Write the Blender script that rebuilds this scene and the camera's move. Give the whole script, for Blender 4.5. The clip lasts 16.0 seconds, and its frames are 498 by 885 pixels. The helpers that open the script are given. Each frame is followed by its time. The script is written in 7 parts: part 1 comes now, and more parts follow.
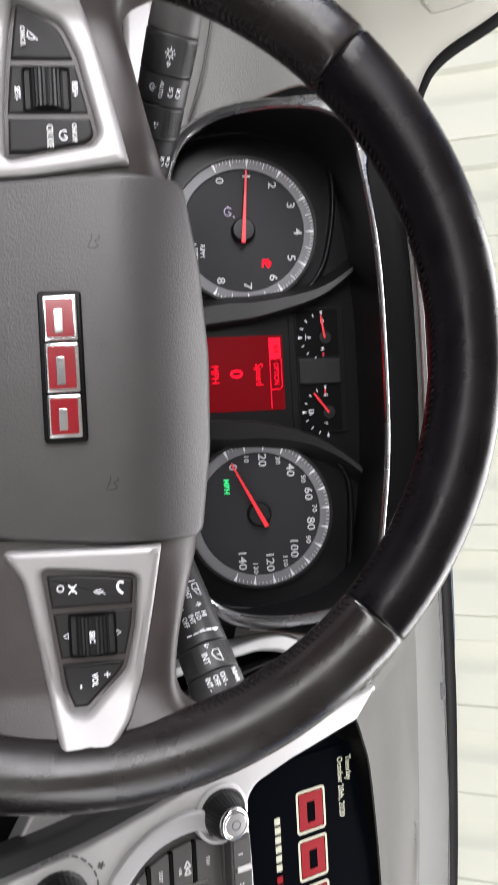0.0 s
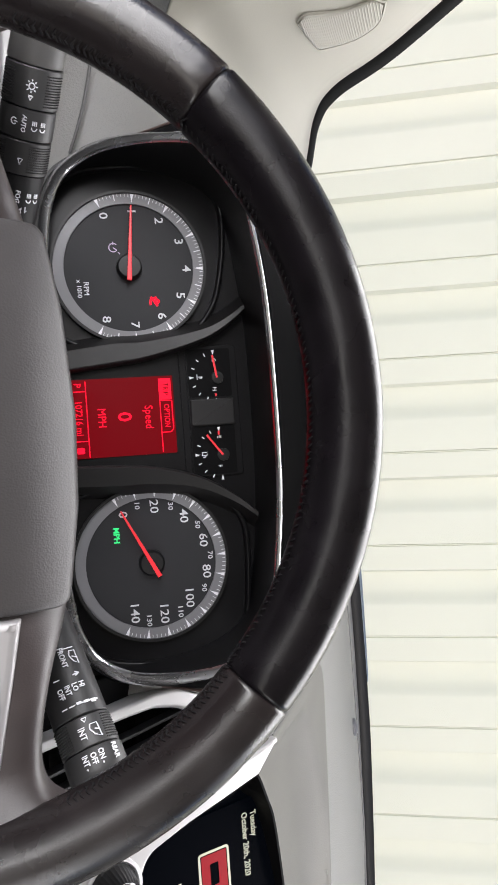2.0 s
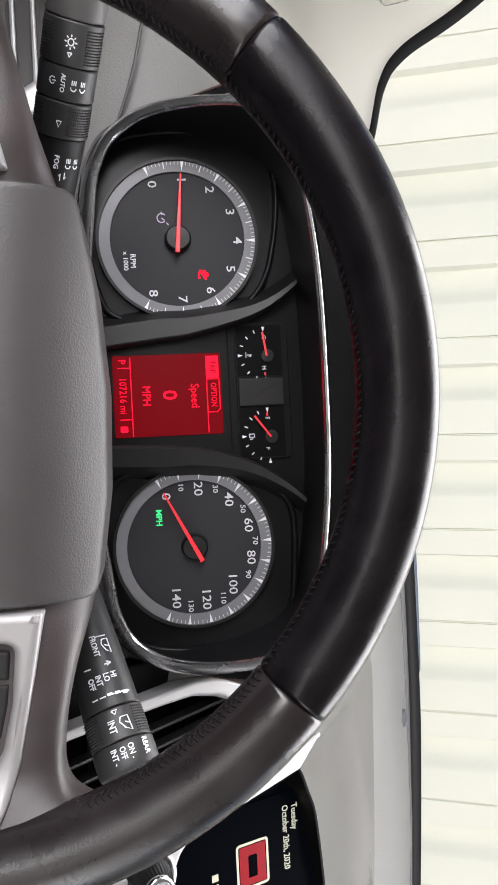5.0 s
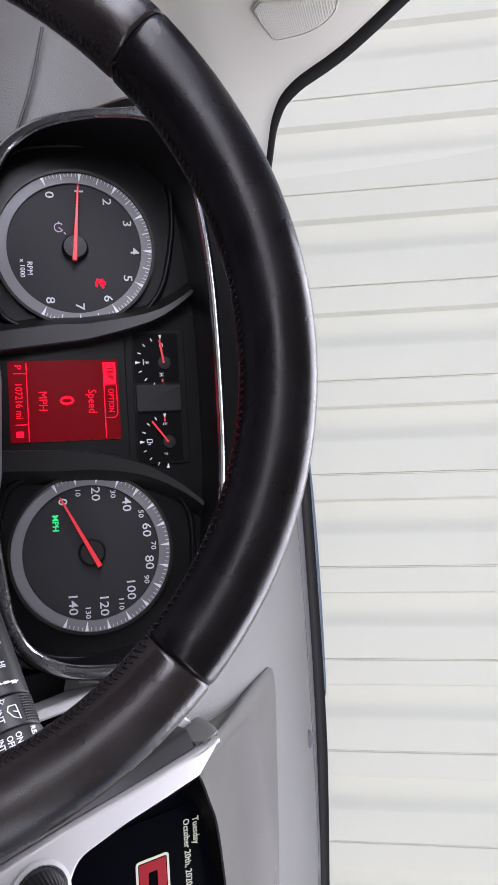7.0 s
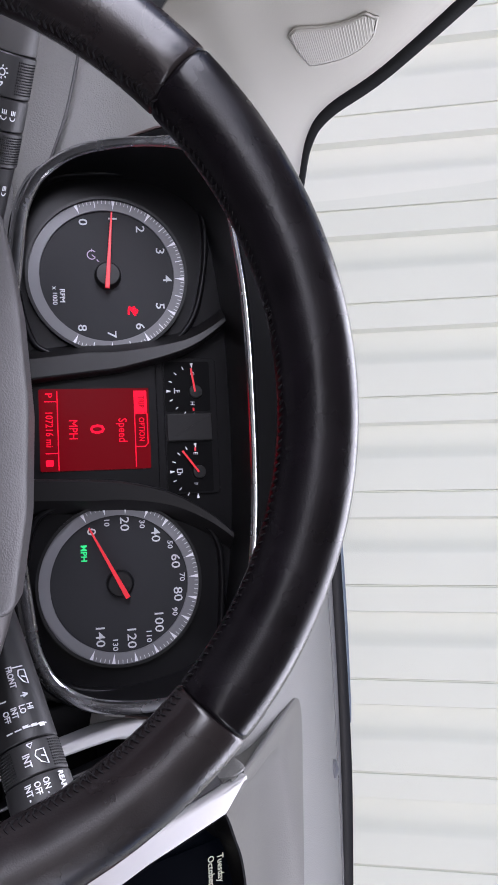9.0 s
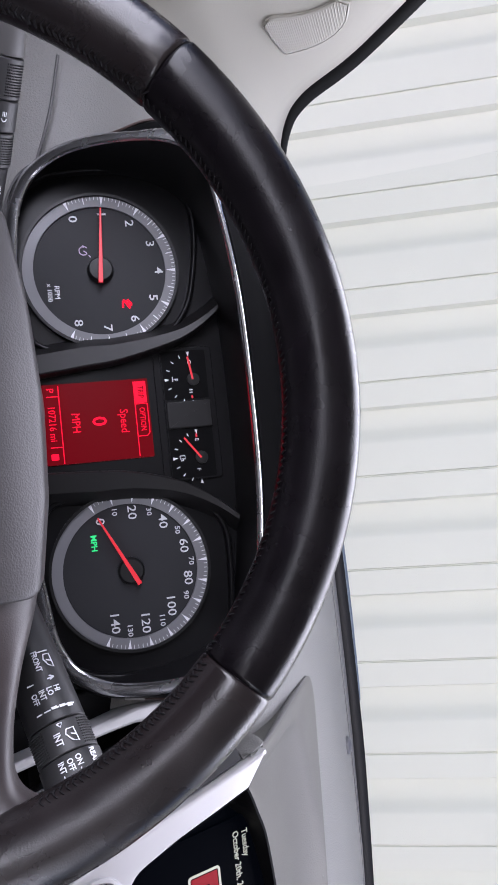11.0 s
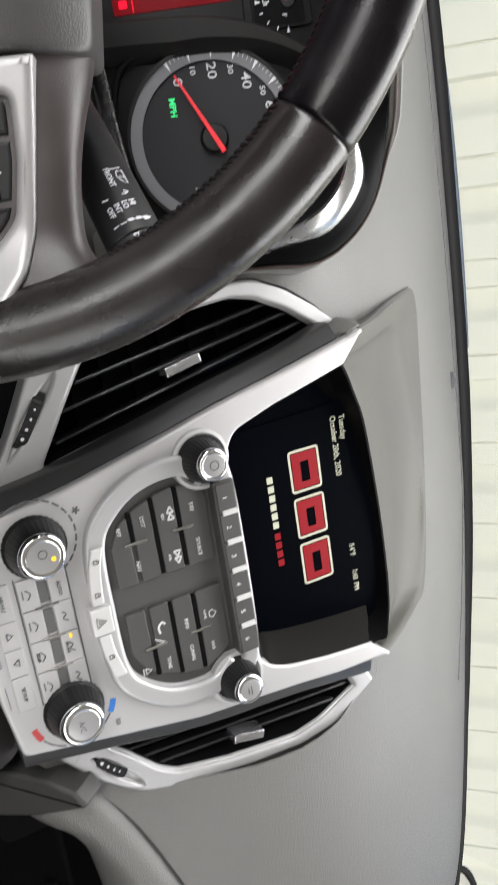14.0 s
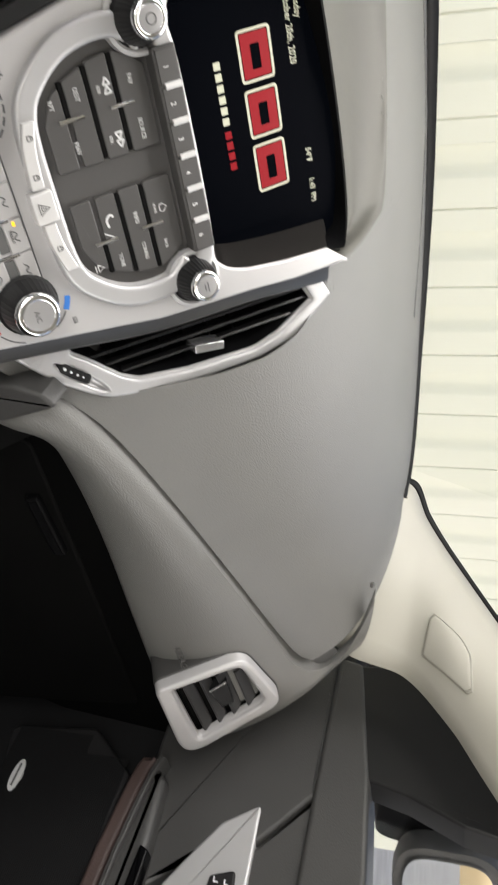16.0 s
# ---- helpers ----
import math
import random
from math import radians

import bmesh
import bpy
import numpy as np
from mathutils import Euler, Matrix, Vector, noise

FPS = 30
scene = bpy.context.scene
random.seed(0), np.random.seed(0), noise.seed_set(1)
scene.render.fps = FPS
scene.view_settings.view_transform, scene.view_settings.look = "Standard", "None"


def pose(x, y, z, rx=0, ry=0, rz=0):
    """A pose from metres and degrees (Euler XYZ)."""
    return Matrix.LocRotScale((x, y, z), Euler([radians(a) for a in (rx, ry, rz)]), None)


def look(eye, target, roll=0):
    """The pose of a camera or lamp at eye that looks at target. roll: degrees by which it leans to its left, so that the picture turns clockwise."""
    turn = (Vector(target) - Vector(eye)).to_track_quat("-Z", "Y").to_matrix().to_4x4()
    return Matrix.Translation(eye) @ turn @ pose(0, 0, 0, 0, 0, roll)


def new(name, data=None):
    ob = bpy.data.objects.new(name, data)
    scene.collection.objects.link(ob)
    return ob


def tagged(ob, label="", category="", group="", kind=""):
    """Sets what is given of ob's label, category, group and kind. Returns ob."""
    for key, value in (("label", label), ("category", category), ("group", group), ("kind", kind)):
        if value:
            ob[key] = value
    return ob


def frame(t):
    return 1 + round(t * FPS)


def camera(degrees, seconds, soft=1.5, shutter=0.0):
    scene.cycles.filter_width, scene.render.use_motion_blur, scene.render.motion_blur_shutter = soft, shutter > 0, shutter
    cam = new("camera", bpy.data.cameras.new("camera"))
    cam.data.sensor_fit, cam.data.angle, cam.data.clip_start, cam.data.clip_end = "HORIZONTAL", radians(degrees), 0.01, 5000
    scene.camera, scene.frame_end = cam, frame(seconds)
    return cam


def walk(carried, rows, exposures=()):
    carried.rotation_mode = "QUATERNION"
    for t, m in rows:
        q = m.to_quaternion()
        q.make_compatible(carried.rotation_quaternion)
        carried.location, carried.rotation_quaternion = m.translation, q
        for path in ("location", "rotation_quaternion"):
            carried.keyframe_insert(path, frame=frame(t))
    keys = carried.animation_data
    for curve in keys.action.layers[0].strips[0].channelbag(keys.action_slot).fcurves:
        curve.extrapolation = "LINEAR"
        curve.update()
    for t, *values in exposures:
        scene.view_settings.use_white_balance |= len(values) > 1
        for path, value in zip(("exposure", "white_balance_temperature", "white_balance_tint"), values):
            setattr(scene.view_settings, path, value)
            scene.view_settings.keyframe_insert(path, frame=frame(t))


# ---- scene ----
cam = camera(35.6, 16.0, shutter=0.3)
PATH = [
    (0, (0.0430, 0.1060, 1.2340), (0.0510, 2.0220, 0.6620), 87.10),
    (0.2, (0.0370, 0.1050, 1.2390), (-0.0480, 2.0180, 0.6600), 86.00),
    (0.5, (0.0247, 0.1124, 1.2333), (-0.1097, 2.0217, 0.6554), 85.92),
    (1, (0.0268, 0.1132, 1.2322), (-0.0313, 2.0508, 0.7398), 86.34),
    (1.5, (0.0070, 0.1077, 1.2248), (-0.0458, 2.0510, 0.7563), 88.35),
    (2, (0.0298, 0.1311, 1.2491), (-0.0062, 2.0953, 0.8741), 85.57),
    (2.5, (0.0186, 0.1400, 1.2535), (-0.0140, 2.0978, 0.8453), 85.26),
    (3, (0.0137, 0.1474, 1.2396), (-0.0318, 2.0971, 0.7939), 86.25),
    (3.5, (0.0210, 0.1498, 1.2424), (-0.0252, 2.0956, 0.7827), 86.25),
    (3.7, (0.0200, 0.1489, 1.2434), (-0.0207, 2.0932, 0.7755), 86.35),
    (5.8, (0.0471, 0.1578, 1.2535), (0.0891, 2.0842, 0.7188), 87.83),
    (6, (0.0529, 0.1422, 1.2533), (0.0753, 2.0946, 0.8223), 87.65),
    (6.5, (0.0520, 0.1512, 1.2638), (-0.0177, 2.1216, 0.9203), 87.08),
    (7, (0.0557, 0.1481, 1.2612), (-0.0443, 2.1226, 0.9604), 86.08),
    (7.5, (0.0551, 0.1531, 1.2623), (-0.0436, 2.1256, 0.9454), 86.28),
    (8, (0.0503, 0.1585, 1.2564), (-0.0581, 2.1236, 0.9038), 86.87),
    (8.5, (0.0432, 0.1571, 1.2557), (-0.0806, 2.1214, 0.8986), 86.97),
    (11, (0.0508, 0.1424, 1.2494), (-0.0676, 2.1114, 0.9201), 83.28),
    (11.5, (0.0715, 0.1417, 1.2417), (0.0733, 2.1089, 0.8764), 82.87),
    (12, (0.0896, 0.1512, 1.2161), (0.1984, 2.0986, 0.7712), 82.76),
    (12.5, (0.1146, 0.1492, 1.2193), (0.2872, 2.0722, 0.6983), 83.84),
    (13, (0.1295, 0.1641, 1.2388), (0.3637, 2.0700, 0.6777), 85.94),
    (13.5, (0.1370, 0.1646, 1.2515), (0.4784, 2.0326, 0.6249), 86.74),
    (14, (0.1453, 0.1569, 1.2493), (0.6800, 1.9631, 0.5782), 86.97),
    (14.5, (0.1628, 0.1414, 1.2377), (0.8472, 1.8732, 0.5086), 87.91),
    (15, (0.1811, 0.1289, 1.2451), (1.0172, 1.7842, 0.4949), 89.18),
    (15.5, (0.2035, 0.1341, 1.2423), (1.2139, 1.7063, 0.5314), 90.80),
    (16, (0.2188, 0.1359, 1.2458), (1.3988, 1.6426, 0.6634), 91.15),
]
SKY, SUN, SIDE, REAR, FRONT = 0.10, 0.24, 4.1, 1.35, 2.9
EXPOSURES = [(0.0, 1.23, 6450, 12), (3.7, 1.23, 6450, 12), (5.8, 1.35, 6450, 13), (6.1, 1.3, 6450, 13), (6.5, 1.03, 6550, 12), (7.0, 1.0, 6000, 20), (8.7, 1.0, 5880, 21), (11.0, 1.0, 5850, 21), (11.5, 1.0, 5830, 22), (12.0, 1.0, 5800, 22), (12.5, 1.1, 6400, 15), (13.2, 1.18, 6700, 8), (14.5, 1.15, 6450, 10), (15.3, 1.23, 6600, 9), (16.0, 1.22, 6800, 9)]
walk(cam, [(t, look(eye, target, roll)) for t, eye, target, roll in PATH], EXPOSURES)

# ---- world, sun, exposure ----
world = bpy.data.worlds.new("world")
scene.world = world
world.use_nodes = True
wn = world.node_tree
sky = wn.nodes.new("ShaderNodeTexSky")
sky.sky_type, sky.sun_disc = "NISHITA", False
sky.sun_elevation, sky.sun_rotation = radians(48), radians(160)
sky.air_density, sky.dust_density = 1.0, 3.0
wn.links.new(sky.outputs[0], wn.nodes["Background"].inputs[0])
wn.nodes["Background"].inputs[1].default_value = SKY
sun_data = bpy.data.lights.new("sun", "SUN")
sun_data.energy, sun_data.angle, sun_data.color = SUN, radians(40), (1.0, 0.95, 0.88)
sun = new("sun", sun_data)
sun.matrix_world = look((-1.5, -6, 8), (0.3, 2.6, 1.2))


def window_light(name, eye, target, w, h, power):
    """The sky's light in a window's opening."""
    d = bpy.data.lights.new(name, "AREA")
    d.shape, d.size, d.size_y, d.energy, d.color = "RECTANGLE", w, h, power, (1.0, 0.98, 0.96)
    ob = new(name, d)
    ob.matrix_world = look(eye, target)


window_light("driver_window_light", (-0.40, -0.20, 1.36), (0.4, 0.06, 1.34), 1.15, 0.32, SIDE * 1.55)
window_light("passenger_window_light", (1.02, -0.40, 1.36), (0.3, -0.20, 1.36), 1.0, 0.32, SIDE * 0.6)
window_light("rear_window_light", (0.35, -1.70, 1.28), (0.35, 0.0, 1.50), 1.1, 0.42, REAR)
window_light("windscreen_light", (0.25, 0.72, 1.475), (0.25, 0.60, 1.0), 0.9, 0.28, FRONT)


# ---- materials ----
def mat(name, color, rough=0.5, metal=0.0, spec=0.5, grain=0.0, grain_size=0.0015, vary=0.0, vary_size=0.08, coat=0.0, emit=None, power=1.0, wear=0.0, cells=True, crease=0.0):
    """A surface with fine relief (grain), soft colour change (vary) and uneven gloss (wear)."""
    m = bpy.data.materials.new(name)
    m.use_nodes = True
    nt = m.node_tree
    b = nt.nodes["Principled BSDF"]
    b.inputs["Base Color"].default_value = (*color, 1)
    b.inputs["Roughness"].default_value = rough
    b.inputs["Metallic"].default_value = metal
    b.inputs["Specular IOR Level"].default_value = spec
    b.inputs["Coat Weight"].default_value = coat
    b.inputs["Coat Roughness"].default_value = 0.08
    co = nt.nodes.new("ShaderNodeTexCoord")
    if emit:
        b.inputs["Emission Color"].default_value = (*emit, 1)
        b.inputs["Emission Strength"].default_value = power
    if vary:
        n = nt.nodes.new("ShaderNodeTexNoise")
        n.inputs["Scale"].default_value, n.inputs["Detail"].default_value = 1 / vary_size, 5
        nt.links.new(co.outputs["Object"], n.inputs["Vector"])
        r = nt.nodes.new("ShaderNodeMapRange")
        r.inputs["From Min"].default_value, r.inputs["From Max"].default_value = 0.3, 0.7
        r.inputs["To Min"].default_value, r.inputs["To Max"].default_value = 1 - vary, 1 + vary
        nt.links.new(n.outputs[0], r.inputs[0])
        mix = nt.nodes.new("ShaderNodeVectorMath")
        mix.operation = "SCALE"
        mix.inputs[0].default_value = color
        nt.links.new(r.outputs[0], mix.inputs["Scale"])
        nt.links.new(mix.outputs[0], b.inputs["Base Color"])
    if wear:
        n2 = nt.nodes.new("ShaderNodeTexNoise")
        n2.inputs["Scale"].default_value, n2.inputs["Detail"].default_value = 45, 6
        nt.links.new(co.outputs["Object"], n2.inputs["Vector"])
        r2 = nt.nodes.new("ShaderNodeMapRange")
        r2.inputs["From Min"].default_value, r2.inputs["From Max"].default_value = 0.3, 0.7
        r2.inputs["To Min"].default_value, r2.inputs["To Max"].default_value = rough - wear, rough + wear
        nt.links.new(n2.outputs[0], r2.inputs[0])
        nt.links.new(r2.outputs[0], b.inputs["Roughness"])
    if grain:
        if cells:
            v = nt.nodes.new("ShaderNodeTexVoronoi")
            v.feature = "SMOOTH_F1"
            v.inputs["Smoothness"].default_value = 0.4
            warp = nt.nodes.new("ShaderNodeTexNoise")
            warp.inputs["Scale"].default_value = 0.35 / grain_size
            nt.links.new(co.outputs["Object"], warp.inputs["Vector"])
            add = nt.nodes.new("ShaderNodeVectorMath")
            add.operation = "MULTIPLY_ADD"
            add.inputs[1].default_value = (grain_size * 2,) * 3
            nt.links.new(warp.outputs["Color"], add.inputs[0])
            nt.links.new(co.outputs["Object"], add.inputs[2])
            nt.links.new(add.outputs[0], v.inputs["Vector"])
        else:
            v = nt.nodes.new("ShaderNodeTexNoise")
            v.inputs["Detail"].default_value = 4
            nt.links.new(co.outputs["Object"], v.inputs["Vector"])
        v.inputs["Scale"].default_value = 1 / grain_size
        bump = nt.nodes.new("ShaderNodeBump")
        bump.inputs["Strength"].default_value = grain
        bump.inputs["Distance"].default_value = grain_size * 0.35
        nt.links.new(v.outputs[0], bump.inputs["Height"])
        nt.links.new(bump.outputs[0], b.inputs["Normal"])
        if crease:
            n3 = nt.nodes.new("ShaderNodeTexNoise")
            n3.inputs["Scale"].default_value, n3.inputs["Detail"].default_value = 300, 5
            nt.links.new(co.outputs["Object"], n3.inputs["Vector"])
            fold = nt.nodes.new("ShaderNodeBump")
            fold.inputs["Strength"].default_value, fold.inputs["Distance"].default_value = crease, 0.0008
            nt.links.new(n3.outputs[0], fold.inputs["Height"])
            nt.links.new(fold.outputs[0], bump.inputs["Normal"])
    return m


M_RIM = mat("rim leather", (0.0045, 0.0036, 0.0046), 0.28, spec=0.24, grain=0.12, grain_size=0.0008, wear=0.10, vary=0.3, vary_size=0.015, crease=0.045)
M_SPOKE = mat("spoke leather", (0.030, 0.0235, 0.0235), 0.42, spec=0.5, grain=0.20, grain_size=0.0007, wear=0.08, vary=0.2, vary_size=0.02, crease=0.05)
M_GRIP = mat("worn grip leather", (0.0120, 0.0092, 0.0096), 0.28, spec=0.5, grain=0.16, grain_size=0.0007, wear=0.09, vary=0.25, vary_size=0.02, crease=0.05)
M_COVER = mat("airbag cover vinyl", (0.037, 0.034, 0.0345), 0.45, grain=0.34, grain_size=0.00085, vary=0.10, vary_size=0.03)
M_THREAD = mat("black thread", (0.010, 0.009, 0.010), 0.6, spec=0.25)
M_SILVER = mat("satin silver paint", (0.45, 0.446, 0.45), 0.40, metal=0.4, grain=0.03, grain_size=0.0006, cells=False, vary=0.03)
M_TRIM = mat("satin silver spoke paint", (0.31, 0.30, 0.303), 0.44, metal=0.4, grain=0.03, grain_size=0.0006, cells=False, vary=0.04)
M_FACE = mat("silver face paint", (0.445, 0.436, 0.437), 0.40, metal=0.3, grain=0.03, grain_size=0.0005, cells=False, vary=0.03, vary_size=0.15)
M_CHROME = mat("chrome", (0.86, 0.86, 0.87), 0.12, metal=1.0, wear=0.03)
M_BLACK = mat("black plastic", (0.010, 0.010, 0.0105), 0.42, spec=0.28, grain=0.15, grain_size=0.0008, cells=False, vary=0.1)
M_CAVE = mat("matt black plastic", (0.0042, 0.0042, 0.0046), 0.5, spec=0.05, grain=0.15, grain_size=0.0008, cells=False, vary=0.1)
M_GLOSS = mat("gloss black plastic", (0.003, 0.003, 0.0034), 0.2, spec=0.10, wear=0.04)
# Near-black for ducts and slots; under the dash it stands in for shade.
M_DEEP = mat("near-black duct and footwell shade", (0.0025, 0.0025, 0.0025), 0.7, spec=0.06, vary=0.2)
M_STALK = mat("dark stalk plastic", (0.029, 0.0285, 0.029), 0.42, spec=0.38, grain=0.15, grain_size=0.0008, cells=False, vary=0.1)
M_BUTTON = mat("grey button plastic", (0.054, 0.0518, 0.0508), 0.48, grain=0.08, grain_size=0.0006, cells=False, vary=0.05)
M_BTN_DARK = mat("dark button plastic", (0.015, 0.0145, 0.015), 0.5, spec=0.22, grain=0.1, grain_size=0.0006, cells=False, vary=0.08)
M_BTN_SILVER = mat("silver button paint", (0.63, 0.62, 0.615), 0.38, metal=0.3, vary=0.03)
M_DASH = mat("grey dash vinyl", (0.131, 0.129, 0.1225), 0.46, spec=0.45, grain=0.6, grain_size=0.0012, vary=0.06, vary_size=0.12)
M_DASHTOP = mat("grey dash top vinyl", (0.082, 0.0795, 0.0710), 0.55, spec=0.35, grain=0.22, grain_size=0.0013, vary=0.05, vary_size=0.12)
M_LOWER = mat("charcoal lower trim", (0.042, 0.041, 0.040), 0.5, grain=0.3, grain_size=0.0014, vary=0.08)
M_PILLAR = mat("beige pillar plastic", (0.335, 0.322, 0.279), 0.55, grain=0.1, grain_size=0.0012, vary=0.02, vary_size=0.2)
M_COWL = mat("dark cowl plastic", (0.0115, 0.0110, 0.0114), 0.42, spec=0.28, grain=0.08, grain_size=0.0006, cells=False, vary=0.06)
# Numerals lifted by a weak emission of their own.
M_NUM = mat("grey white numerals", (0.52, 0.52, 0.55), 0.5, emit=(0.88, 0.90, 1.0), power=0.03)
M_CAP = mat("silver knob cap paint", (0.42, 0.415, 0.42), 0.34, metal=0.6, vary=0.03)
M_RECESS = mat("dark recess plastic", (0.020, 0.0185, 0.0175), 0.5, spec=0.10, grain=0.1, grain_size=0.0012, vary=0.08)
M_HEAD = mat("beige headliner cloth", (0.36, 0.342, 0.306), 0.9, grain=0.4, grain_size=0.002, vary=0.04)
M_RUBBER = mat("black rubber seal", (0.007, 0.007, 0.0072), 0.6, spec=0.2, grain=0.1, grain_size=0.002, vary=0.1)
M_DIAL = mat("dark grey dial face", (0.027, 0.027, 0.0298), 0.5, spec=0.14, grain=0.05, grain_size=0.0008, cells=False, vary=0.05)
M_RING = mat("grey dial ring", (0.160, 0.160, 0.172), 0.45, vary=0.06)
M_TUNNEL = mat("dark dial housing plastic", (0.0066, 0.0064, 0.0072), 0.34, spec=0.15, grain=0.06, grain_size=0.0007, cells=False, vary=0.1)
# Weak emission brightens the print, on stalks and vent wheels too, where nothing shines.
M_MARK = mat("faintly glowing white print", (0.70, 0.70, 0.73), 0.5, emit=(0.88, 0.90, 1.0), power=0.05)
M_MARKDIM = mat("grey printing", (0.56, 0.56, 0.56), 0.5)
M_MARKDARK = mat("dark printing", (0.09, 0.09, 0.09), 0.5)
M_NEEDLE = mat("red needle", (0.55, 0.022, 0.032), 0.4, emit=(1.0, 0.02, 0.035), power=0.16)
M_REDLCD = mat("red backlit display", (0.02, 0.001, 0.001), 0.3, spec=0.06, emit=(0.62, 0.004, 0.018), power=0.115)
M_REDTXT = mat("bright red segments", (0.03, 0.001, 0.001), 0.4, spec=0.05, emit=(1.0, 0.006, 0.028), power=0.8)
M_REDDIM = mat("red tab", (0.2, 0.01, 0.01), 0.4, emit=(1.0, 0.015, 0.03), power=0.26)
M_REDTAB = mat("bright red tab", (0.2, 0.005, 0.01), 0.4, spec=0.06, emit=(1.0, 0.006, 0.03), power=0.62)
M_GREEN = mat("green lamp", (0.02, 0.3, 0.08), 0.4, emit=(0.03, 0.85, 0.25), power=0.4)
M_VIOLET = mat("dim cruise lamp", (0.25, 0.2, 0.28), 0.5, emit=(0.5, 0.4, 0.6), power=0.25)
M_AMBER = mat("amber lamp", (0.6, 0.3, 0.02), 0.4, emit=(1.0, 0.50, 0.02), power=0.6)
M_SCREEN = mat("navy lcd glass", (0.0015, 0.0015, 0.002), 0.32, spec=0.003, emit=(0.08, 0.16, 0.30), power=0.003)
M_CREAM = mat("cream screen letters", (0.1, 0.1, 0.08), 0.4, emit=(0.93, 0.92, 0.70), power=0.28)
M_SCRRED = mat("red screen graphic", (0.06, 0.003, 0.004), 0.4, spec=0.1, emit=(0.62, 0.015, 0.03), power=0.20)
M_BADGE = mat("red enamel", (0.19, 0.004, 0.009), 0.2, spec=0.35, coat=0.25, vary=0.06)
M_BLUE = mat("blue printing", (0.03, 0.16, 0.50), 0.45)
M_REDPRINT = mat("red printing", (0.50, 0.05, 0.05), 0.45)
# Ticks carry the same small added emission.
M_TICKDIM = mat("light tick printing", (0.60, 0.60, 0.63), 0.5, emit=(0.9, 0.92, 1.0), power=0.05)
M_BROWN = mat("brown stitched leather", (0.06, 0.040, 0.036), 0.5, grain=0.4, grain_size=0.0015, vary=0.15)
M_WALL = mat("cream painted metal siding", (0.72, 0.735, 0.625), 0.45, spec=0.3, grain=0.06, grain_size=0.03, cells=False, vary=0.025, vary_size=0.5)
M_CONC = mat("concrete", (0.32, 0.31, 0.29), 0.85, grain=0.3, grain_size=0.02, vary=0.15, vary_size=0.6)
M_CARPET = mat("charcoal carpet", (0.010, 0.010, 0.010), 0.95, grain=0.6, grain_size=0.003, vary=0.2)
M_MIRROR = mat("mirror glass", (0.92, 0.93, 0.93), 0.02, metal=1.0)
M_LENS = mat("grey sensor dome", (0.075, 0.075, 0.08), 0.38, spec=0.35, vary=0.05)
M_STRIP = mat("dark satin strip plastic", (0.036, 0.0355, 0.036), 0.36, spec=0.5, grain=0.08, grain_size=0.0006, cells=False, vary=0.06)

M_BEZEL = mat("satin chrome", (0.84, 0.84, 0.86), 0.26, metal=1.0, wear=0.04)
M_SLAT = mat("satin black vent plastic", (0.016, 0.016, 0.017), 0.32, spec=0.5, grain=0.05, grain_size=0.0006, cells=False, vary=0.08)
M_TAB = mat("bright satin tab", (0.62, 0.62, 0.64), 0.24, metal=0.9, wear=0.05)
M_CONSOLE = mat("dark brown console plastic", (0.017, 0.0145, 0.0138), 0.38, spec=0.45, grain=0.1, grain_size=0.0010, vary=0.1)
M_WIPER = mat("blue grey wiper plastic", (0.10, 0.125, 0.155), 0.4, spec=0.4, vary=0.06)

M_GLASS = bpy.data.materials.new("clear window glass")
M_GLASS.use_nodes = True
gt = M_GLASS.node_tree
gt.nodes.remove(gt.nodes["Principled BSDF"])
mixg, trg, glg = (gt.nodes.new("ShaderNode" + k) for k in ("MixShader", "BsdfTransparent", "BsdfGlossy"))
trg.inputs[0].default_value = (0.96, 0.97, 0.96, 1)
glg.inputs["Roughness"].default_value = 0.02
mixg.inputs[0].default_value = 0.04
gt.links.new(trg.outputs[0], mixg.inputs[1])
gt.links.new(glg.outputs[0], mixg.inputs[2])
gt.links.new(mixg.outputs[0], gt.nodes["Material Output"].inputs[0])


# ---- building helpers ----
def finish(bm, name, angle=35):
    me = bpy.data.meshes.new(name)
    bmesh.ops.recalc_face_normals(bm, faces=bm.faces)
    for f in bm.faces:
        f.smooth = len(f.verts) <= 4
    bm.to_mesh(me)
    bm.free()
    me.set_sharp_from_angle(angle=radians(angle))
    return me


def thing(name, m, label, category, group="", kind=""):
    ob = new(name)
    ob.empty_display_size = 0.02
    ob.matrix_world = m
    return tagged(ob, label, category, group, kind)


def part(name, bm, material, parent=None, label="", m=None, angle=35):
    me = bm if isinstance(bm, bpy.types.Mesh) else finish(bm, name, angle)
    ob = new(name, me)
    if material and not me.materials:
        me.materials.append(material)
    if parent:
        ob.parent = parent
    if m:
        ob.matrix_basis = m
    return tagged(ob, label)


def smooth_path(pts, n=8, closed=False):
    """A Catmull-Rom curve through points of any dimension."""
    P = [np.array(p, float) for p in pts]
    k, out = len(P), []
    for i in range(k if closed else k - 1):
        g = (lambda j: P[j % k]) if closed else (lambda j: P[min(max(j, 0), k - 1)])
        a, b, c, d = g(i - 1), g(i), g(i + 1), g(i + 2)
        for s in range(n):
            t = s / n
            out.append(0.5 * (2 * b + (c - a) * t + (2 * a - 5 * b + 4 * c - d) * t * t + (3 * b - a - 3 * c + d) * t ** 3))
    if not closed:
        out.append(P[-1])
    return [tuple(p) for p in out]


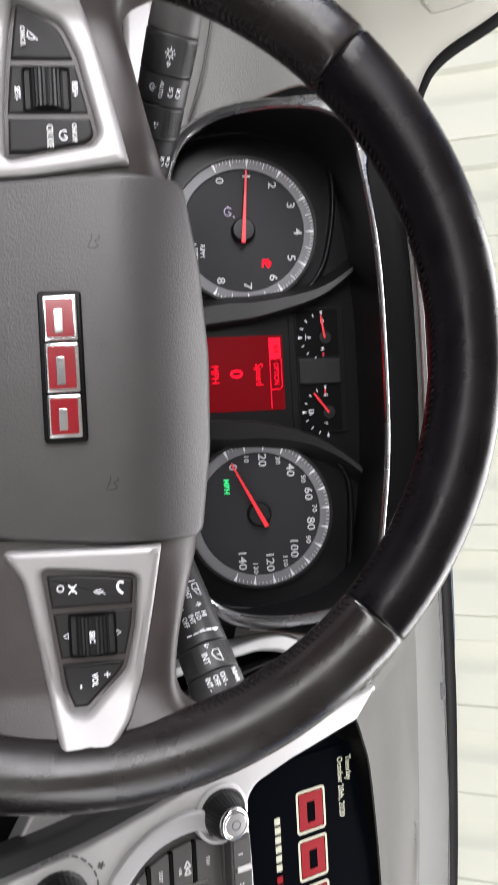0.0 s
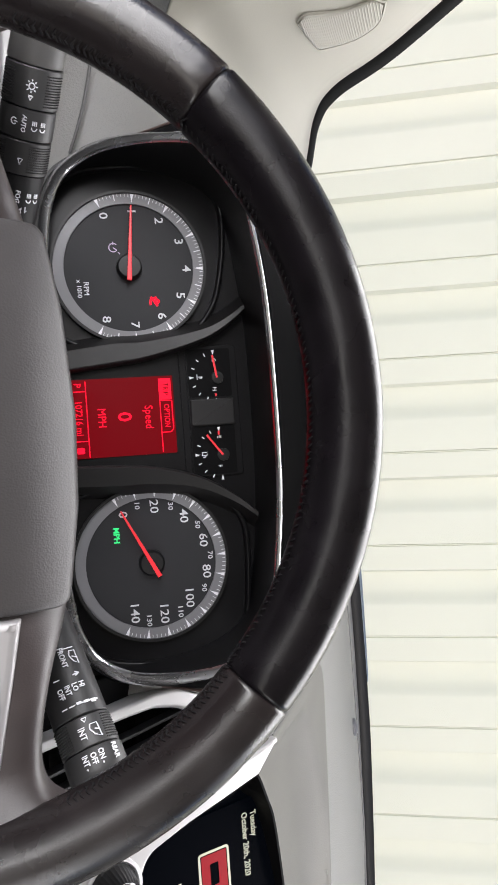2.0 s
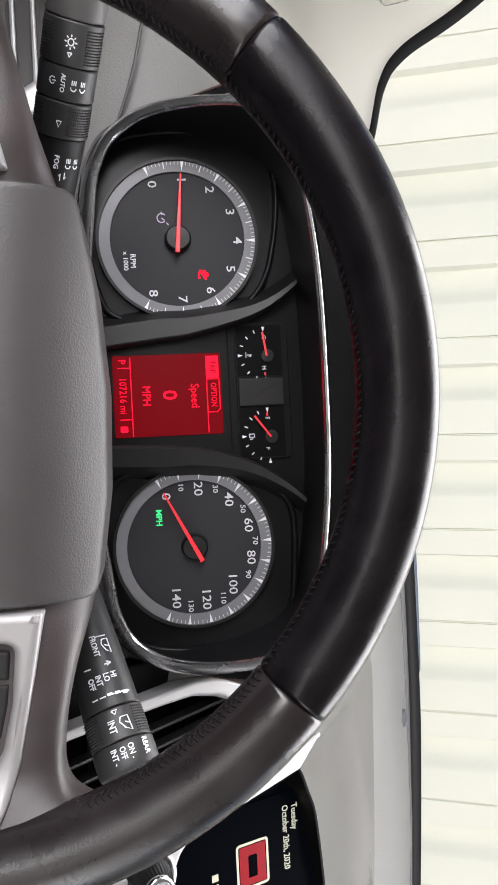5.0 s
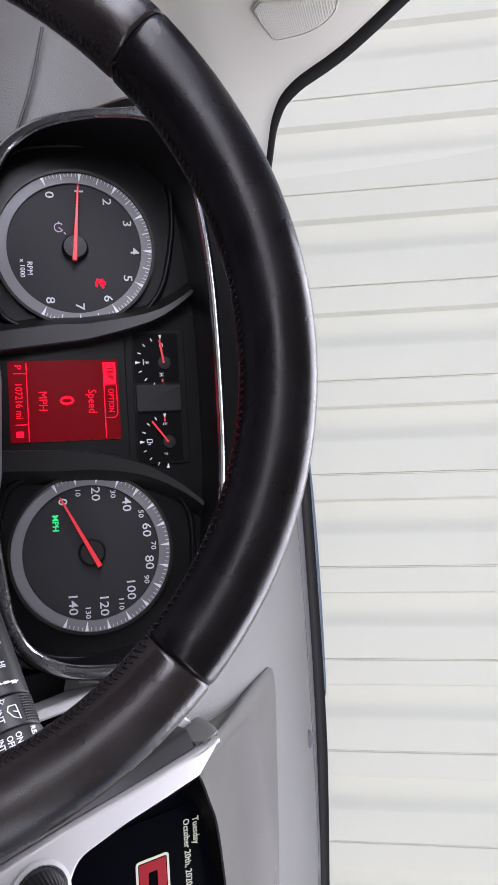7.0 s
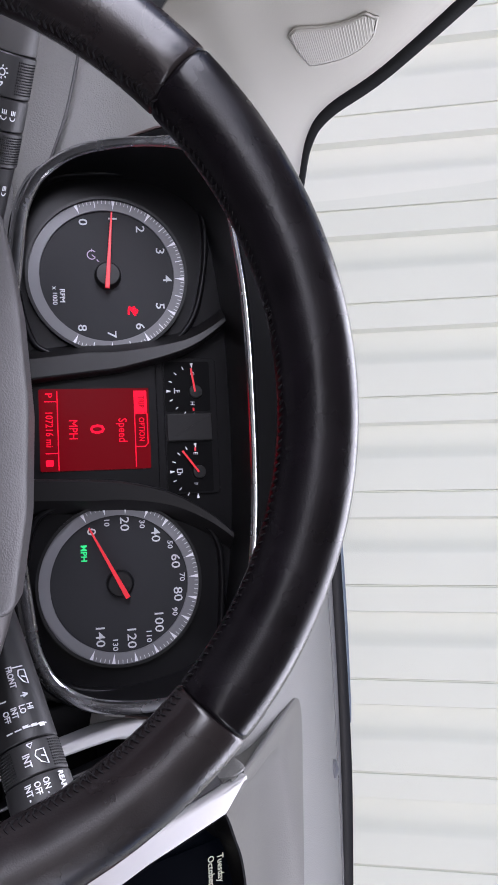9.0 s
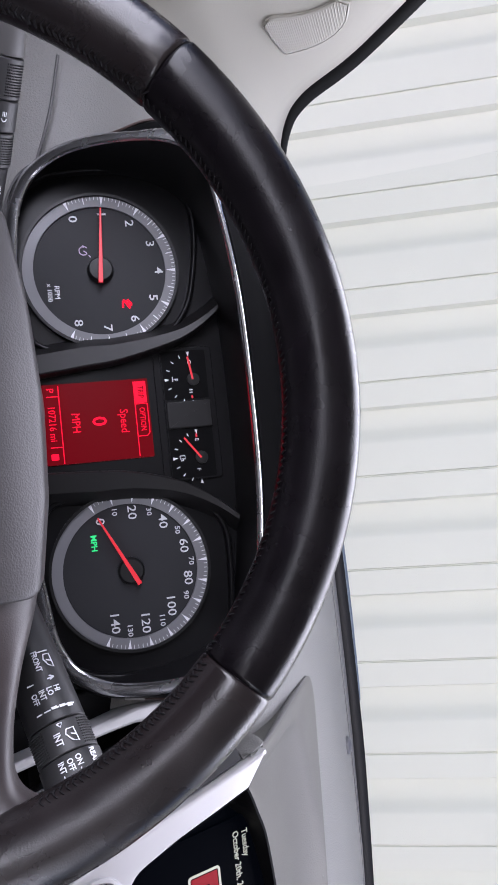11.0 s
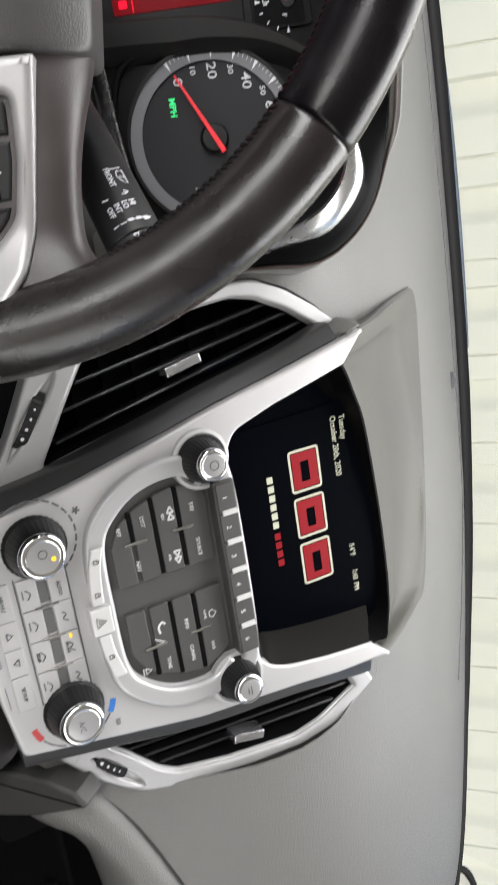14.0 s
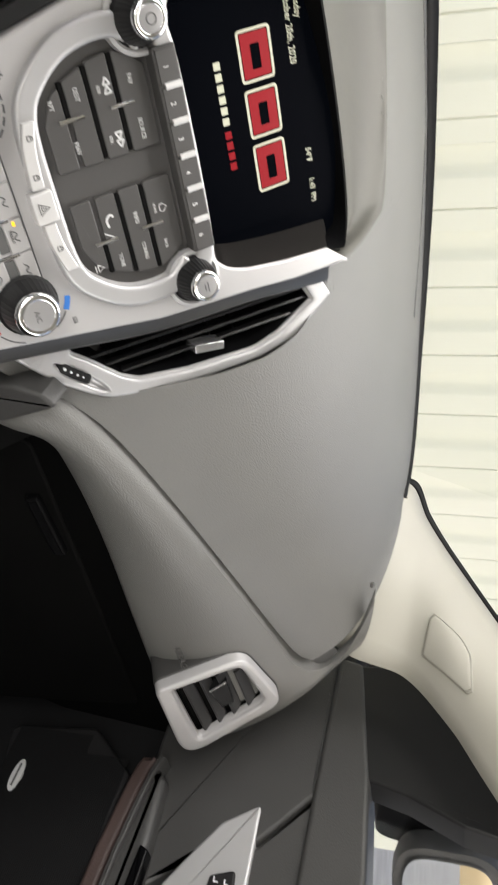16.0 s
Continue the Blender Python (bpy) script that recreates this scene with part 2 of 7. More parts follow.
def rounded(pts, r, n=5):
    """A polygon with its corners rounded; a corner may give its own radius as a third number."""
    out, k = [], len(pts)
    for i in range(k):
        p = np.array(pts[i][:2], float)
        rr = pts[i][2] if len(pts[i]) > 2 else r
        a, b = np.array(pts[i - 1][:2], float) - p, np.array(pts[(i + 1) % k][:2], float) - p
        la, lb = np.linalg.norm(a), np.linalg.norm(b)
        ua, ub = a / la, b / lb
        half = math.acos(max(-1, min(1, float(ua @ ub)))) / 2
        d = min(rr / max(math.tan(half), 1e-3), 0.48 * la, 0.48 * lb)
        s, e = p + ua * d, p + ub * d
        for j in range(n + 1):
            t = j / n
            out.append(tuple((1 - t) ** 2 * s + 2 * t * (1 - t) * p + t * t * e))
    return out


def shrink(pts, d):
    """The outline moved inwards by d."""
    area = sum(pts[i - 1][0] * pts[i][1] - pts[i][0] * pts[i - 1][1] for i in range(len(pts)))
    sg, out, k = (1 if area > 0 else -1), [], len(pts)
    for i in range(k):
        p = np.array(pts[i])
        a, b = p - np.array(pts[i - 1]), np.array(pts[(i + 1) % k]) - p
        na, nb = np.array((-a[1], a[0])), np.array((-b[1], b[0]))
        na, nb = na / max(np.linalg.norm(na), 1e-9), nb / max(np.linalg.norm(nb), 1e-9)
        nn = na + nb
        nn = nn / max(np.linalg.norm(nn), 1e-6)
        out.append(tuple(p + sg * nn * d / max(0.5, float(nn @ nb))))
    return out


def dense(pts, step=0.004):
    """The same outline with points no further apart than step."""
    out = []
    for p, q in zip(pts, pts[1:] + pts[:1]):
        n = max(1, int(math.dist(p, q) / step))
        out += [(p[0] + (q[0] - p[0]) * k / n, p[1] + (q[1] - p[1]) * k / n) for k in range(n)]
    return out


def slab(outer, z0, z1, bev=0.0, holes=(), steps=3, bm=None, lift=None, back=False):
    """A plate of the outline from z0 to z1, its front edges rounded by bev, with holes through it."""
    bm = bm or bmesh.new()
    tops, backs = [], []
    for k, loop in enumerate((outer, *holes)):
        rings = [(loop, z0), (loop, z1 - bev)]
        for s in range(1, steps + 1 if bev else 1):
            a = s / steps * math.pi / 2
            rings.append((shrink(loop, (bev if k == 0 else -bev) * (1 - math.cos(a))), z1 - bev + bev * math.sin(a)))
        if bev:
            rings.append((shrink(loop, (bev if k == 0 else -bev) * 1.15), z1))
        else:
            rings = [(loop, z0), (loop, z1)]
        vs = [[bm.verts.new((p[0], p[1], z + (lift(*p) if lift else 0))) for p in ring] for ring, z in rings]
        for a, b in zip(vs, vs[1:]):
            for i in range(len(a)):
                bm.faces.new((a[i - 1], a[i], b[i], b[i - 1]))
        tops.append(vs[-1])
        backs.append(vs[0])
    for loops in (tops, backs) if back else (tops,):
        if not holes:
            bm.faces.new(loops[0])
        else:
            edges = [bm.edges.get((l[i - 1], l[i])) for l in loops for i in range(len(l))]
            bmesh.ops.triangle_fill(bm, edges=edges, use_beauty=True)
    return bm


def loft(rows, closed=False, bm=None, cap=False):
    """Quads between rows of points."""
    bm = bm or bmesh.new()
    vs = [[bm.verts.new(p) for p in row] for row in rows]
    for a, b in zip(vs, vs[1:]):
        for i in range(0 if closed else 1, len(a)):
            bm.faces.new((a[i - 1], a[i], b[i], b[i - 1]))
    if cap:
        bm.faces.new(vs[0])
        bm.faces.new(vs[-1])
    return bm


def tube(path, r, n=10, bm=None, closed=False, flat=1.0, up=(0, 0, 1)):
    """A round (or flattened) bar along a path; r may be a list."""
    P = [Vector(p) for p in path]
    rows = []
    for i, p in enumerate(P):
        d = (P[(i + 1) % len(P)] - P[i - 1]) if closed else (P[min(i + 1, len(P) - 1)] - P[max(i - 1, 0)])
        d.normalize()
        s = d.cross(Vector(up))
        s = s.normalized() if s.length > 1e-6 else d.orthogonal().normalized()
        u = s.cross(d)
        q = r[i] if isinstance(r, (list, tuple)) else r
        rows.append([p + (s * math.cos(a) + u * math.sin(a) * flat) * q for a in (2 * math.pi * j / n for j in range(n))])
    if closed:
        rows.append(rows[0])
    bm = loft(rows, True, bm, cap=not closed)
    if closed:
        bmesh.ops.remove_doubles(bm, verts=bm.verts, dist=1e-7)
    return bm


def lathe(profile, n=40, bm=None, cx=0.0, cy=0.0, ribs=0.0):
    """A turned body round the z axis, from (radius, height) pairs; ribs: depth of a knurl."""
    rows = []
    for r, z in profile:
        rows.append([(cx + (r - (ribs if j % 2 else 0) * (r > 0.001)) * math.cos(2 * math.pi * j / n), cy + (r - (ribs if j % 2 else 0) * (r > 0.001)) * math.sin(2 * math.pi * j / n), z) for j in range(n)])
    return loft(rows, True, bm, cap=True)


def strokes(lines, w, z0, z1, bm=None):
    """Flat ribbons of width w along 2-D lines."""
    bm = bm or bmesh.new()
    for line in lines:
        k = len(line)
        L, R = [], []
        for i in range(k):
            d = np.array(line[min(i + 1, k - 1)], float) - np.array(line[max(i - 1, 0)], float)
            nrm = np.array((-d[1], d[0])) / max(np.linalg.norm(d), 1e-9) * w / 2
            L.append(np.array(line[i]) + nrm)
            R.append(np.array(line[i]) - nrm)
        rows = [[(*a, z0), (*a, z1), (*b, z1), (*b, z0)] for a, b in zip(L, R)]
        loft(rows, True, bm, cap=True)
    return bm


def circle(cx, cy, r, n=24, a0=0.0, a1=360.0):
    full = abs(a1 - a0) >= 359.9
    return [(cx + r * math.cos(radians(a0 + (a1 - a0) * i / (n if full else n - 1))), cy + r * math.sin(radians(a0 + (a1 - a0) * i / (n if full else n - 1)))) for i in range(n)]


def ring(cx, cy, r0, r1, z0, z1, n=48, bm=None):
    """A flat annulus with thickness."""
    rows = []
    for a in (2 * math.pi * i / n for i in range(n)):
        c, s = math.cos(a), math.sin(a)
        rows.append([(cx + r0 * c, cy + r0 * s, z0), (cx + r0 * c, cy + r0 * s, z1), (cx + r1 * c, cy + r1 * s, z1), (cx + r1 * c, cy + r1 * s, z0)])
    rows.append(rows[0])
    bm = loft(rows, True, bm)
    bmesh.ops.remove_doubles(bm, verts=bm.verts, dist=1e-8)
    return bm


TEXT_CACHE = {}
SCALE = {"steering_wheel": 0.85, "center_stack": 0.92, "tachometer": 1.08, "speedometer": 1.08, "instrument_cluster": 1.12, "display": 1.2, "gauge_panel": 1.1, "wiper_stalk": 1.05, "light_stalk": 1.05, "screen": 1.0}


def words(name, text, size, x, y, z, material, parent, label="", turn=0.0, squeeze=1.0, bend=0.0, bold=0.0, depth=0.0002):
    """Raised lettering with the built-in font, centred at (x, y) on the height z; bend: wraps it round a bar of that radius along x."""
    size *= SCALE.get(parent.name.split(".")[0], 1.0)
    key = (text, size, squeeze, bold, depth)
    if key not in TEXT_CACHE:
        cu = bpy.data.curves.new("lettering", "FONT")
        cu.body, cu.size, cu.align_x, cu.align_y = text, size, "CENTER", "CENTER"
        cu.extrude, cu.offset, cu.resolution_u = depth, bold, 2
        ob = bpy.data.objects.new("lettering", cu)
        scene.collection.objects.link(ob)
        bpy.context.view_layer.update()
        me = bpy.data.meshes.new_from_object(ob.evaluated_get(bpy.context.evaluated_depsgraph_get()))
        bpy.data.objects.remove(ob)
        me.transform(Matrix.Diagonal((squeeze, 1, 1, 1)))
        TEXT_CACHE[key] = me
    me = TEXT_CACHE[key].copy()
    me.materials.clear()
    me.transform(pose(x, y, 0, 0, 0, turn))
    for v in me.vertices:
        if bend:
            a = v.co.y / bend
            v.co = Vector((v.co.x, (bend + v.co.z + 0.0002) * math.sin(a), (bend + v.co.z + 0.0002) * math.cos(a)))
        else:
            v.co.z += z
    return part(name, me, material, parent, label)


def tilted(x, y, z, tilt, yaw=0.0):
    """A frame that lies in a face leaning back by tilt: x to the right, y up the face, z out of it."""
    return pose(x, y, z, 0, 0, yaw) @ pose(0, 0, 0, 90 - tilt, 0, 0)


# ---- outside: siding wall and ground ----
ground_bm = bmesh.new()
bmesh.ops.create_grid(ground_bm, x_segments=8, y_segments=8, size=60)
tagged(part("ground", ground_bm, M_CONC), "grey concrete ground round the parked car", "ground", kind="structure")

PITCH = 0.3048
wall = thing("wall_north", pose(0, 2.7, 0, 0, 1.9, 4.0), "cream corrugated metal siding wall with upright ribs", "wall", kind="structure")
# one panel: a narrow lap groove, and two low broad ribs
prof = [(0.0, 0.0), (0.002, 0.005), (0.0045, 0.005), (0.0065, 0.0), (0.084, 0.0), (0.089, 0.010), (0.095, 0.028), (0.103, 0.031), (0.150, 0.030), (0.168, 0.022), (0.184, 0.010), (0.196, 0.002), (0.205, 0.0), (PITCH - 0.001, 0.0)]
panel_bm = loft([[(x, y, z) for x, y in prof] for z in (-0.2, 1.2, 2.0, 2.9)])
loft([[(0, 0, z), (0, 0.03, z)] for z in (-0.2, 2.9)], bm=panel_bm)
panel_mesh = finish(panel_bm, "panel", 25)
for i in range(-16, 22):
    part("panel", panel_mesh, M_WALL, wall, m=pose(0.045 - 0.035 + i * PITCH, 0, 0))
part("backing_sheet", slab([(-6, -0.2), (7, -0.2), (7, 2.9), (-6, 2.9)], 0, 0.02), M_WALL, wall, m=pose(0, 0.08, 0, 90, 0, 0))

# ---- the car's shell ----
floor_bm = slab([(-0.55, -1.8), (1.25, -1.8), (1.25, 1.0), (-0.55, 1.0)], 0.30, 0.34)
tagged(part("floor", floor_bm, M_CARPET), "charcoal carpeted car floor", "floor", kind="structure")
roof_rows = []
for s in range(9):
    y = 0.60 - s * 0.29
    roof_rows.append([(0.346 + 0.66 * math.sin(a), y, 1.485 + 0.10 * math.cos(a) - 0.02 * (s - 3) ** 2 / 9) for a in np.linspace(-1.4, 1.4, 15)])
roof = part("ceiling", loft(roof_rows), M_HEAD)
tagged(roof, "beige cloth headliner of the car roof", "ceiling", kind="structure")
roof.modifiers.new("thick", "SOLIDIFY").thickness = 0.03
back_bm = slab([(-0.45, 0.3), (1.15, 0.3), (1.15, 1.02), (-0.45, 1.02)], 0, 0.05, 0.01)
tagged(part("wall_south", back_bm, M_LOWER, m=pose(0, -1.75, 0, 90, 0, 0)), "charcoal rear wall of the cabin", "wall", kind="structure")


def pillar(name, low, high, label):
    """A pillar cover between its rear edge and its glass edge, from the dash to the roof."""
    n = 10
    a, b = smooth_path(low, n), smooth_path(high, n)
    rows = []
    for t in np.linspace(0, 1, 9):
        bulge = 0.016 * math.sin(math.pi * t)
        rows.append([tuple(np.array(p) * (1 - t) + np.array(q) * t + np.array((-bulge * (1 if p[0] > 0.3 else -1), -bulge * 0.6, 0))) for p, q in zip(a, b)])
    bm = loft(rows)
    ob = part(name, bm, M_PILLAR)
    ob.modifiers.new("thick", "SOLIDIFY").thickness = 0.004
    return tagged(ob, label, "pillar trim", kind="structure")


# rear edge and glass edge of each front pillar, foot to roof
R_LOW = [(0.815, 0.62, 1.085), (0.83, 0.592, 1.125), (0.85, 0.587, 1.179), (0.85, 0.54, 1.223), (0.85, 0.483, 1.26), (0.85, 0.33, 1.36), (0.86, 0.12, 1.50), (0.87, 0.02, 1.56)]
R_HIGH = [(0.752, 0.745, 1.145), (0.755, 0.752, 1.172), (0.785, 0.735, 1.187), (0.81, 0.705, 1.213), (0.83, 0.648, 1.255), (0.84, 0.50, 1.345), (0.84, 0.28, 1.48), (0.83, 0.12, 1.57)]
L_LOW = [(-0.26, 0.66, 1.10), (-0.285, 0.629, 1.128), (-0.285, 0.617, 1.16), (-0.285, 0.612, 1.20), (-0.285, 0.575, 1.265), (-0.285, 0.36, 1.37), (-0.28, 0.14, 1.50), (-0.28, 0.02, 1.56)]
L_HIGH = [(-0.235, 0.905, 1.165), (-0.25, 0.875, 1.180), (-0.268, 0.815, 1.196), (-0.275, 0.775, 1.218), (-0.275, 0.715, 1.272), (-0.27, 0.56, 1.37), (-0.26, 0.32, 1.50), (-0.25, 0.15, 1.58)]
p_right = pillar("pillar_trim_right", R_LOW, R_HIGH, "beige plastic cover of the front roof pillar with airbag flap")
p_left = pillar("pillar_trim_left", L_LOW, L_HIGH, "beige plastic cover of the front roof pillar with ribbed pad")


def flap(parent, low, high, shape, label, ribs, lift):
    """A small rounded panel lying on a pillar cover; its corners are shares of the cover's length and breadth."""
    a, b = smooth_path(low, 10), smooth_path(high, 10)

    def at(s, t, h=0.0):
        k = s * (len(a) - 1)
        i = min(int(k), len(a) - 2)
        f = k - i
        p, q = np.array(a[i]) * (1 - f) + np.array(a[i + 1]) * f, np.array(b[i]) * (1 - f) + np.array(b[i + 1]) * f
        bulge = 0.016 * math.sin(math.pi * t) + lift + h
        return tuple(p * (1 - t) + q * t + np.array((-bulge * (1 if p[0] > 0.3 else -1), -bulge * 0.6, 0)))
    o = dense(rounded(shape, 0.05, 7), 0.012)
    cs, ct = sum(p[0] for p in o) / len(o), sum(p[1] for p in o) / len(o)
    rows = []
    for k, h in ((1.05, -0.006), (1.03, 0.0004), (1.0, 0.0008), (0.985, -0.0012), (0.97, 0.0006), *((k / 10, 0.0010) for k in range(9, 0, -1)), (0.03, 0.0010)):
        rows.append([at(cs + (s - cs) * k, ct + (t - ct) * k, h) for s, t in o])
    part("airbag_flap", loft(rows, True, cap=True), M_PILLAR, parent, label, angle=60)
    if ribs:
        bm = bmesh.new()
        for s in np.linspace(min(p[0] for p in o) + 0.008, max(p[0] for p in o) - 0.006, 34):
            ys = []
            for (xa, ya), (xb, yb) in zip(o, o[1:] + o[:1]):
                if min(xa, xb) <= s < max(xa, xb):
                    ys.append(ya + (yb - ya) * (s - xa) / (xb - xa))
            if len(ys) == 2:
                lo, hi = min(ys), max(ys)
                m = (hi - lo) * 0.06
                tube([at(s, lo + m + (hi - lo - 2 * m) * q, 0.0010) for q in np.linspace(0, 1, 5)], 0.00045, 5, bm)
        tagged(part("flap_ribs", bm, M_PILLAR, parent), kind="stuff")


flap(p_right, R_LOW, R_HIGH, [(0.328, 0.190), (0.350, 0.195), (0.490, 0.290), (0.517, 0.360), (0.5135, 0.560), (0.475, 0.575), (0.3725, 0.505), (0.352, 0.440)], "flat airbag flap", False, 0.0045)
flap(p_left, L_LOW, L_HIGH, [(0.4215, 0.335), (0.4400, 0.310), (0.5475, 0.430), (0.5610, 0.530), (0.5500, 0.690), (0.4440, 0.575)], "ribbed airbag flap", True, 0.0045)


def edge_strip(path, width, inward, name, label, end=None):
    """A rubber strip along a path; end: its breadth at the far end, where that differs."""
    a = smooth_path(path, 10)
    wide = np.interp(np.arange(len(a)), (0, len(a) * 0.45, len(a) * 0.75, len(a) - 1), (width, width, end or width, end or width))
    rows = [[(x + inward[0] * w * k, y + inward[1] * w * k, z + inward[2] * w * k) for (x, y, z), w in zip(a, wide)] for k in (0.0, 1.0)]
    ob = part(name, loft(rows), M_RUBBER)
    ob.modifiers.new("thick", "SOLIDIFY").thickness = 0.004
    return tagged(ob, label, "window seal", kind="structure")


edge_strip(L_LOW[1:6], 0.045, (-0.75, -0.62, 0.1), "trim_door_left", "black rubber door seal beside the pillar")
edge_strip([(x + 0.004, y + 0.004, z + 0.002) for x, y, z in R_HIGH], 0.008, (-0.35, 0.75, 0.25), "trim_glass_right", "black ceramic border of the windscreen")
edge_strip([(x - 0.004, y + 0.004, z + 0.002) for x, y, z in L_HIGH], 0.016, (0.5, 0.75, 0.25), "trim_glass_left", "black ceramic border of the windscreen")

# the dash meets the windscreen along this curve
BASE = [(-0.245, 0.90, 1.172), (-0.15, 1.00, 1.176), (0.0, 1.07, 1.178), (0.18, 1.10, 1.178), (0.36, 1.095, 1.178), (0.52, 1.030, 1.177), (0.62, 0.955, 1.175), (0.70, 0.865, 1.173), (0.745, 0.79, 1.171), (0.755, 0.735, 1.168)]
edge_strip([(x, y - 0.004, z - 0.006) for x, y, z in BASE], 0.017, (0, 0.3, 1.0), "trim_glass_base", "black border at the foot of the windscreen", 0.009)


def base_at(x):
    P = smooth_path(BASE, 12)
    for a, b in zip(P, P[1:]):
        if a[0] <= x <= b[0]:
            t = (x - a[0]) / max(b[0] - a[0], 1e-6)
            return np.array(a) * (1 - t) + np.array(b) * t
    return np.array(P[0] if x < P[0][0] else P[-1])


ws_rows = []
for t in np.linspace(0, 1, 7):
    row = []
    for x in np.linspace(-0.245, 0.752, 21):
        p = base_at(x)
        q = np.array((0.346 + (x - 0.25) * 0.95, 0.61 - 0.5 * (x - 0.27) ** 2, 1.56))
        row.append(tuple(p * (1 - t) + q * t + np.array((0, 0.04, 0.03)) * math.sin(math.pi * t) + np.array((0, 0.012, 0.004))))
    ws_rows.append(row)
windscreen = part("window_1", loft(ws_rows), M_GLASS)
windscreen.visible_shadow = False
tagged(windscreen, "clear curved windscreen glass", "windscreen", kind="structure")

# ---- dashboard ----
dash = thing("dashboard", Matrix(), "grey grained vinyl dashboard under the windscreen", "dashboard")
GROOVE = [(0.470, 0.506, 0.966), (0.480, 0.511, 0.979), (0.516, 0.521, 0.999), (0.581, 0.531, 1.022), (0.666, 0.543, 1.047), (0.768, 0.557, 1.076), (0.800, 0.562, 1.088), (0.812, 0.568, 1.098)]


def groove_at(x):
    P = smooth_path(GROOVE, 10)
    for a, b in zip(P, P[1:]):
        if a[0] <= x <= b[0]:
            t = (x - a[0]) / max(b[0] - a[0], 1e-6)
            return np.array(a) * (1 - t) + np.array(b) * t
    return np.array(P[-1])


def bezier(P, n):
    return [tuple(sum(c * np.array(p) for c, p in zip(((1 - t) ** 3, 3 * t * (1 - t) ** 2, 3 * t * t * (1 - t), t ** 3), P))) for t in np.linspace(0, 1, n)]


def soft(t):
    t = min(max(t, 0), 1)
    return t * t * (3 - 2 * t)


def pad_profile(x, kind):
    w = base_at(x)
    if kind == "left":
        k = soft((x - 0.10) / 0.09)
        return bezier(((x, 0.605, 1.00), (x, 0.615 - 0.015 * k, 1.11 + 0.040 * k), (x, 0.68 - 0.02 * k, 1.168 + 0.004 * k), tuple(w)), 64)
    g = groove_at(x)
    s = min(max((x - 0.47) / 0.342, 0), 1)
    w = base_at(0.463 + 0.292 * s)
    f = lambda q: g[0] * (1 - q) + w[0] * q
    e = s * s
    k = (1 - s) ** 3
    p1 = (f(0.25), 0.585 - 0.008 * s + 0.005 * k, 1.062 + 0.065 * s + 0.018 * k)
    p2 = (f(0.6), 0.69 - 0.08 * e - 0.070 * k, 1.174 - 0.008 * e + 0.026 * k)
    return bezier((tuple(g), p1, p2, tuple(w)), 64)


def beside_vents(p):
    """Keeps the padding clear of the two centre vents, whose outer edges it meets."""
    dy, dz = p[1] - 0.56, p[2] - 1.076
    s, c = math.sin(radians(46)), math.cos(radians(46))
    v, w = dy * s + dz * c, -dy * c + dz * s
    x = p[0]
    if -0.133 < v < 0.110 and x > 0.346:
        x = max(x, 0.343 + float(np.interp(v, (-0.133, -0.127, -0.1055, -0.087, -0.075, -0.05, 0.003, 0.043, 0.0735, 0.110), (0.082, 0.087, 0.1159, 0.1330, 0.1420, 0.1495, 0.1590, 0.1627, 0.1588, 0.1375))))
    if -0.129 < v < 0.112 and 0.05 < x < 0.346:
        x = min(x, 0.3456 - float(np.interp(v, (-0.129, -0.107, -0.0909, -0.0785, -0.05, 0.013, 0.04, 0.057, 0.0788, 0.0972, 0.112), (0.0746, 0.1094, 0.1393, 0.1517, 0.1560, 0.1650, 0.1692, 0.1688, 0.1590, 0.1460, 0.1332))))
    return (x, p[1], p[2])


def cleared(rows):
    return [[beside_vents(p) for p in row] for row in rows]


part("driver_pad", loft(cleared([pad_profile(x, "left") for x in (*np.linspace(-0.245, 0.12, 14), *np.linspace(0.13, 0.2225, 12))])), M_DASH, dash)
LEFT_RIDGE, RIGHT_RIDGE = pad_profile(0.2225, "left"), pad_profile(0.470, "right")


def pad_z(x, y):
    """Height of the dash top between the driver's and the passenger's padding."""
    k = soft((x - 0.2225) / 0.2475)
    return sum(w * float(np.interp(y, [p[1] for p in R], [p[2] for p in R])) for w, R in ((1 - k, LEFT_RIDGE), (k, RIGHT_RIDGE)))


# the screen hood: its outer edge on the dash, the inner edge of its rim, and its lip over the screen
HOOD_A = [(0.2188, 0.6380, 1.1455), (0.2188, 0.6500, 1.1510), (0.2190, 0.6900, 1.1536), (0.2160, 0.7286, 1.1578), (0.2139, 0.7643, 1.1620), (0.2130, 0.7993, 1.1654), (0.2187, 0.8177, 1.1672), (0.2360, 0.8226, 1.1677), (0.2781, 0.8114, 1.1673), (0.3430, 0.7921, 1.1667), (0.4092, 0.7696, 1.1655), (0.4514, 0.7473, 1.1631), (0.4557, 0.7285, 1.1601), (0.4574, 0.7053, 1.1559), (0.4560, 0.6800, 1.1525), (0.4500, 0.6450, 1.1488), (0.4490, 0.6340, 1.1430)]
HOOD_C = [(0.2325, 0.6280, 1.1385), (0.2335, 0.6400, 1.1445), (0.2349, 0.6860, 1.1505), (0.2328, 0.7361, 1.1573), (0.2394, 0.7574, 1.1600), (0.2578, 0.7669, 1.1616), (0.2898, 0.7798, 1.1628), (0.3266, 0.7838, 1.1641), (0.3901, 0.7725, 1.1637), (0.4410, 0.7430, 1.1615), (0.4500, 0.7268, 1.1587), (0.4525, 0.7060, 1.1550), (0.4510, 0.6790, 1.1516), (0.4450, 0.6430, 1.1468), (0.4440, 0.6320, 1.1415)]
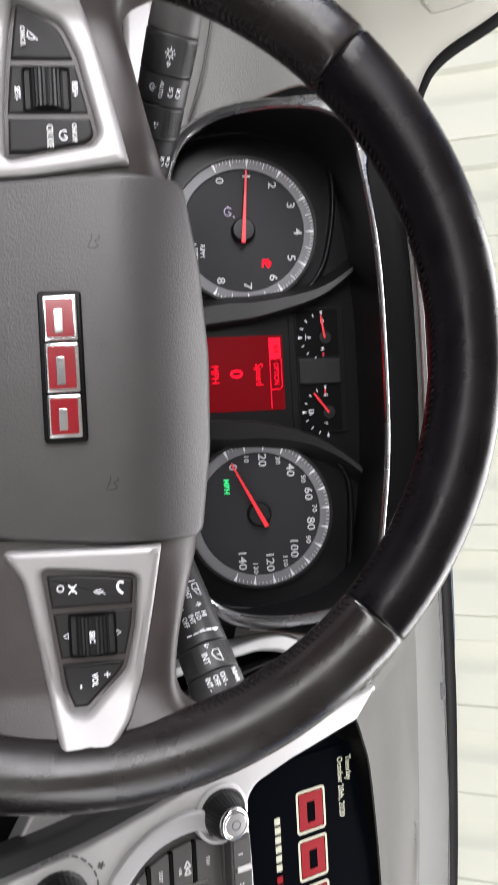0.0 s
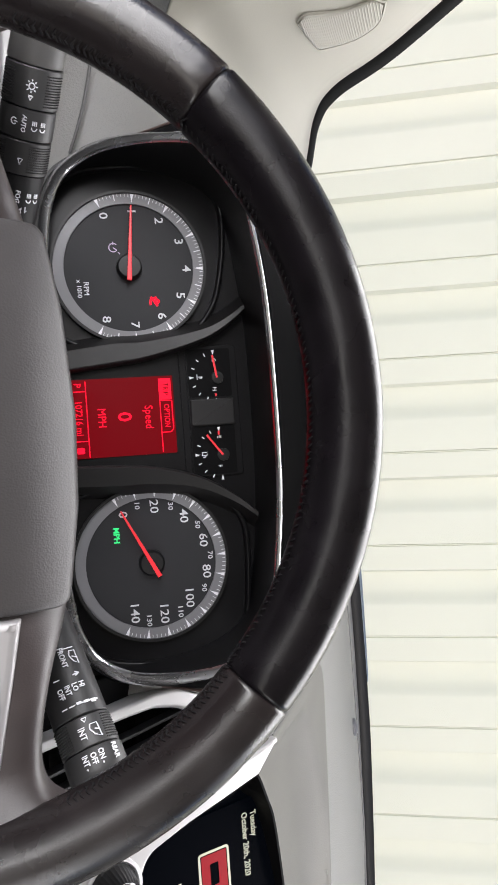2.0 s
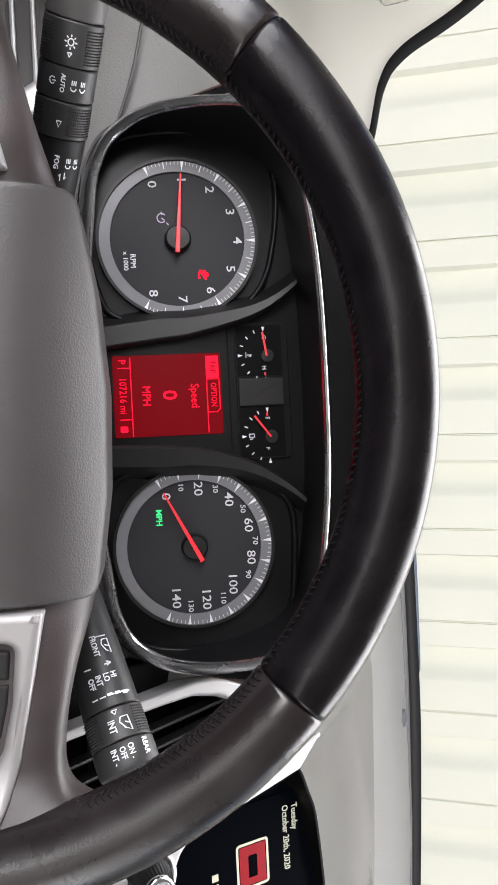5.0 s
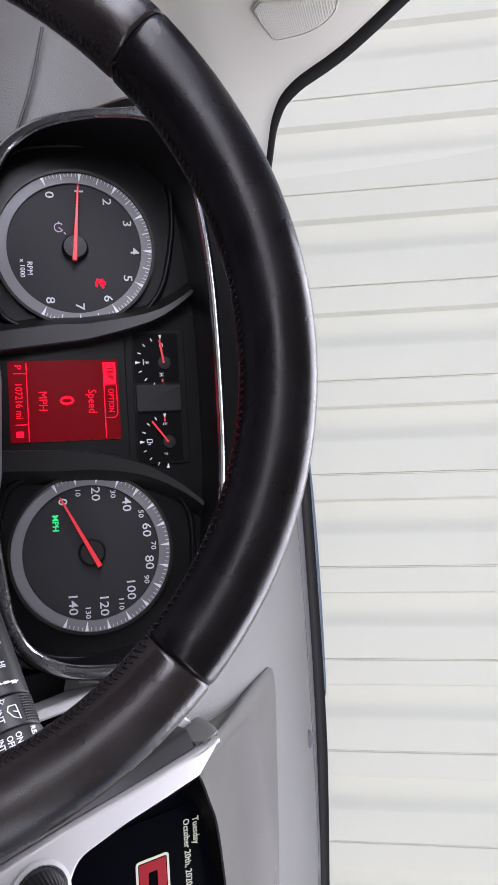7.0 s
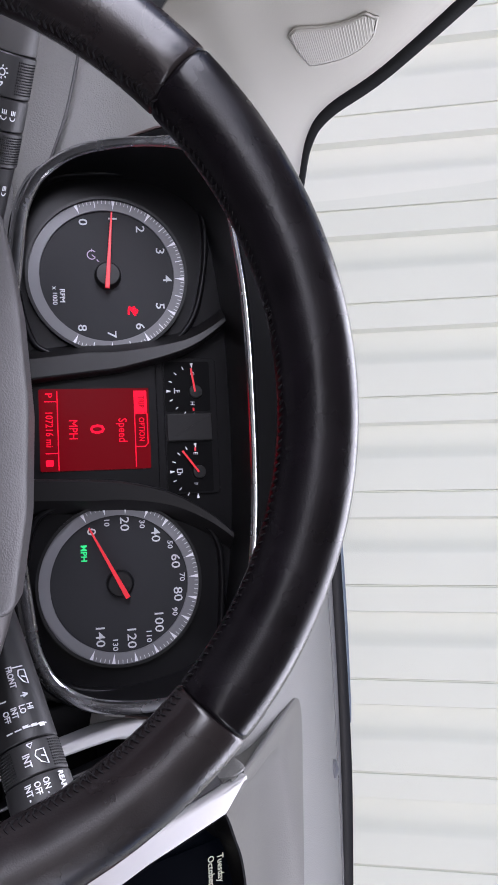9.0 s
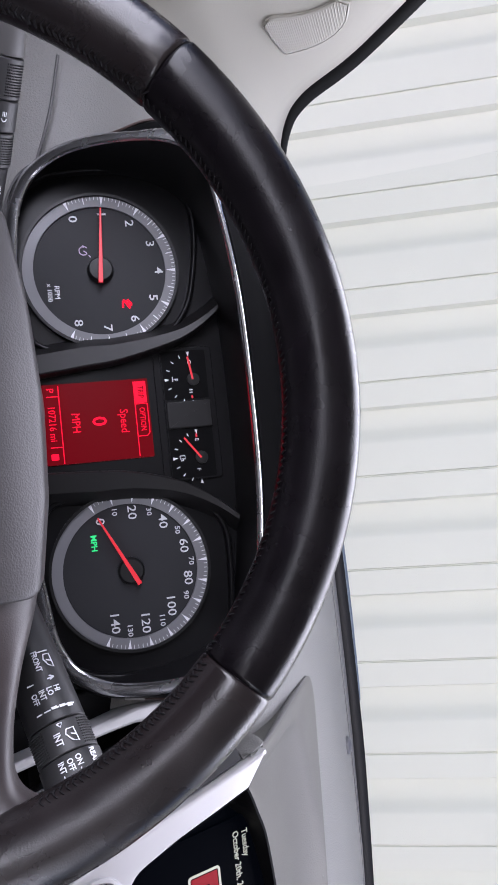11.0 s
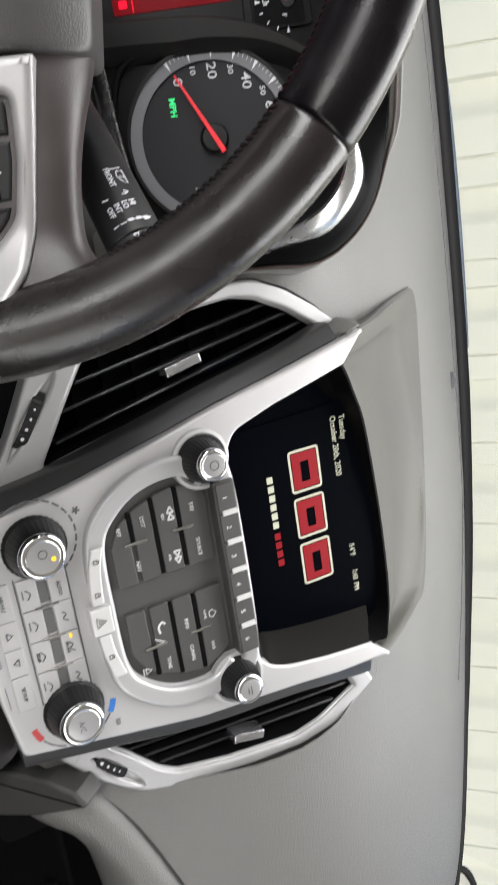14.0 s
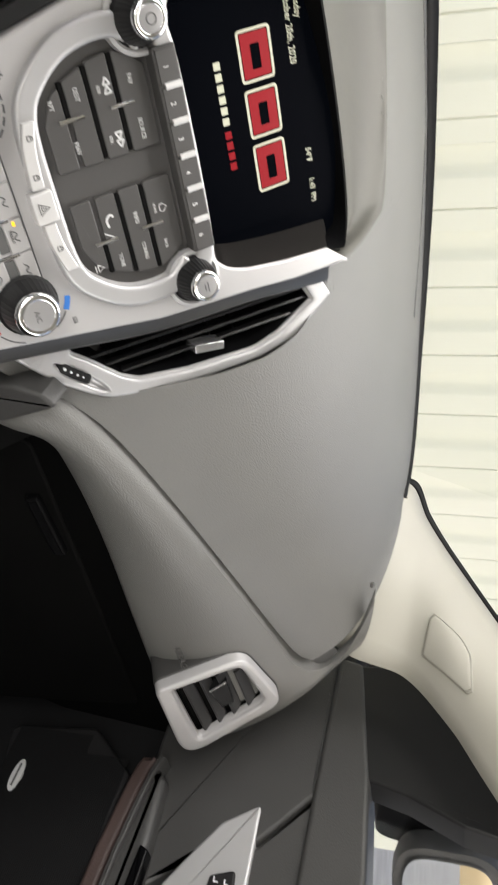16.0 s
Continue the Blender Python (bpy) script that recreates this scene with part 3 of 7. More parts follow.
HOOD_D = [(0.2370, 0.6220, 1.1345), (0.2385, 0.6360, 1.1415), (0.2630, 0.6550, 1.1440), (0.2900, 0.6720, 1.1450), (0.3520, 0.6880, 1.1455), (0.4020, 0.6910, 1.1460), (0.4330, 0.6860, 1.1460), (0.4450, 0.6700, 1.1462), (0.4440, 0.6480, 1.1475), (0.4380, 0.6330, 1.1415), (0.4365, 0.6240, 1.1350)]


def even(pts, n):
    """n points at even steps along a smooth curve."""
    P = [np.array(p) for p in smooth_path(pts, 10)]
    L = np.concatenate(([0], np.cumsum([np.linalg.norm(b - a) for a, b in zip(P, P[1:])])))
    return [np.array([np.interp(q, L, [p[k] for p in P]) for k in range(3)]) for q in np.linspace(0, L[-1], n)]


hood_a, hood_c, hood_d = even(HOOD_A, 90), even(HOOD_C, 90), even(HOOD_D, 90)


hood_mid = np.array((0.338, 0.735))
ring_xy = [tuple(hood_mid + (p[:2] - hood_mid) * (1 - 0.0055 / np.linalg.norm(p[:2] - hood_mid))) for p in hood_a[::2]]


def inside_hood(x, y):
    hits = sum((ya > y) != (yb > y) and x < xa + (y - ya) / (yb - ya) * (xb - xa) for (xa, ya), (xb, yb) in zip(ring_xy, ring_xy[1:] + ring_xy[:1]))
    return hits % 2 == 1


top_rows = []
for x in np.linspace(0.2225, 0.470, 86):
    y0, y1 = float(np.interp(x, (0.2225, 0.235, 0.445, 0.455, 0.470), (0.655, 0.72, 0.72, 0.665, 0.655))), float(base_at(x)[1])
    top_rows.append([(x, y, pad_z(x, y) - (0.03 if inside_hood(x, y) else 0.0)) for y in np.linspace(y0, y1, 120)])
part("centre_pad", loft(cleared(top_rows)), M_DASH, dash, "smooth grey dash top behind the screen hood")
up = np.array((0, 0, 1.0))
hood_rows = [[a - up * 0.03 for a in hood_a], [a + up * 0.0006 for a in hood_a]]
hood_rows += [[a * (1 - t) + c * t + up * h for a, c in zip(hood_a, hood_c)] for t, h in ((0.06, 0.0015), (0.16, 0.0020), (0.32, 0.0021), (0.52, 0.0020), (0.70, 0.0015), (0.85, 0.0008))]
for t in np.linspace(0, 1, 22):
    hood_rows.append([c * (1 - t) + d * t - up * 0.0085 * math.sin(math.pi * t ** 0.7) ** 1.2 for c, d in zip(hood_c, hood_d)])
part("screen_hood", loft([[tuple(p) for p in r] for r in hood_rows]), M_DASHTOP, dash, "light grey hollow hood behind the screen", angle=50)
part("hood_lip", loft([[tuple(d + np.array(o)) for d in hood_d] for o in ((0, 0.0002, 0.0), (0, -0.0010, -0.0012), (0, 0.001, -0.0036), (0, 0.016, -0.0180), (0, 0.018, -0.040))]), M_CAVE, dash, "black underside of the screen hood")
part("passenger_pad", loft(cleared([pad_profile(x, "right") for x in (*np.linspace(0.470, 0.54, 14), *np.linspace(0.55, 0.76, 14), 0.775, 0.79, 0.802, 0.811)])), M_DASH, dash)
# Charcoal bead laid in the crease to draw the shadow of the step.
crease = [tuple(p + np.array((-0.0006, 0, 0.0002))) for p in even(HOOD_A[1:6], 30)]
part("crease_shade", tube(crease, [0.0009 + 0.0013 * math.sin(math.pi * k / 29) for k in range(30)], 8), M_LOWER, dash, "charcoal bead for the shaded crease beside the screen hood")
part("hood_joint", tube([tuple(p + up * 0.0004) for p in even(HOOD_A[11:-1], 30)], 0.0008, 6), M_LOWER, dash, "fine joint beside the screen hood")
# the long seam near the glass
seam = []
for x in np.linspace(-0.19, 0.70, 36):
    target = base_at(x)[1] - 0.060
    P = [(x, y, pad_z(x, y)) for y in np.linspace(0.75, 1.2, 60)] if 0.2225 <= x < 0.470 else pad_profile(x, "left" if x < 0.2225 else "right")
    for p, q in zip(P, P[1:]):
        if p[1] <= target <= q[1]:
            k = (target - p[1]) / (q[1] - p[1])
            seam.append((p[0] * (1 - k) + q[0] * k, target, p[2] * (1 - k) + q[2] * k))
            break
part("top_seam", tube(smooth_path(seam[::3], 6), 0.0011, 6), M_LOWER, dash, "thin dark seam along the dash top")
# lower passenger band, rounded towards the cabin
TOPC = smooth_path([(0.466, 0.500, 0.958), (0.476, 0.505, 0.972), (0.516, 0.515, 0.991), (0.581, 0.525, 1.014), (0.666, 0.537, 1.039), (0.768, 0.551, 1.067), (0.806, 0.556, 1.079), (0.822, 0.567, 1.100), (0.800, 0.585, 1.128), (0.760, 0.61, 1.148)], 6)
TOPC = [(x, y, z + 0.0052) for x, y, z in TOPC]
BOTC = smooth_path([(0.468, 0.500, 0.900), (0.492, 0.496, 0.932), (0.511, 0.505, 0.953), (0.561, 0.509, 0.962), (0.633, 0.511, 0.966), (0.722, 0.511, 0.966), (0.815, 0.512, 0.966), (0.905, 0.515, 0.968), (0.910, 0.555, 1.03), (0.850, 0.60, 1.125)], 6)
BOTC = [(x, y + 0.004 * soft((x - 0.49) / 0.05), z + 0.001 * soft((x - 0.49) / 0.05) * soft((0.905 - x) / 0.08)) for x, y, z in BOTC]
band_rows = [[(x, y + 0.0125, z + 0.001) for x, y, z in TOPC], [(x, y + 0.004, z - 0.0005) for x, y, z in TOPC]]
for t in np.linspace(0, 1, 12):
    out = 0.018 * math.sin(math.pi * min(1, t * 1.0)) ** 0.7
    band_rows.append([tuple(np.array(a) * (1 - t) + np.array(b) * t + np.array((0, -out * 0.75 + 0.007 * t ** 2.5, out * 0.25 - 0.005 * t ** 2.5))) for a, b in zip(TOPC, BOTC)])
for dy, dz in ((0.0110, -0.0100), (0.0170, -0.0150), (0.025, -0.0182), (0.036, -0.0200), (0.055, -0.018)):
    band_rows.append([(x, y + dy, z + dz) for x, y, z in BOTC])
part("passenger_band", loft(band_rows), M_DASH, dash, "rounded grey vinyl band over the glovebox")
tail = TOPC[-20:-8]
part("end_filler", loft([[(x + 0.003, y + 0.003, z - 0.006) for x, y, z in tail], [(x - 0.006, y + 0.005, z - 0.011) for x, y, z in tail], [(x - 0.014, y + 0.010, z - 0.022) for x, y, z in tail]]), M_LOWER, dash, "dark joint at the end of the padding")
# The footwell's shade is put into the near-black colour of this lining.
part("lower_panel", loft([[(x, 0.525, 0.975), (x, 0.545, 0.95), (x, 0.56, 0.80), (x, 0.62, 0.55), (x, 0.72, 0.36)] for x in np.linspace(0.44, 1.0, 9)]), M_DEEP, dash, "glovebox and footwell lining, near-black for their shade")
part("knee_panel", loft([[(x, 0.60 + 0.07 * soft((x - 0.13) / 0.05), 1.03), (x, 0.575 + 0.05 * soft((x - 0.13) / 0.05), 0.96), (x, 0.55, 0.80), (x, 0.62, 0.5), (x, 0.72, 0.36)] for x in np.linspace(-0.40, 0.30, 15)]), M_LOWER, dash, "charcoal knee panel under the steering column")
# left end of the dash with its crease
part("driver_side_band", loft([[(x, 0.66 - 0.06 * t, 1.128 - 0.12 * t) for t in np.linspace(0, 1, 6)] for x in np.linspace(-0.36, -0.245, 5)]), M_DASH, dash)
part("driver_crease", tube(smooth_path([(-0.245, 0.612, 1.072), (-0.226, 0.611, 1.068), (-0.210, 0.6105, 1.064), (-0.195, 0.610, 1.059), (-0.178, 0.610, 1.052)], 6), 0.0011, 8), M_LOWER, dash, "dark crease beside the cluster")
words("airbag_mark", "AIRBAG", 0.0085, 0, 0, 0, M_LOWER, dash, "embossed lettering").matrix_basis = pose(0.7440, 0.5075, 1.0010, 66, 0, 2)
# light sensor on the dash top
part("light_sensor", lathe([(0.0001, 0.007), (0.005, 0.0065), (0.009, 0.004), (0.010, 0.0), (0.010, -0.004)], 24), M_LENS, dash, "small grey domed light sensor", m=pose(0.336, 0.995, 1.176))
part("small_clip", slab(rounded([(-0.004, -0.002), (0.004, -0.002), (0.004, 0.002), (-0.004, 0.002)], 0.0008), 0, 0.003, 0.0006), M_LOWER, dash, m=pose(0.748, 0.608, 1.1500, 0, 0, 50))

# ---- instrument cluster ----
DI = tilted(0, 0.622, 1.10, 23)
cluster = thing("instrument_cluster", DI, "black instrument cluster with two round dials and a red display", "instrument cluster")
BEZ_R = [(0.0, 0.0545), (0.06, 0.0532), (0.112, 0.0475), (0.1365, 0.0415), (0.1515, 0.026), (0.1595, 0.0), (0.1610, -0.031), (0.1535, -0.0505), (0.141, -0.0605), (0.12, -0.0665), (0.06, -0.072)]
bez = smooth_path([(x - 0.004, y) for x, y in BEZ_R] + [(-x - 0.004, y) for x, y in reversed(BEZ_R[1:])], 6, closed=True)


def bezel_z(y):
    """The bezel leans over the dials: its upper side stands nearer to the driver."""
    return 0.052 + 0.6 * y


def upper(y):
    t = min(max((y + 0.02) / 0.065, 0), 1)
    return t * t * (3 - 2 * t)


def bezel_row(out, dz, out_top=None, dz_top=None, corner=None):
    """The bezel's outline moved outwards by out and towards the driver by dz; other amounts along its upper side and at its upper corners."""
    row = []
    for (x, y), (u, v) in zip(bez, shrink(bez, -1.0)):
        n = Vector((u - x, v - y, 0)).normalized()
        t = upper(y)
        o = out if out_top is None else out * (1 - t) + out_top * t
        h = dz if dz_top is None else dz * (1 - t) + dz_top * t
        if corner:
            k = soft((abs(x + 0.004) - 0.105) / 0.030) * soft((y - 0.002) / 0.030)
            o, h = o * (1 - k) + corner[0] * k, h * (1 - k) + corner[1] * k
        row.append((x + n.x * o, y + n.y * o, bezel_z(y) + h))
    return row


back = [(-0.004 + (x + 0.004) * 1.08, y * 1.12) for x, y in bez]
part("backplate", slab(back, -0.006, -0.001), M_TUNNEL, cluster, "matt black dial plate")
part("shroud", loft([bezel_row(-0.0020, -0.001), bezel_row(-0.0005, -0.010), [(x, y, 0.0) for x, y in [(-0.004 + (x + 0.004) * 1.0, y * 1.08) for x, y in bez]]], True), M_TUNNEL, cluster, "black inner shroud")
part("bezel", loft([bezel_row(-0.0020, -0.0010), bezel_row(-0.0016, 0.0006), bezel_row(-0.0006, 0.0012, -0.0010, 0.0011), bezel_row(0.0014, 0.0008, 0.0001, 0.0010, (0.0030, 0.0008)), bezel_row(0.0042, -0.0006, 0.0009, 0.0005, (0.0070, -0.0010)), bezel_row(0.0066, -0.0040, 0.0014, -0.0006, (0.0100, -0.0040)), bezel_row(0.0082, -0.011, 0.0016, -0.0025, (0.0112, -0.0090)), bezel_row(0.0092, -0.020, 0.0016, -0.005, (0.0116, -0.0150))], True), M_BEZEL, cluster, "thin chrome bezel")
hood_rows = [bezel_row(0.0040, -0.012, 0.0013, -0.004, (0.0100, -0.009)), bezel_row(0.0075, -0.014, 0.0040, -0.0065, (0.0130, -0.0135)), bezel_row(0.0095, -0.016, 0.0090, -0.005, (0.0165, -0.0150)), bezel_row(0.0110, -0.020, 0.0150, -0.003, (0.0205, -0.0185)), bezel_row(0.0120, -0.024, 0.0190, -0.004, (0.0230, -0.0230)), bezel_row(0.0125, -0.030, 0.0200, -0.008, (0.0240, -0.0300))]
part("hood", loft(hood_rows, True), M_CAVE, cluster, "black hood round the dials")
cut_row = lambda row, low: [p for p, q in sorted(zip(row, bez), key=lambda e: math.atan2(e[1][0] + 0.004, e[1][1] + 0.03)) if q[1] > low]
hood_top = [cut_row(r, -0.030) for r in (bezel_row(0.0105, -0.028, 0.0205, -0.006, (0.0238, -0.0300)), bezel_row(0.0125, -0.026, 0.0225, -0.0035, (0.0246, -0.0295)), bezel_row(0.014, -0.028, 0.0255, -0.0035, (0.0254, -0.0320)), bezel_row(0.015, -0.034, 0.0275, -0.008, (0.0262, -0.0380)), bezel_row(0.016, -0.05, 0.032, -0.030, (0.0280, -0.055)), bezel_row(0.017, -0.09, 0.040, -0.10, (0.032, -0.09)), bezel_row(0.012, -0.13, 0.034, -0.16, (0.026, -0.13)))]
part("hood_top", loft(hood_top), M_DASH, cluster, "grained vinyl top of the hood")
part("hood_seam", tube(cut_row(bezel_row(0.0127, -0.0255, 0.0228, -0.0028, (0.0248, -0.0290)), -0.020), 0.0009, 8), M_BROWN, cluster, "stitched leather seam along the hood")

TACH, SPEEDO = (-0.0992, -0.0160), (0.0940, -0.0150)


def dial(cx, cy, name, first, last, majors, minors, numerals, value):
    """One round gauge. Angles run clockwise from the top; the scale goes from first to last degrees."""
    g = thing(name, Matrix(), "", "")
    for key in ("label", "category"):
        if key in g:
            del g[key]
    g.parent = cluster
    g.matrix_basis = Matrix()
    part("face", lathe([(0.047, 0.0), (0.047, 0.0008), (0.0001, 0.0008)], 64, cx=cx, cy=cy), M_DIAL, g)
    part("scale_ring", ring(cx, cy, 0.0420, 0.0487, 0.0009, 0.0026, 72), M_RING, g, "grey scale ring")
    part("lip", ring(cx, cy, 0.0487, 0.0505, 0.0, 0.0045, 72), M_BLACK, g)
    tn = bmesh.new()
    c = np.array((cx, cy))
    for i in range(majors + 1):
        a = radians(90 - first - (last - first) * i / majors)
        u = np.array((math.cos(a), math.sin(a)))
        s = np.array((-u[1], u[0])) * 0.0011
        q = [c + u * 0.0484 + s, c + u * 0.0425, c + u * 0.0484 - s]
        part("tick", loft([[(*p, 0.0027) for p in q], [(*p, 0.0030) for p in q]], True, cap=True), M_MARK, g)
    for i in range(majors * minors + 1):
        a = radians(90 - first - (last - first) * i / (majors * minors))
        u = np.array((math.cos(a), math.sin(a)))
        long = i % minors == minors // 2 and minors % 2 == 0
        strokes([[(cx + u[0] * (0.0440 if long else 0.0462), cy + u[1] * (0.0440 if long else 0.0462)), (cx + u[0] * 0.0484, cy + u[1] * 0.0484)]], 0.0006 if long else 0.00035, 0.0027, 0.0029, tn)
    tagged(part("fine_scale", tn, M_TICKDIM, g), kind="stuff")
    for text, deg, rad, size in numerals:
        a = radians(90 - deg)
        words("numeral", text, size, cx + rad * math.cos(a), cy + rad * math.sin(a), 0.0011, M_NUM, g, squeeze=1.18, bold=0.00005)
    part("hub", lathe([(0.0085, 0.0008), (0.0080, 0.005), (0.0070, 0.0062), (0.0001, 0.0064)], 32, cx=cx, cy=cy), M_BLACK, g, "black needle hub")
    a = radians(90 - value)
    u = np.array((math.cos(a), math.sin(a)))
    s = np.array((-u[1], u[0]))
    c = np.array((cx, cy))
    q = [c - u * 0.0095 + s * 0.0015, c + u * 0.0395 + s * 0.0005, c + u * 0.0395 - s * 0.0005, c - u * 0.0095 - s * 0.0015]
    part("needle", slab([tuple(p) for p in q], 0.0066, 0.0082, 0.0003), M_NEEDLE, g, "red pointer")
    return g


g1 = dial(*TACH, "tachometer", -113, 117, 8, 10, [(str(k), -113 + 230 * k / 8, 0.0375, 0.0072) for k in range(9)], -113 + 230 / 8 * 0.97)
sp = []
for k in range(15):
    sp.append((str(k * 10), -117 + 230 * k / 14, (0.0365 if k < 10 else 0.0338) if k % 2 == 0 else (0.0385 if k < 10 else 0.0372), 0.0072 if k % 2 == 0 else 0.0042))
g2 = dial(*SPEEDO, "speedometer", -117, 113, 14, 5, sp, -117)
words("unit_mark", "RPM", 0.0042, TACH[0] + 0.013, TACH[1] - 0.0285, 0.0011, M_MARK, cluster)
words("unit_mark", "x 1000", 0.0038, TACH[0] + 0.013, TACH[1] - 0.0330, 0.0011, M_MARK, cluster)
words("unit_lamp", "MPH", 0.0046, SPEEDO[0] - 0.0195, SPEEDO[1] - 0.0215, 0.0011, M_GREEN, cluster, "green lit letters", bold=0.00012)
# seat-belt style lamp and cruise lamp
bx, by = TACH[0] + 0.0225, TACH[1] + 0.0145
lamp = strokes([[(bx - 0.003, by - 0.0018), (bx + 0.003, by + 0.0022)], [(bx - 0.0026, by + 0.002), (bx - 0.0012, by - 0.0022), (bx + 0.0024, by - 0.0022)], circle(bx, by + 0.0022, 0.0011, 10) + [(bx + 0.0011, by + 0.0022)]], 0.0013, 0.0009, 0.0012)
part("belt_lamp", lamp, M_REDTXT, cluster, "red lit warning symbol")
bx, by = TACH[0] - 0.0135, TACH[1] - 0.0095
part("cruise_lamp", strokes([circle(bx, by, 0.0028, 14, -230, 50), [(bx, by), (bx + 0.0016, by + 0.002)], [(bx - 0.0038, by), (bx - 0.002, by)], [(bx + 0.003, by + 0.003), (bx + 0.0044, by + 0.0042)]], 0.0006, 0.0009, 0.0012), M_VIOLET, cluster, "dim speed-control symbol")

# rounded lips round the two dial wells
LENS_L = [(-0.1630, -0.028), (-0.1640, 0.0005), (-0.1625, 0.0241), (-0.1560, 0.0362), (-0.1400, 0.0440), (-0.1193, 0.0452), (-0.0936, 0.0417), (-0.0718, 0.0348), (-0.0550, 0.020), (-0.0475, 0.0), (-0.0466, -0.030), (-0.0510, -0.052), (-0.0620, -0.063), (-0.100, -0.070), (-0.143, -0.064), (-0.158, -0.050)]
LENS_R = [(0.0430, -0.033), (0.0432, -0.012), (0.0490, 0.013), (0.0590, 0.034), (0.0706, 0.0446), (0.0889, 0.0471), (0.1248, 0.0449), (0.1440, 0.0399), (0.1550, 0.0260), (0.1575, -0.001), (0.1560, -0.0292), (0.1510, -0.0481), (0.1380, -0.062), (0.094, -0.070), (0.057, -0.064), (0.0465, -0.050)]
for lens in (LENS_L, LENS_R):
    o = smooth_path(lens, 6, closed=True)
    part("dial_well", slab(shrink(o, -0.0035), -0.001, 0.0050, 0.0016, holes=[o], steps=3), M_TUNNEL, cluster, "black rounded lip round a dial")

# curved cowls between the dials and the centre panel
for sgn, c0 in ((-1, [(-0.0300, -0.078), (-0.0324, -0.0567), (-0.0355, -0.030), (-0.0384, -0.0082), (-0.0484, 0.0279), (-0.060, 0.048), (-0.0741, 0.0640)]), (1, [(0.0280, -0.078), (0.0289, -0.055), (0.0302, -0.030), (0.0325, -0.0088), (0.0403, 0.019), (0.0545, 0.043), (0.0729, 0.0630)])):
    c = smooth_path(c0, 8)
    inner = [(x + sgn * (0.0125 - 0.009 * min(max((y + 0.03) / 0.09, 0), 1)), y) for x, y in c]
    rows = [[(x - sgn * 0.001, y, 0.0) for x, y in c], [(x, y, 0.0125) for x, y in c], [(x + sgn * 0.001, y, 0.0135) for x, y in c], [(x, y, 0.0125) for x, y in inner], [(x + sgn * 0.008, y, 0.0) for x, y in inner]]
    part("cowl", loft(rows), M_COWL, cluster, "raised dark cowl beside a dial")
part("centre_panel", slab(rounded([(-0.045, -0.07), (0.041, -0.07), (0.042, 0.012), (-0.046, 0.012)], 0.004), 0.0, 0.0015, 0.0005), M_TUNNEL, cluster)
lcd = part("display", slab(rounded([(-0.0272, -0.0605), (0.0236, -0.0605), (0.0236, 0.0068), (-0.0272, 0.0068)], 0.001), 0.0015, 0.0022), M_REDLCD, cluster, "red backlit display with speed reading")
DX = -0.0018
words("reading", "Speed", 0.0062, DX + 0.001, -0.0103, 0.0024, M_REDTXT, lcd, squeeze=0.85)
words("reading", "0", 0.0105, DX, -0.0262, 0.0024, M_REDTXT, lcd, bold=0.0002)
words("reading", "MPH", 0.0062, DX, -0.0405, 0.0024, M_REDTXT, lcd, squeeze=0.85)
words("reading", "OPTION", 0.0042, DX + 0.0008, 0.0016, 0.0024, M_REDTXT, lcd, squeeze=0.8)
part("tab", slab(rounded([(-0.0255, -0.0021), (-0.0115, -0.0021), (-0.0115, 0.0054), (-0.0255, 0.0054)], 0.0006), 0.0022, 0.0024), M_REDTAB, lcd)
words("reading", "TRIP", 0.0042, -0.0185, 0.0016, 0.0025, M_REDLCD, lcd, squeeze=0.8)
tagged(part("screen_rule", strokes([[(-0.0110, -0.0024), (-0.0108, 0.0054), (0.0078, 0.0054), (0.0098, 0.0036), (0.0098, -0.0024)], [(-0.0255, -0.0024), (0.0225, -0.0024)], [(-0.0195, -0.0572), (-0.0195, -0.0500)], [(0.0125, -0.0572), (0.0125, -0.0500)], [(-0.026, -0.0495), (0.023, -0.0495)]], 0.0006, 0.0022, 0.0024), M_REDTXT, lcd), kind="stuff")
words("reading", "P", 0.0052, -0.0235, -0.0548, 0.0024, M_REDTXT, lcd)
words("reading", "107216 mi", 0.0052, -0.0025, -0.0548, 0.0024, M_REDTXT, lcd, squeeze=0.85)
part("fuel_symbol", slab(rounded([(0.0165, -0.0572), (0.0205, -0.0572), (0.0205, -0.0525), (0.0165, -0.0525)], 0.001), 0.0022, 0.0024), M_REDTXT, lcd)
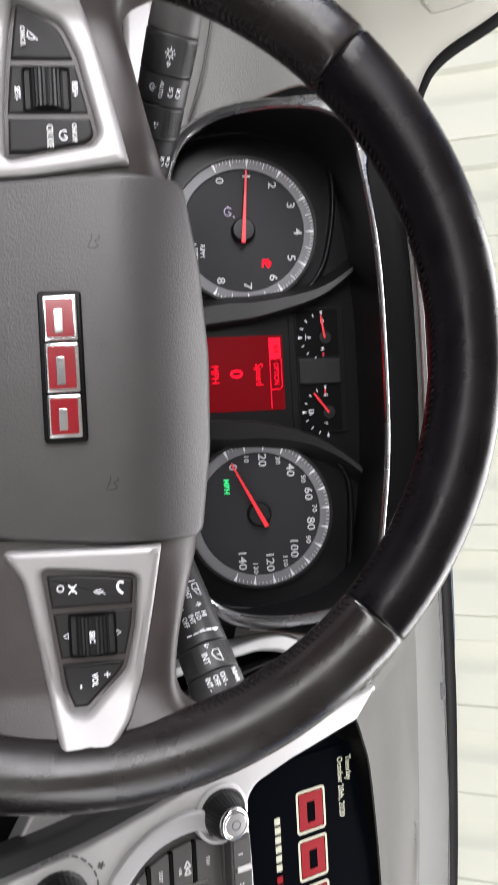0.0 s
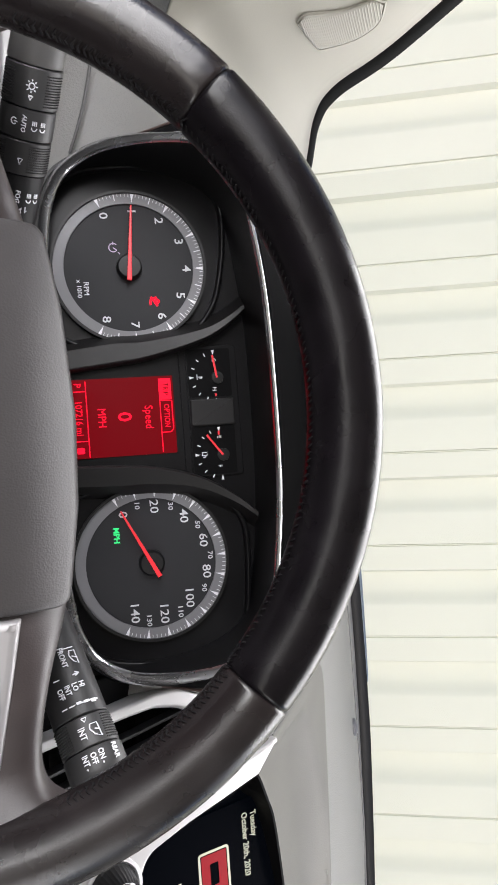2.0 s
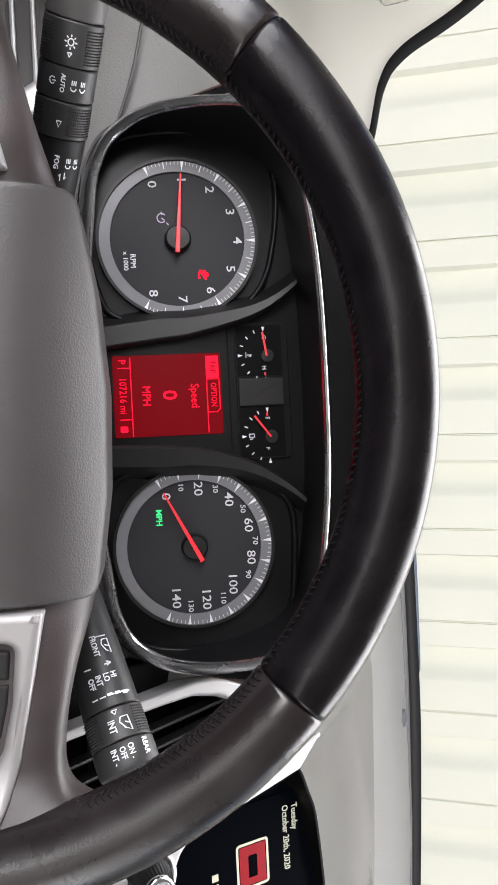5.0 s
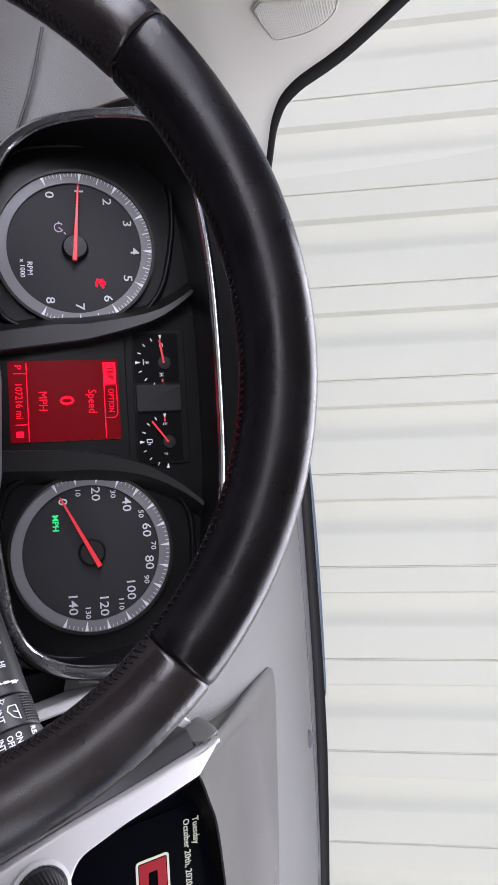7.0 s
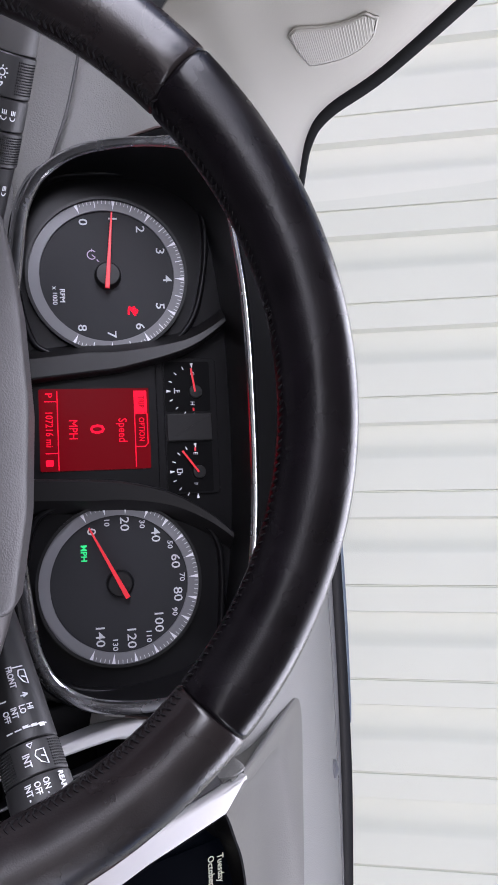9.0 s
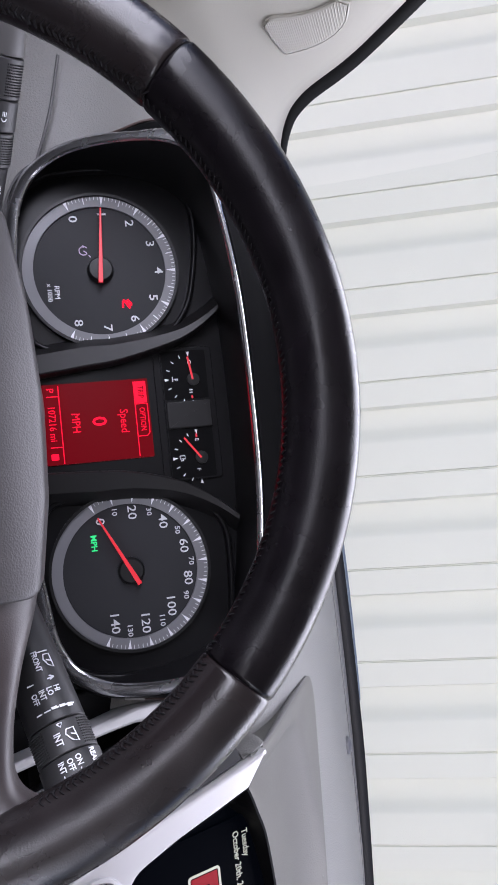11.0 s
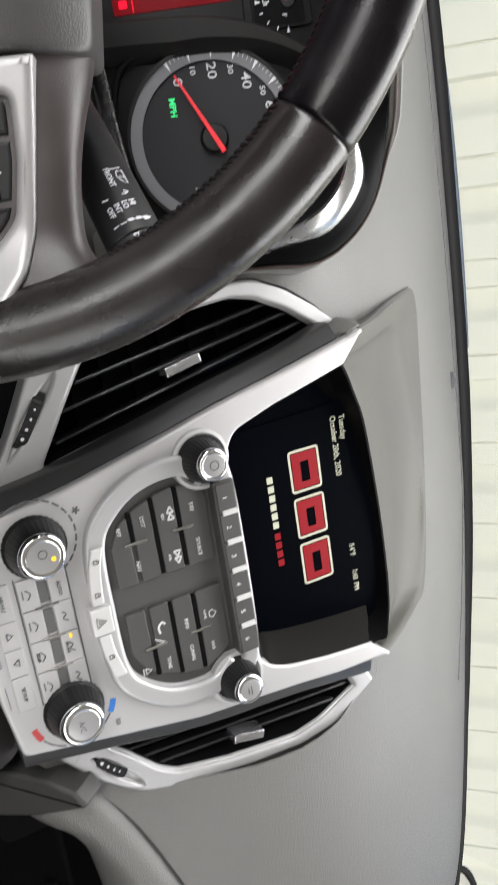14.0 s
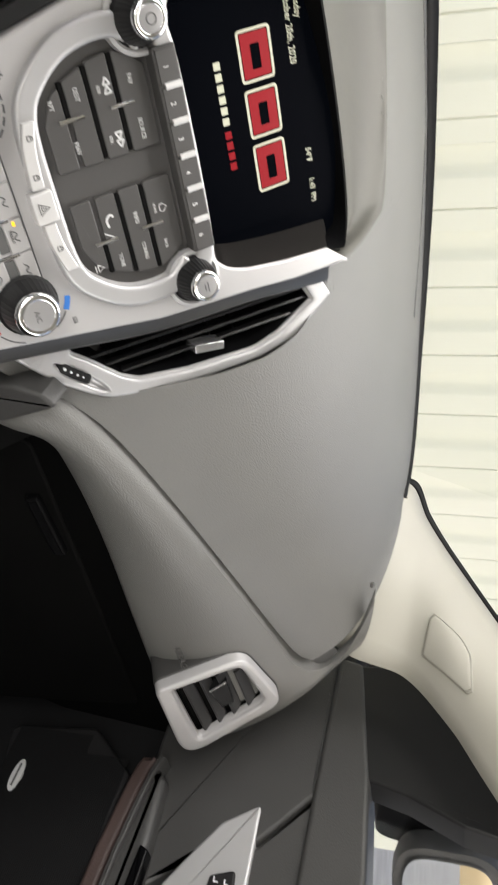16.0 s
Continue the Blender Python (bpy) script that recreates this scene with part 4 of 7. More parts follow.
# small gauges above the display
mini = part("gauge_panel", slab(rounded([(-0.046, 0.0165), (0.041, 0.0165), (0.041, 0.0505), (-0.046, 0.0505)], 0.003), 0.0, 0.0012, 0.0004), M_TUNNEL, cluster, "temperature and fuel gauges")
part("divider", slab(rounded([(-0.0102, 0.0175), (0.0072, 0.0175), (0.0072, 0.0468), (-0.0102, 0.0468)], 0.001), 0.001, 0.0035, 0.0008), M_BTN_DARK, mini)
for hx, hy, low_letter, high_letter, tip in ((-0.0252, 0.0358, "C", "H", (-0.0392, 0.0342)), (0.0262, 0.0362, "E", "F", (0.0135, 0.0268))):
    part("gauge_face", slab(rounded([(hx - 0.0185, 0.0172), (hx + 0.0135, 0.0172), (hx + 0.0135, 0.0462), (hx - 0.0185, 0.0462)], 0.0015), 0.001, 0.0014), M_CAVE, mini, "black small dial")
    tk = bmesh.new()
    for i in range(9):
        a = radians(183 + 22 * i)
        u = np.array((math.cos(a), math.sin(a)))
        c = np.array((hx, hy))
        if i in (0, 4, 8):
            n = np.array((-u[1], u[0])) * 0.0010
            q = [c + u * 0.0176 + n, c + u * 0.0143, c + u * 0.0176 - n]
            loft([[(*p, 0.0015) for p in q], [(*p, 0.0017) for p in q]], True, tk, cap=True)
        else:
            strokes([[tuple(c + u * 0.0148), tuple(c + u * 0.0170)]], 0.0006, 0.0015, 0.0017, tk)
    tagged(part("small_scale", tk, M_MARK, mini), kind="stuff")
    words("letter", low_letter, 0.0034, hx - 0.0110, 0.0352, 0.0016, M_MARK, mini)
    words("letter", high_letter, 0.0034, hx + 0.0084, 0.0346, 0.0016, M_MARK, mini)
    part("pivot", lathe([(0.0042, 0.0014), (0.0040, 0.0028), (0.0001, 0.0030)], 20, cx=hx + 0.0008, cy=hy + 0.0012), M_BLACK, mini, "black pivot")
    part("small_needle", strokes([[(hx + 0.0010, hy + 0.0006), tip]], 0.0012, 0.0031, 0.0037), M_NEEDLE, mini, "small red pointer")
    part("warning_mark", strokes([[(hx + (0.0112 if low_letter == "C" else -0.0125), 0.0352), (hx + (0.0132 if low_letter == "C" else -0.0150), 0.0352)]], 0.0011, 0.0015, 0.0017), M_NEEDLE, mini, "small red mark")
    sy = 0.0246
    if low_letter == "C":
        part("small_symbol", strokes([[(hx - 0.0018, sy - 0.0012), (hx + 0.0018, sy - 0.0012)], [(hx, sy - 0.0006), (hx, sy + 0.0024)], [(hx, sy + 0.0018), (hx + 0.0012, sy + 0.0018)], [(hx, sy + 0.0008), (hx + 0.0012, sy + 0.0008)]], 0.0005, 0.0015, 0.0017), M_TICKDIM, mini)
    else:
        part("small_symbol", strokes([[(hx - 0.0012, sy - 0.0014), (hx - 0.0012, sy + 0.0018), (hx + 0.0008, sy + 0.0018), (hx + 0.0008, sy - 0.0014), (hx - 0.0014, sy - 0.0014)], [(hx + 0.0008, sy + 0.0006), (hx + 0.0020, sy + 0.0006), (hx + 0.0020, sy - 0.0012)]], 0.0006, 0.0015, 0.0017), M_TICKDIM, mini)

# ---- steering wheel ----
WH = tilted(0.006, 0.377, 1.079, 23)
wheel = thing("steering_wheel", WH, "black leather steering wheel with silver spokes and a red badge", "steering wheel")
RM, RT = 0.1637, 0.0150


def grip(a0, a1, name, label, leather):
    """A stretch of the leather rim, drawn in a little at its two ends; angles from the top, clockwise."""
    n = max(8, int(abs(a1 - a0) / 3))
    rows = []
    ends = [0, 0.15, 0.35, 0.6]
    for t in [q / abs(a1 - a0) for q in ends] + [i / n for i in range(1, n)] + [1 - q / abs(a1 - a0) for q in reversed(ends)]:
        a = radians(90 - (a0 + (a1 - a0) * t))
        e = min(t, 1 - t) * abs(a1 - a0)
        k = 1 - 0.055 * max(0, 1 - e / 0.6) ** 2 if e < 0.6 else 1
        u = Vector((math.cos(a), math.sin(a), 0))
        rows.append([tuple(u * (RM + RT * k * math.cos(b)) + Vector((0, 0, RT * 1.08 * k * math.sin(b)))) for b in (2 * math.pi * j / 28 for j in range(28))])
    return part(name, loft(rows, True, cap=True), leather, wheel, label)


for a0, a1, leather in ((-44.6, 43.2, M_RIM), (43.3, 118, M_GRIP), (118.1, 241.9, M_RIM), (-118, -44.7, M_GRIP)):
    grip(a0, a1, "rim_grip", "worn black leather rim section", leather)
# stitches along the inner side of the rim
st = bmesh.new()
for i in range(128):
    a = radians(90 - (-70 + 140 * i / 127))
    u = Vector((math.cos(a), math.sin(a), 0))
    s = Vector((-u.y, u.x, 0))
    b0, b1 = radians(166), radians(177)
    p = u * (RM + RT * math.cos(b0)) + Vector((0, 0, RT * 1.09 * math.sin(b0))) + s * 0.0007
    q = u * (RM + RT * math.cos(b1)) + Vector((0, 0, RT * 1.09 * math.sin(b1))) - s * 0.0007
    tube([tuple(p), tuple((p + q) / 2 - u * 0.0002), tuple(q)], [0.0003, 0.0006, 0.0003], 5, st)
for side_a in (-1, 1):
    for i in range(30):
        a = radians(90 - side_a * (44.5 + 27 * i / 29))
        u = Vector((math.cos(a), math.sin(a), 0))
        s = Vector((-u.y, u.x, 0)) * side_a
        for d in (-1, 1):
            b0, b1 = radians(164 + 10 * d), radians(164)
            p = u * (RM + RT * math.cos(b0)) + Vector((0, 0, RT * 1.09 * math.sin(b0))) + s * 0.0007
            q = u * (RM + (RT + 0.0002) * math.cos(b1)) + Vector((0, 0, RT * 1.09 * math.sin(b1))) - s * 0.0005
            tube([tuple(p), tuple((p + q) / 2 - u * 0.0002 + Vector((0, 0, 0.0002))), tuple(q)], [0.00025, 0.00045, 0.0003], 5, st)
tagged(part("stitching", st, M_THREAD, wheel, "black cross stitching inside the rim"), kind="stuff")

# leather-covered arms
ARM_R = [(0.0725, 0.0515), (0.0854, 0.0482), (0.101, 0.0433), (0.1166, 0.0396), (0.130, 0.0378), (0.137, 0.0380), (0.1425, 0.0402), (0.1465, 0.0445), (0.150, 0.0505), (0.154, 0.0570), (0.158, 0.0630)]
ARM_L = [(-0.0690, 0.0462), (-0.0791, 0.0433), (-0.0977, 0.0379), (-0.1163, 0.0336), (-0.130, 0.0302), (-0.137, 0.0293), (-0.1425, 0.0305), (-0.1465, 0.0345), (-0.150, 0.0420), (-0.154, 0.0520), (-0.158, 0.0610)]


def rise(r):
    """How far the spokes have come forward to the rim at a distance from the centre."""
    t = min(max((r - 0.130) / 0.034, 0), 1)
    return 0.0150 * t * t * (3 - 2 * t)


for top_edge in (ARM_R, ARM_L):
    rows = []
    for x, y1 in smooth_path(top_edge, 4):
        y0 = float(np.interp(abs(x), (0.04, 0.11, 0.130, 0.142, 0.150, 0.158), (-0.043, -0.043, -0.044, -0.049, -0.057, -0.064)))
        front, behind = -0.0048 + rise(abs(x)), -0.030 + 0.6 * rise(abs(x))
        row = []
        for a in (2 * math.pi * k / 44 for k in range(44)):
            c, s = math.cos(a), math.sin(a)
            y = (y0 + y1) / 2 + (y1 - y0) / 2 * math.copysign(abs(c) ** 0.30, c)
            roll = 16 * max(0.0, y - 0.018) ** 2 * (1 - 0.8 * min(max((abs(x) - 0.078) / 0.035, 0), 1)) + 0.0015 * (1 - min(max((abs(x) - 0.075) / 0.01, 0), 1))
            row.append((x, y, (front + behind) / 2 + (front - behind) / 2 * math.copysign(abs(s) ** 0.55, s) - roll))
        rows.append(row)
    part("arm", loft(rows, True, cap=True), M_SPOKE, wheel, "leather covered spoke", angle=60)


def settle(ob):
    """Lays a trim or a key on the forward curve of its spoke."""
    for v in ob.data.vertices:
        eye = (0.109, 0.04, 0.265) if v.co.x > 0 else (0.0, 0.03, 0.305)
        h = rise(math.hypot(v.co.x, v.co.y))
        k = h / (eye[2] - v.co.z)
        v.co = Vector((v.co.x + (eye[0] - v.co.x) * k, v.co.y + (eye[1] - v.co.y) * k, v.co.z + h))


low = rounded([(-0.032, -0.05), (0.032, -0.05), (0.024, -0.155), (-0.024, -0.155)], 0.008)
part("lower_arm", slab(low, -0.034, -0.010, 0.006), M_SPOKE, wheel)

# airbag cover
COVER = rounded([(-0.0735, 0.0510, 0.006), (-0.040, 0.0565, 0.06), (0.0, 0.0590, 0.06), (0.040, 0.0575, 0.06), (0.0770, 0.0520, 0.006), (0.0755, 0.010, 0.03), (0.0715, -0.030, 0.03), (0.052, -0.068, 0.03), (0.0, -0.082, 0.06), (-0.052, -0.068, 0.03), (-0.0690, -0.030, 0.03), (-0.0715, 0.010, 0.03)], 0.01, 6)


def dome(x, y):
    """Height of the cover's front: almost flat, rolling away towards its upper edge."""
    return 0.003 * (1 - (x / 0.075) ** 2) - 16.0 * max(0.0, y - 0.018) ** 2 - 6.0 * max(0.0, -y - 0.03) ** 2


COVER = dense(COVER, 0.0022)
crows = []
for k, drop in ((1.0, 0.040), (1.0, 0.0035), (0.997, 0.0018), (0.990, 0.0005), (0.975, 0.0), (0.95, 0.0), (0.92, 0.0), (0.89, 0.0), (0.86, 0.0), (0.82, 0.0), (0.78, 0.0), (0.74, 0.0), (0.70, 0.0), (0.65, 0.0), (0.60, 0.0), (0.53, 0.0), (0.45, 0.0), (0.25, 0.0), (0.03, 0.0)):
    crows.append([(x * k, y * k, dome(x * k, y * k) - 0.002 - drop) for x, y in COVER])
cover = part("airbag_cover", loft(crows, True, cap=True), M_COVER, wheel, "grained charcoal airbag cover", angle=50)
# silver spoke trims
TRIMS = {1: ([(0.0760, -0.030), (0.0775, 0.0344, 0.0012), (0.1000, 0.0302, 0.03), (0.1300, 0.0240, 0.03), (0.1450, 0.0185, 0.02), (0.1570, 0.0095, 0.012), (0.1680, -0.0035, 0.0015), (0.1610, -0.0090, 0.01), (0.1154, -0.0160, 0.03), (0.0877, -0.0210, 0.02)],
             [(0.0851, -0.0125, 0.002), (0.0890, 0.0232, 0.003), (0.1085, 0.0214, 0.02), (0.1260, 0.0172, 0.012), (0.1410, 0.0010, 0.004), (0.1400, -0.0040, 0.002), (0.1325, -0.0066, 0.01), (0.0967, -0.0113, 0.02)]),
         -1: ([(-0.0700, -0.030), (-0.1150, -0.0225, 0.03), (-0.1400, -0.0205, 0.03), (-0.1700, -0.0195, 0.0015), (-0.1670, -0.0100, 0.02), (-0.1585, 0.0030, 0.02), (-0.1470, 0.0115, 0.02), (-0.1260, 0.0182, 0.03), (-0.1102, 0.0221, 0.03), (-0.0765, 0.0295, 0.0012), (-0.0710, -0.010)],
              [(-0.0785, -0.0182, 0.002), (-0.1000, -0.0175, 0.02), (-0.1190, -0.0155, 0.02), (-0.1400, -0.0125, 0.002), (-0.1310, 0.0045, 0.01), (-0.1185, 0.0100, 0.02), (-0.0880, 0.0170, 0.004), (-0.0840, 0.0145, 0.003)])}
for sgn, (trim_o, well_o) in TRIMS.items():
    out, hole = dense(rounded(trim_o, 0.003)), dense(rounded(well_o, 0.004))
    settle(part("spoke_trim", slab(out, -0.022, -0.0020, 0.0030, holes=[shrink(hole, -0.0008)], steps=4), M_TRIM, wheel, "satin silver spoke trim"))
    settle(part("button_well", slab(shrink(hole, -0.004), -0.016, -0.0105), M_DEEP, wheel))

    def cut(x0, x1):
        """The part of the well between two uprights."""
        def span(x):
            ys = []
            for i in range(len(hole)):
                (xa, ya), (xb, yb) = hole[i - 1], hole[i]
                if min(xa, xb) <= x <= max(xa, xb) and abs(xb - xa) > 1e-9:
                    ys.append(ya + (yb - ya) * (x - xa) / (xb - xa))
            return min(ys), max(ys)
        xs = np.linspace(x0, x1, 9)
        sp = [span(x) for x in xs]
        return [(x, a[0]) for x, a in zip(xs, sp)] + [(x, a[1]) for x, a in reversed(list(zip(xs, sp)))]

    key_mat = M_BTN_DARK
    for x0, x1 in (((0.0862, 0.1008), (0.1216, 0.1398)) if sgn > 0 else ((-0.1385, -0.1168), (-0.0948, -0.0800))):
        settle(part("key", slab(shrink(cut(x0, x1), 0.0008), -0.012, -0.0034, 0.0012), key_mat, wheel, "moulded wheel key"))
    x0, x1 = (0.1014, 0.1210) if sgn > 0 else (-0.1162, -0.0954)
    part("key_surround", slab(shrink(cut(x0, x1), 0.0006), -0.012, -0.0042, 0.0012), key_mat, wheel)
    rx, ry = (0.1114, 0.0054) if sgn > 0 else (-0.1056, -0.0015)
    rows = []
    for j in range(31):
        a = math.pi * j / 30
        rr = 0.0080 - (0.0003 if j % 2 else 0)
        rows.append([(rx + dx, ry + rr * math.cos(a), -0.0088 + rr * math.sin(a)) for dx in (-0.0074, -0.0066, -0.002, 0.002, 0.0066, 0.0074)])
    part("roller_frame", slab(rounded([(rx - 0.0088, ry - 0.0094), (rx + 0.0088, ry - 0.0094), (rx + 0.0088, ry + 0.0094), (rx - 0.0088, ry + 0.0094)], 0.0015), -0.008, -0.0032, 0.0008, holes=[rounded([(rx - 0.0078, ry - 0.0084), (rx + 0.0078, ry - 0.0084), (rx + 0.0078, ry + 0.0084), (rx - 0.0078, ry + 0.0084)], 0.001)]), M_CAVE, wheel, "black frame round the roller")
    part("thumb_roller", loft(rows), M_BLACK, wheel, "ribbed black thumb roller", angle=20)
RX = 0.006
for text, size, x, y in (("SRC", 0.0036, 0.1116, 0.0054), ("VOL", 0.0038, 0.1290, 0.0055), ("+", 0.0056, 0.1272, 0.0102), ("-", 0.0056, 0.1312, 0.0004)):
    settle(words("key_mark", text, size, x, y, -0.0006 if text == "SRC" else -0.0022, M_MARK, wheel, squeeze=0.85, bold=0.0001))
for text, size, x, y, mm in (("CANCEL", 0.0030, -0.1258, -0.0094, M_MARKDIM), ("RES/+", 0.0036, -0.1056, 0.0096, M_MARK), ("SET/-", 0.0036, -0.1040, -0.0128, M_MARK), ("CRUISE", 0.0042, -0.0868, -0.0010, M_MARKDIM), ("ON/OFF", 0.0030, -0.0880, 0.0086, M_MARKDIM)):
    settle(words("key_mark", text, size, x, y, -0.0032 if x > -0.09 else (-0.0022 if x < -0.12 else -0.0038), mm, wheel, squeeze=0.80, bold=0.00006))


def key_symbol(lines, w, z=-0.0032):
    c = np.mean([p for l in lines for p in l], axis=0)
    lines, w = [[tuple(c + (np.array(p) - c) * 0.8) for p in l] for l in lines], w * 0.75
    part("key_symbol", strokes(lines, w, z - 0.0003, z), M_MARK, wheel, "white printed key symbol")


for tri_y, up in ((-0.0040, -1), (0.0145, 1)):
    key_symbol([[(0.1100, tri_y), (0.1128, tri_y), (0.1114, tri_y + 0.0024 * up), (0.1100, tri_y)]], 0.0005, -0.0037)
key_symbol([smooth_path([(0.0912, 0.0190), (0.0905, 0.0172), (0.0925, 0.0158), (0.0948, 0.0165), (0.0965, 0.0185)], 4)], 0.0013)
key_symbol([[(0.0958, 0.0085), (0.0945, 0.0100), (0.0960, 0.0118)], circle(0.0925, 0.0085, 0.0014, 8, -60, 60), circle(0.0925, 0.0085, 0.0027, 8, -60, 60)], 0.0006)
key_symbol([[(0.0905, 0.0005), (0.0950, -0.0035)], [(0.0905, -0.0035), (0.0950, 0.0005)], [(0.0912, -0.0015), (0.0944, -0.0015)]], 0.0008)
key_symbol([circle(0.0922, -0.0062, 0.0016, 10) + [(0.0938, -0.0062)]], 0.0006)
key_symbol([circle(-0.0872, 0.0046, 0.0023, 12, -220, 40), [(-0.0872, 0.0046), (-0.0858, 0.0064)]], 0.0006)
key_symbol([circle(-0.1270, -0.0058, 0.0023, 12, -220, 40), [(-0.1296, -0.0084), (-0.1244, -0.0032)]], 0.0006)
# horn signs pressed into the cover
for hx, hy in ((-0.0441, 0.014), (0.0515, 0.0165)):
    path_h = [(-0.0030, -0.0006), (-0.0008, -0.0008), (0.0020, -0.0022), (0.0026, 0.0), (0.0018, 0.0018), (-0.0002, 0.0007), (-0.0010, 0.0024), (-0.0024, 0.0020)]
    part("horn_sign", tube([(x + hx, y + hy, dome(x + hx, y + hy) - 0.0022) for x, y in smooth_path(path_h, 4)], 0.0003, 6), M_BLACK, cover, "pressed horn sign")
# badge: three plain red blocks with bright borders
badge = part("badge", slab(rounded([(-0.0245, -0.0085), (0.0347, -0.0085), (0.0347, 0.0082), (-0.0245, 0.0082)], 0.002), 0.0008, 0.0026, 0.0006), M_GLOSS, wheel, "black badge base with three red enamel blocks")
for x0, x1, notch in ((-0.0225, -0.0048, 1), (-0.0041, 0.0152, 2), (0.0160, 0.0328, 1)):
    shape = [(x0, -0.0066), (x1, -0.0066), (x1, 0.0066), (x0, 0.0066)]
    part("block_border", slab(rounded(shape, 0.0008, 2), 0.0026, 0.0046, 0.0008), M_CHROME, badge, "chrome border", angle=12)
    part("block", slab(rounded([(x0 + 0.0014, -0.0052), (x1 - 0.0014, -0.0052), (x1 - 0.0014, 0.0052), (x0 + 0.0014, 0.0052)], 0.0006, 2), 0.0046, 0.0051, 0.0002), M_BADGE, badge, "red enamel block", angle=12)
    part("block_slit", slab(rounded([(x0 + 0.0055, -0.0022), (x1 - 0.0030, -0.0022), (x1 - 0.0030, 0.0012), (x0 + 0.0055, 0.0012)], 0.0006, 2), 0.0050, 0.0054, 0.0002), M_CHROME, badge, "bright bar", angle=12)

# ---- steering column with its stalks ----
col = thing("steering_column", WH, "black plastic steering column cover behind the wheel", "steering column")
crow = []
for z, k in ((-0.052, 0.85), (-0.075, 1.0), (-0.16, 1.0), (-0.24, 0.95)):
    crow.append([(0.060 * k * math.copysign(abs(math.cos(a)) ** 0.6, math.cos(a)), -0.022 + 0.055 * k * math.copysign(abs(math.sin(a)) ** 0.6, math.sin(a)), z) for a in (2 * math.pi * j / 36 for j in range(36))])
part("shell", loft(crow, True, cap=True), M_CAVE, col)


def stalk_frame(a, b, eye):
    """x from a to b, z towards the eye."""
    a, b, eye = Vector(a), Vector(b), Vector(eye)
    x = (b - a).normalized()
    z = (eye - a)
    z = (z - x * z.dot(x)).normalized()
    y = z.cross(x)
    m = Matrix((x, y, z)).transposed().to_4x4()
    return Matrix.Translation(a) @ m


def turned(profile, n=36, flat=0.82):
    return loft([[(x, r * math.cos(2 * math.pi * j / n), r * flat * math.sin(2 * math.pi * j / n)) for j in range(n)] for x, r in profile], True, cap=True)


def knurl(x0, x1, r, a0, a1, name, parent):
    """A patch of small square studs on a bar."""
    bm = bmesh.new()
    nx, na = max(2, int((x1 - x0) / 0.0011)), max(2, int(radians(a1 - a0) * r / 0.0011))
    for i in range(nx):
        for j in range(na):
            x = x0 + (x1 - x0) * (i + 0.5) / nx
            a = radians(a0 + (a1 - a0) * (j + 0.5) / na)
            da, dx = radians(a1 - a0) / na * 0.3, (x1 - x0) / nx * 0.3
            base = [(x + sx * dx, r * math.sin(a + sa * da), r * 0.82 * math.cos(a + sa * da)) for sx, sa in ((-1, -1), (1, -1), (1, 1), (-1, 1))]
            tip = (x, (r + 0.0006) * math.sin(a), (r * 0.82 + 0.0006) * math.cos(a))
            vs = [bm.verts.new(p) for p in base]
            t = bm.verts.new(tip)
            for k in range(4):
                bm.faces.new((vs[k - 1], vs[k], t))
    tagged(part(name, bm, M_BTN_DARK, parent), kind="stuff")


RS = 0.0138
wiper = thing("wiper_stalk", stalk_frame((0.1004, 0.4900, 1.0701), (0.1683, 0.4600, 1.1080), (0.02, 0.15, 1.24)), "black wiper stalk with white printed settings", "control stalk", "stalks on the column")
part("arm", turned([(-0.035, 0.0105), (0.0, 0.0118), (0.030, 0.0126), (0.056, 0.0130), (0.0565, 0.0124)]), M_STALK, wiper)
part("ring", turned([(0.0570, 0.0126), (0.0575, 0.0132), (0.0705, 0.0133), (0.071, 0.0128)]), M_STALK, wiper, "knurled turning ring")
part("tip", turned([(0.0715, 0.0132), (0.072, 0.0136), (0.081, 0.0136), (0.0830, 0.0128), (0.0840, 0.010), (0.0842, 0.004)]), M_STALK, wiper)
knurl(0.0580, 0.0700, 0.0133, 38, 78, "knurling", wiper)
knurl(0.0580, 0.0700, 0.0133, -80, -30, "knurling", wiper)
for text, size, x, y, turn in (("FRONT", 0.0034, 0.0285, 0.0015, 0), ("HI", 0.0034, 0.0430, 0.0058, 0), ("LO", 0.0034, 0.0435, 0.0025, 0), ("INT", 0.0034, 0.0440, -0.0010, 0), ("OFF", 0.0034, 0.0445, -0.0045, 0), ("INT", 0.0040, 0.0650, -0.0015, 0), ("REAR", 0.0034, 0.0762, 0.0105, 0), ("ON -", 0.0034, 0.0768, 0.0035, 0), ("OFF", 0.0034, 0.0766, -0.0002, 0), ("INT -", 0.0034, 0.0772, -0.0040, 0)):
    o = words("stalk_mark", text, size, x, y, 0, M_MARK, wiper, squeeze=0.85, bend=0.0132 if x < 0.05 else 0.0137, bold=0.00006)
    for v in o.data.vertices:
        v.co.z *= 0.82
        v.co.z += 0.0003
wb = strokes([[(0.0375, -0.006), (0.0375, 0.0065)], [(0.0375, 0.0065), (0.0385, 0.0045)], [(0.0375, 0.0065), (0.0365, 0.0045)]] + [[(0.0515, -0.0065 + 0.0036 * k), (0.0515, -0.0038 + 0.0038 * k)] for k in range(5)], 0.0006, 0.0, 0.0002)
for k in range(3):
    strokes([[(0.0510 + 0.0004 * k, 0.0005 + 0.0036 * k), (0.0510 + 0.0004 * k, 0.0030 + 0.0036 * k)]], 0.0008 + 0.0004 * k, 0.0, 0.0002, wb)
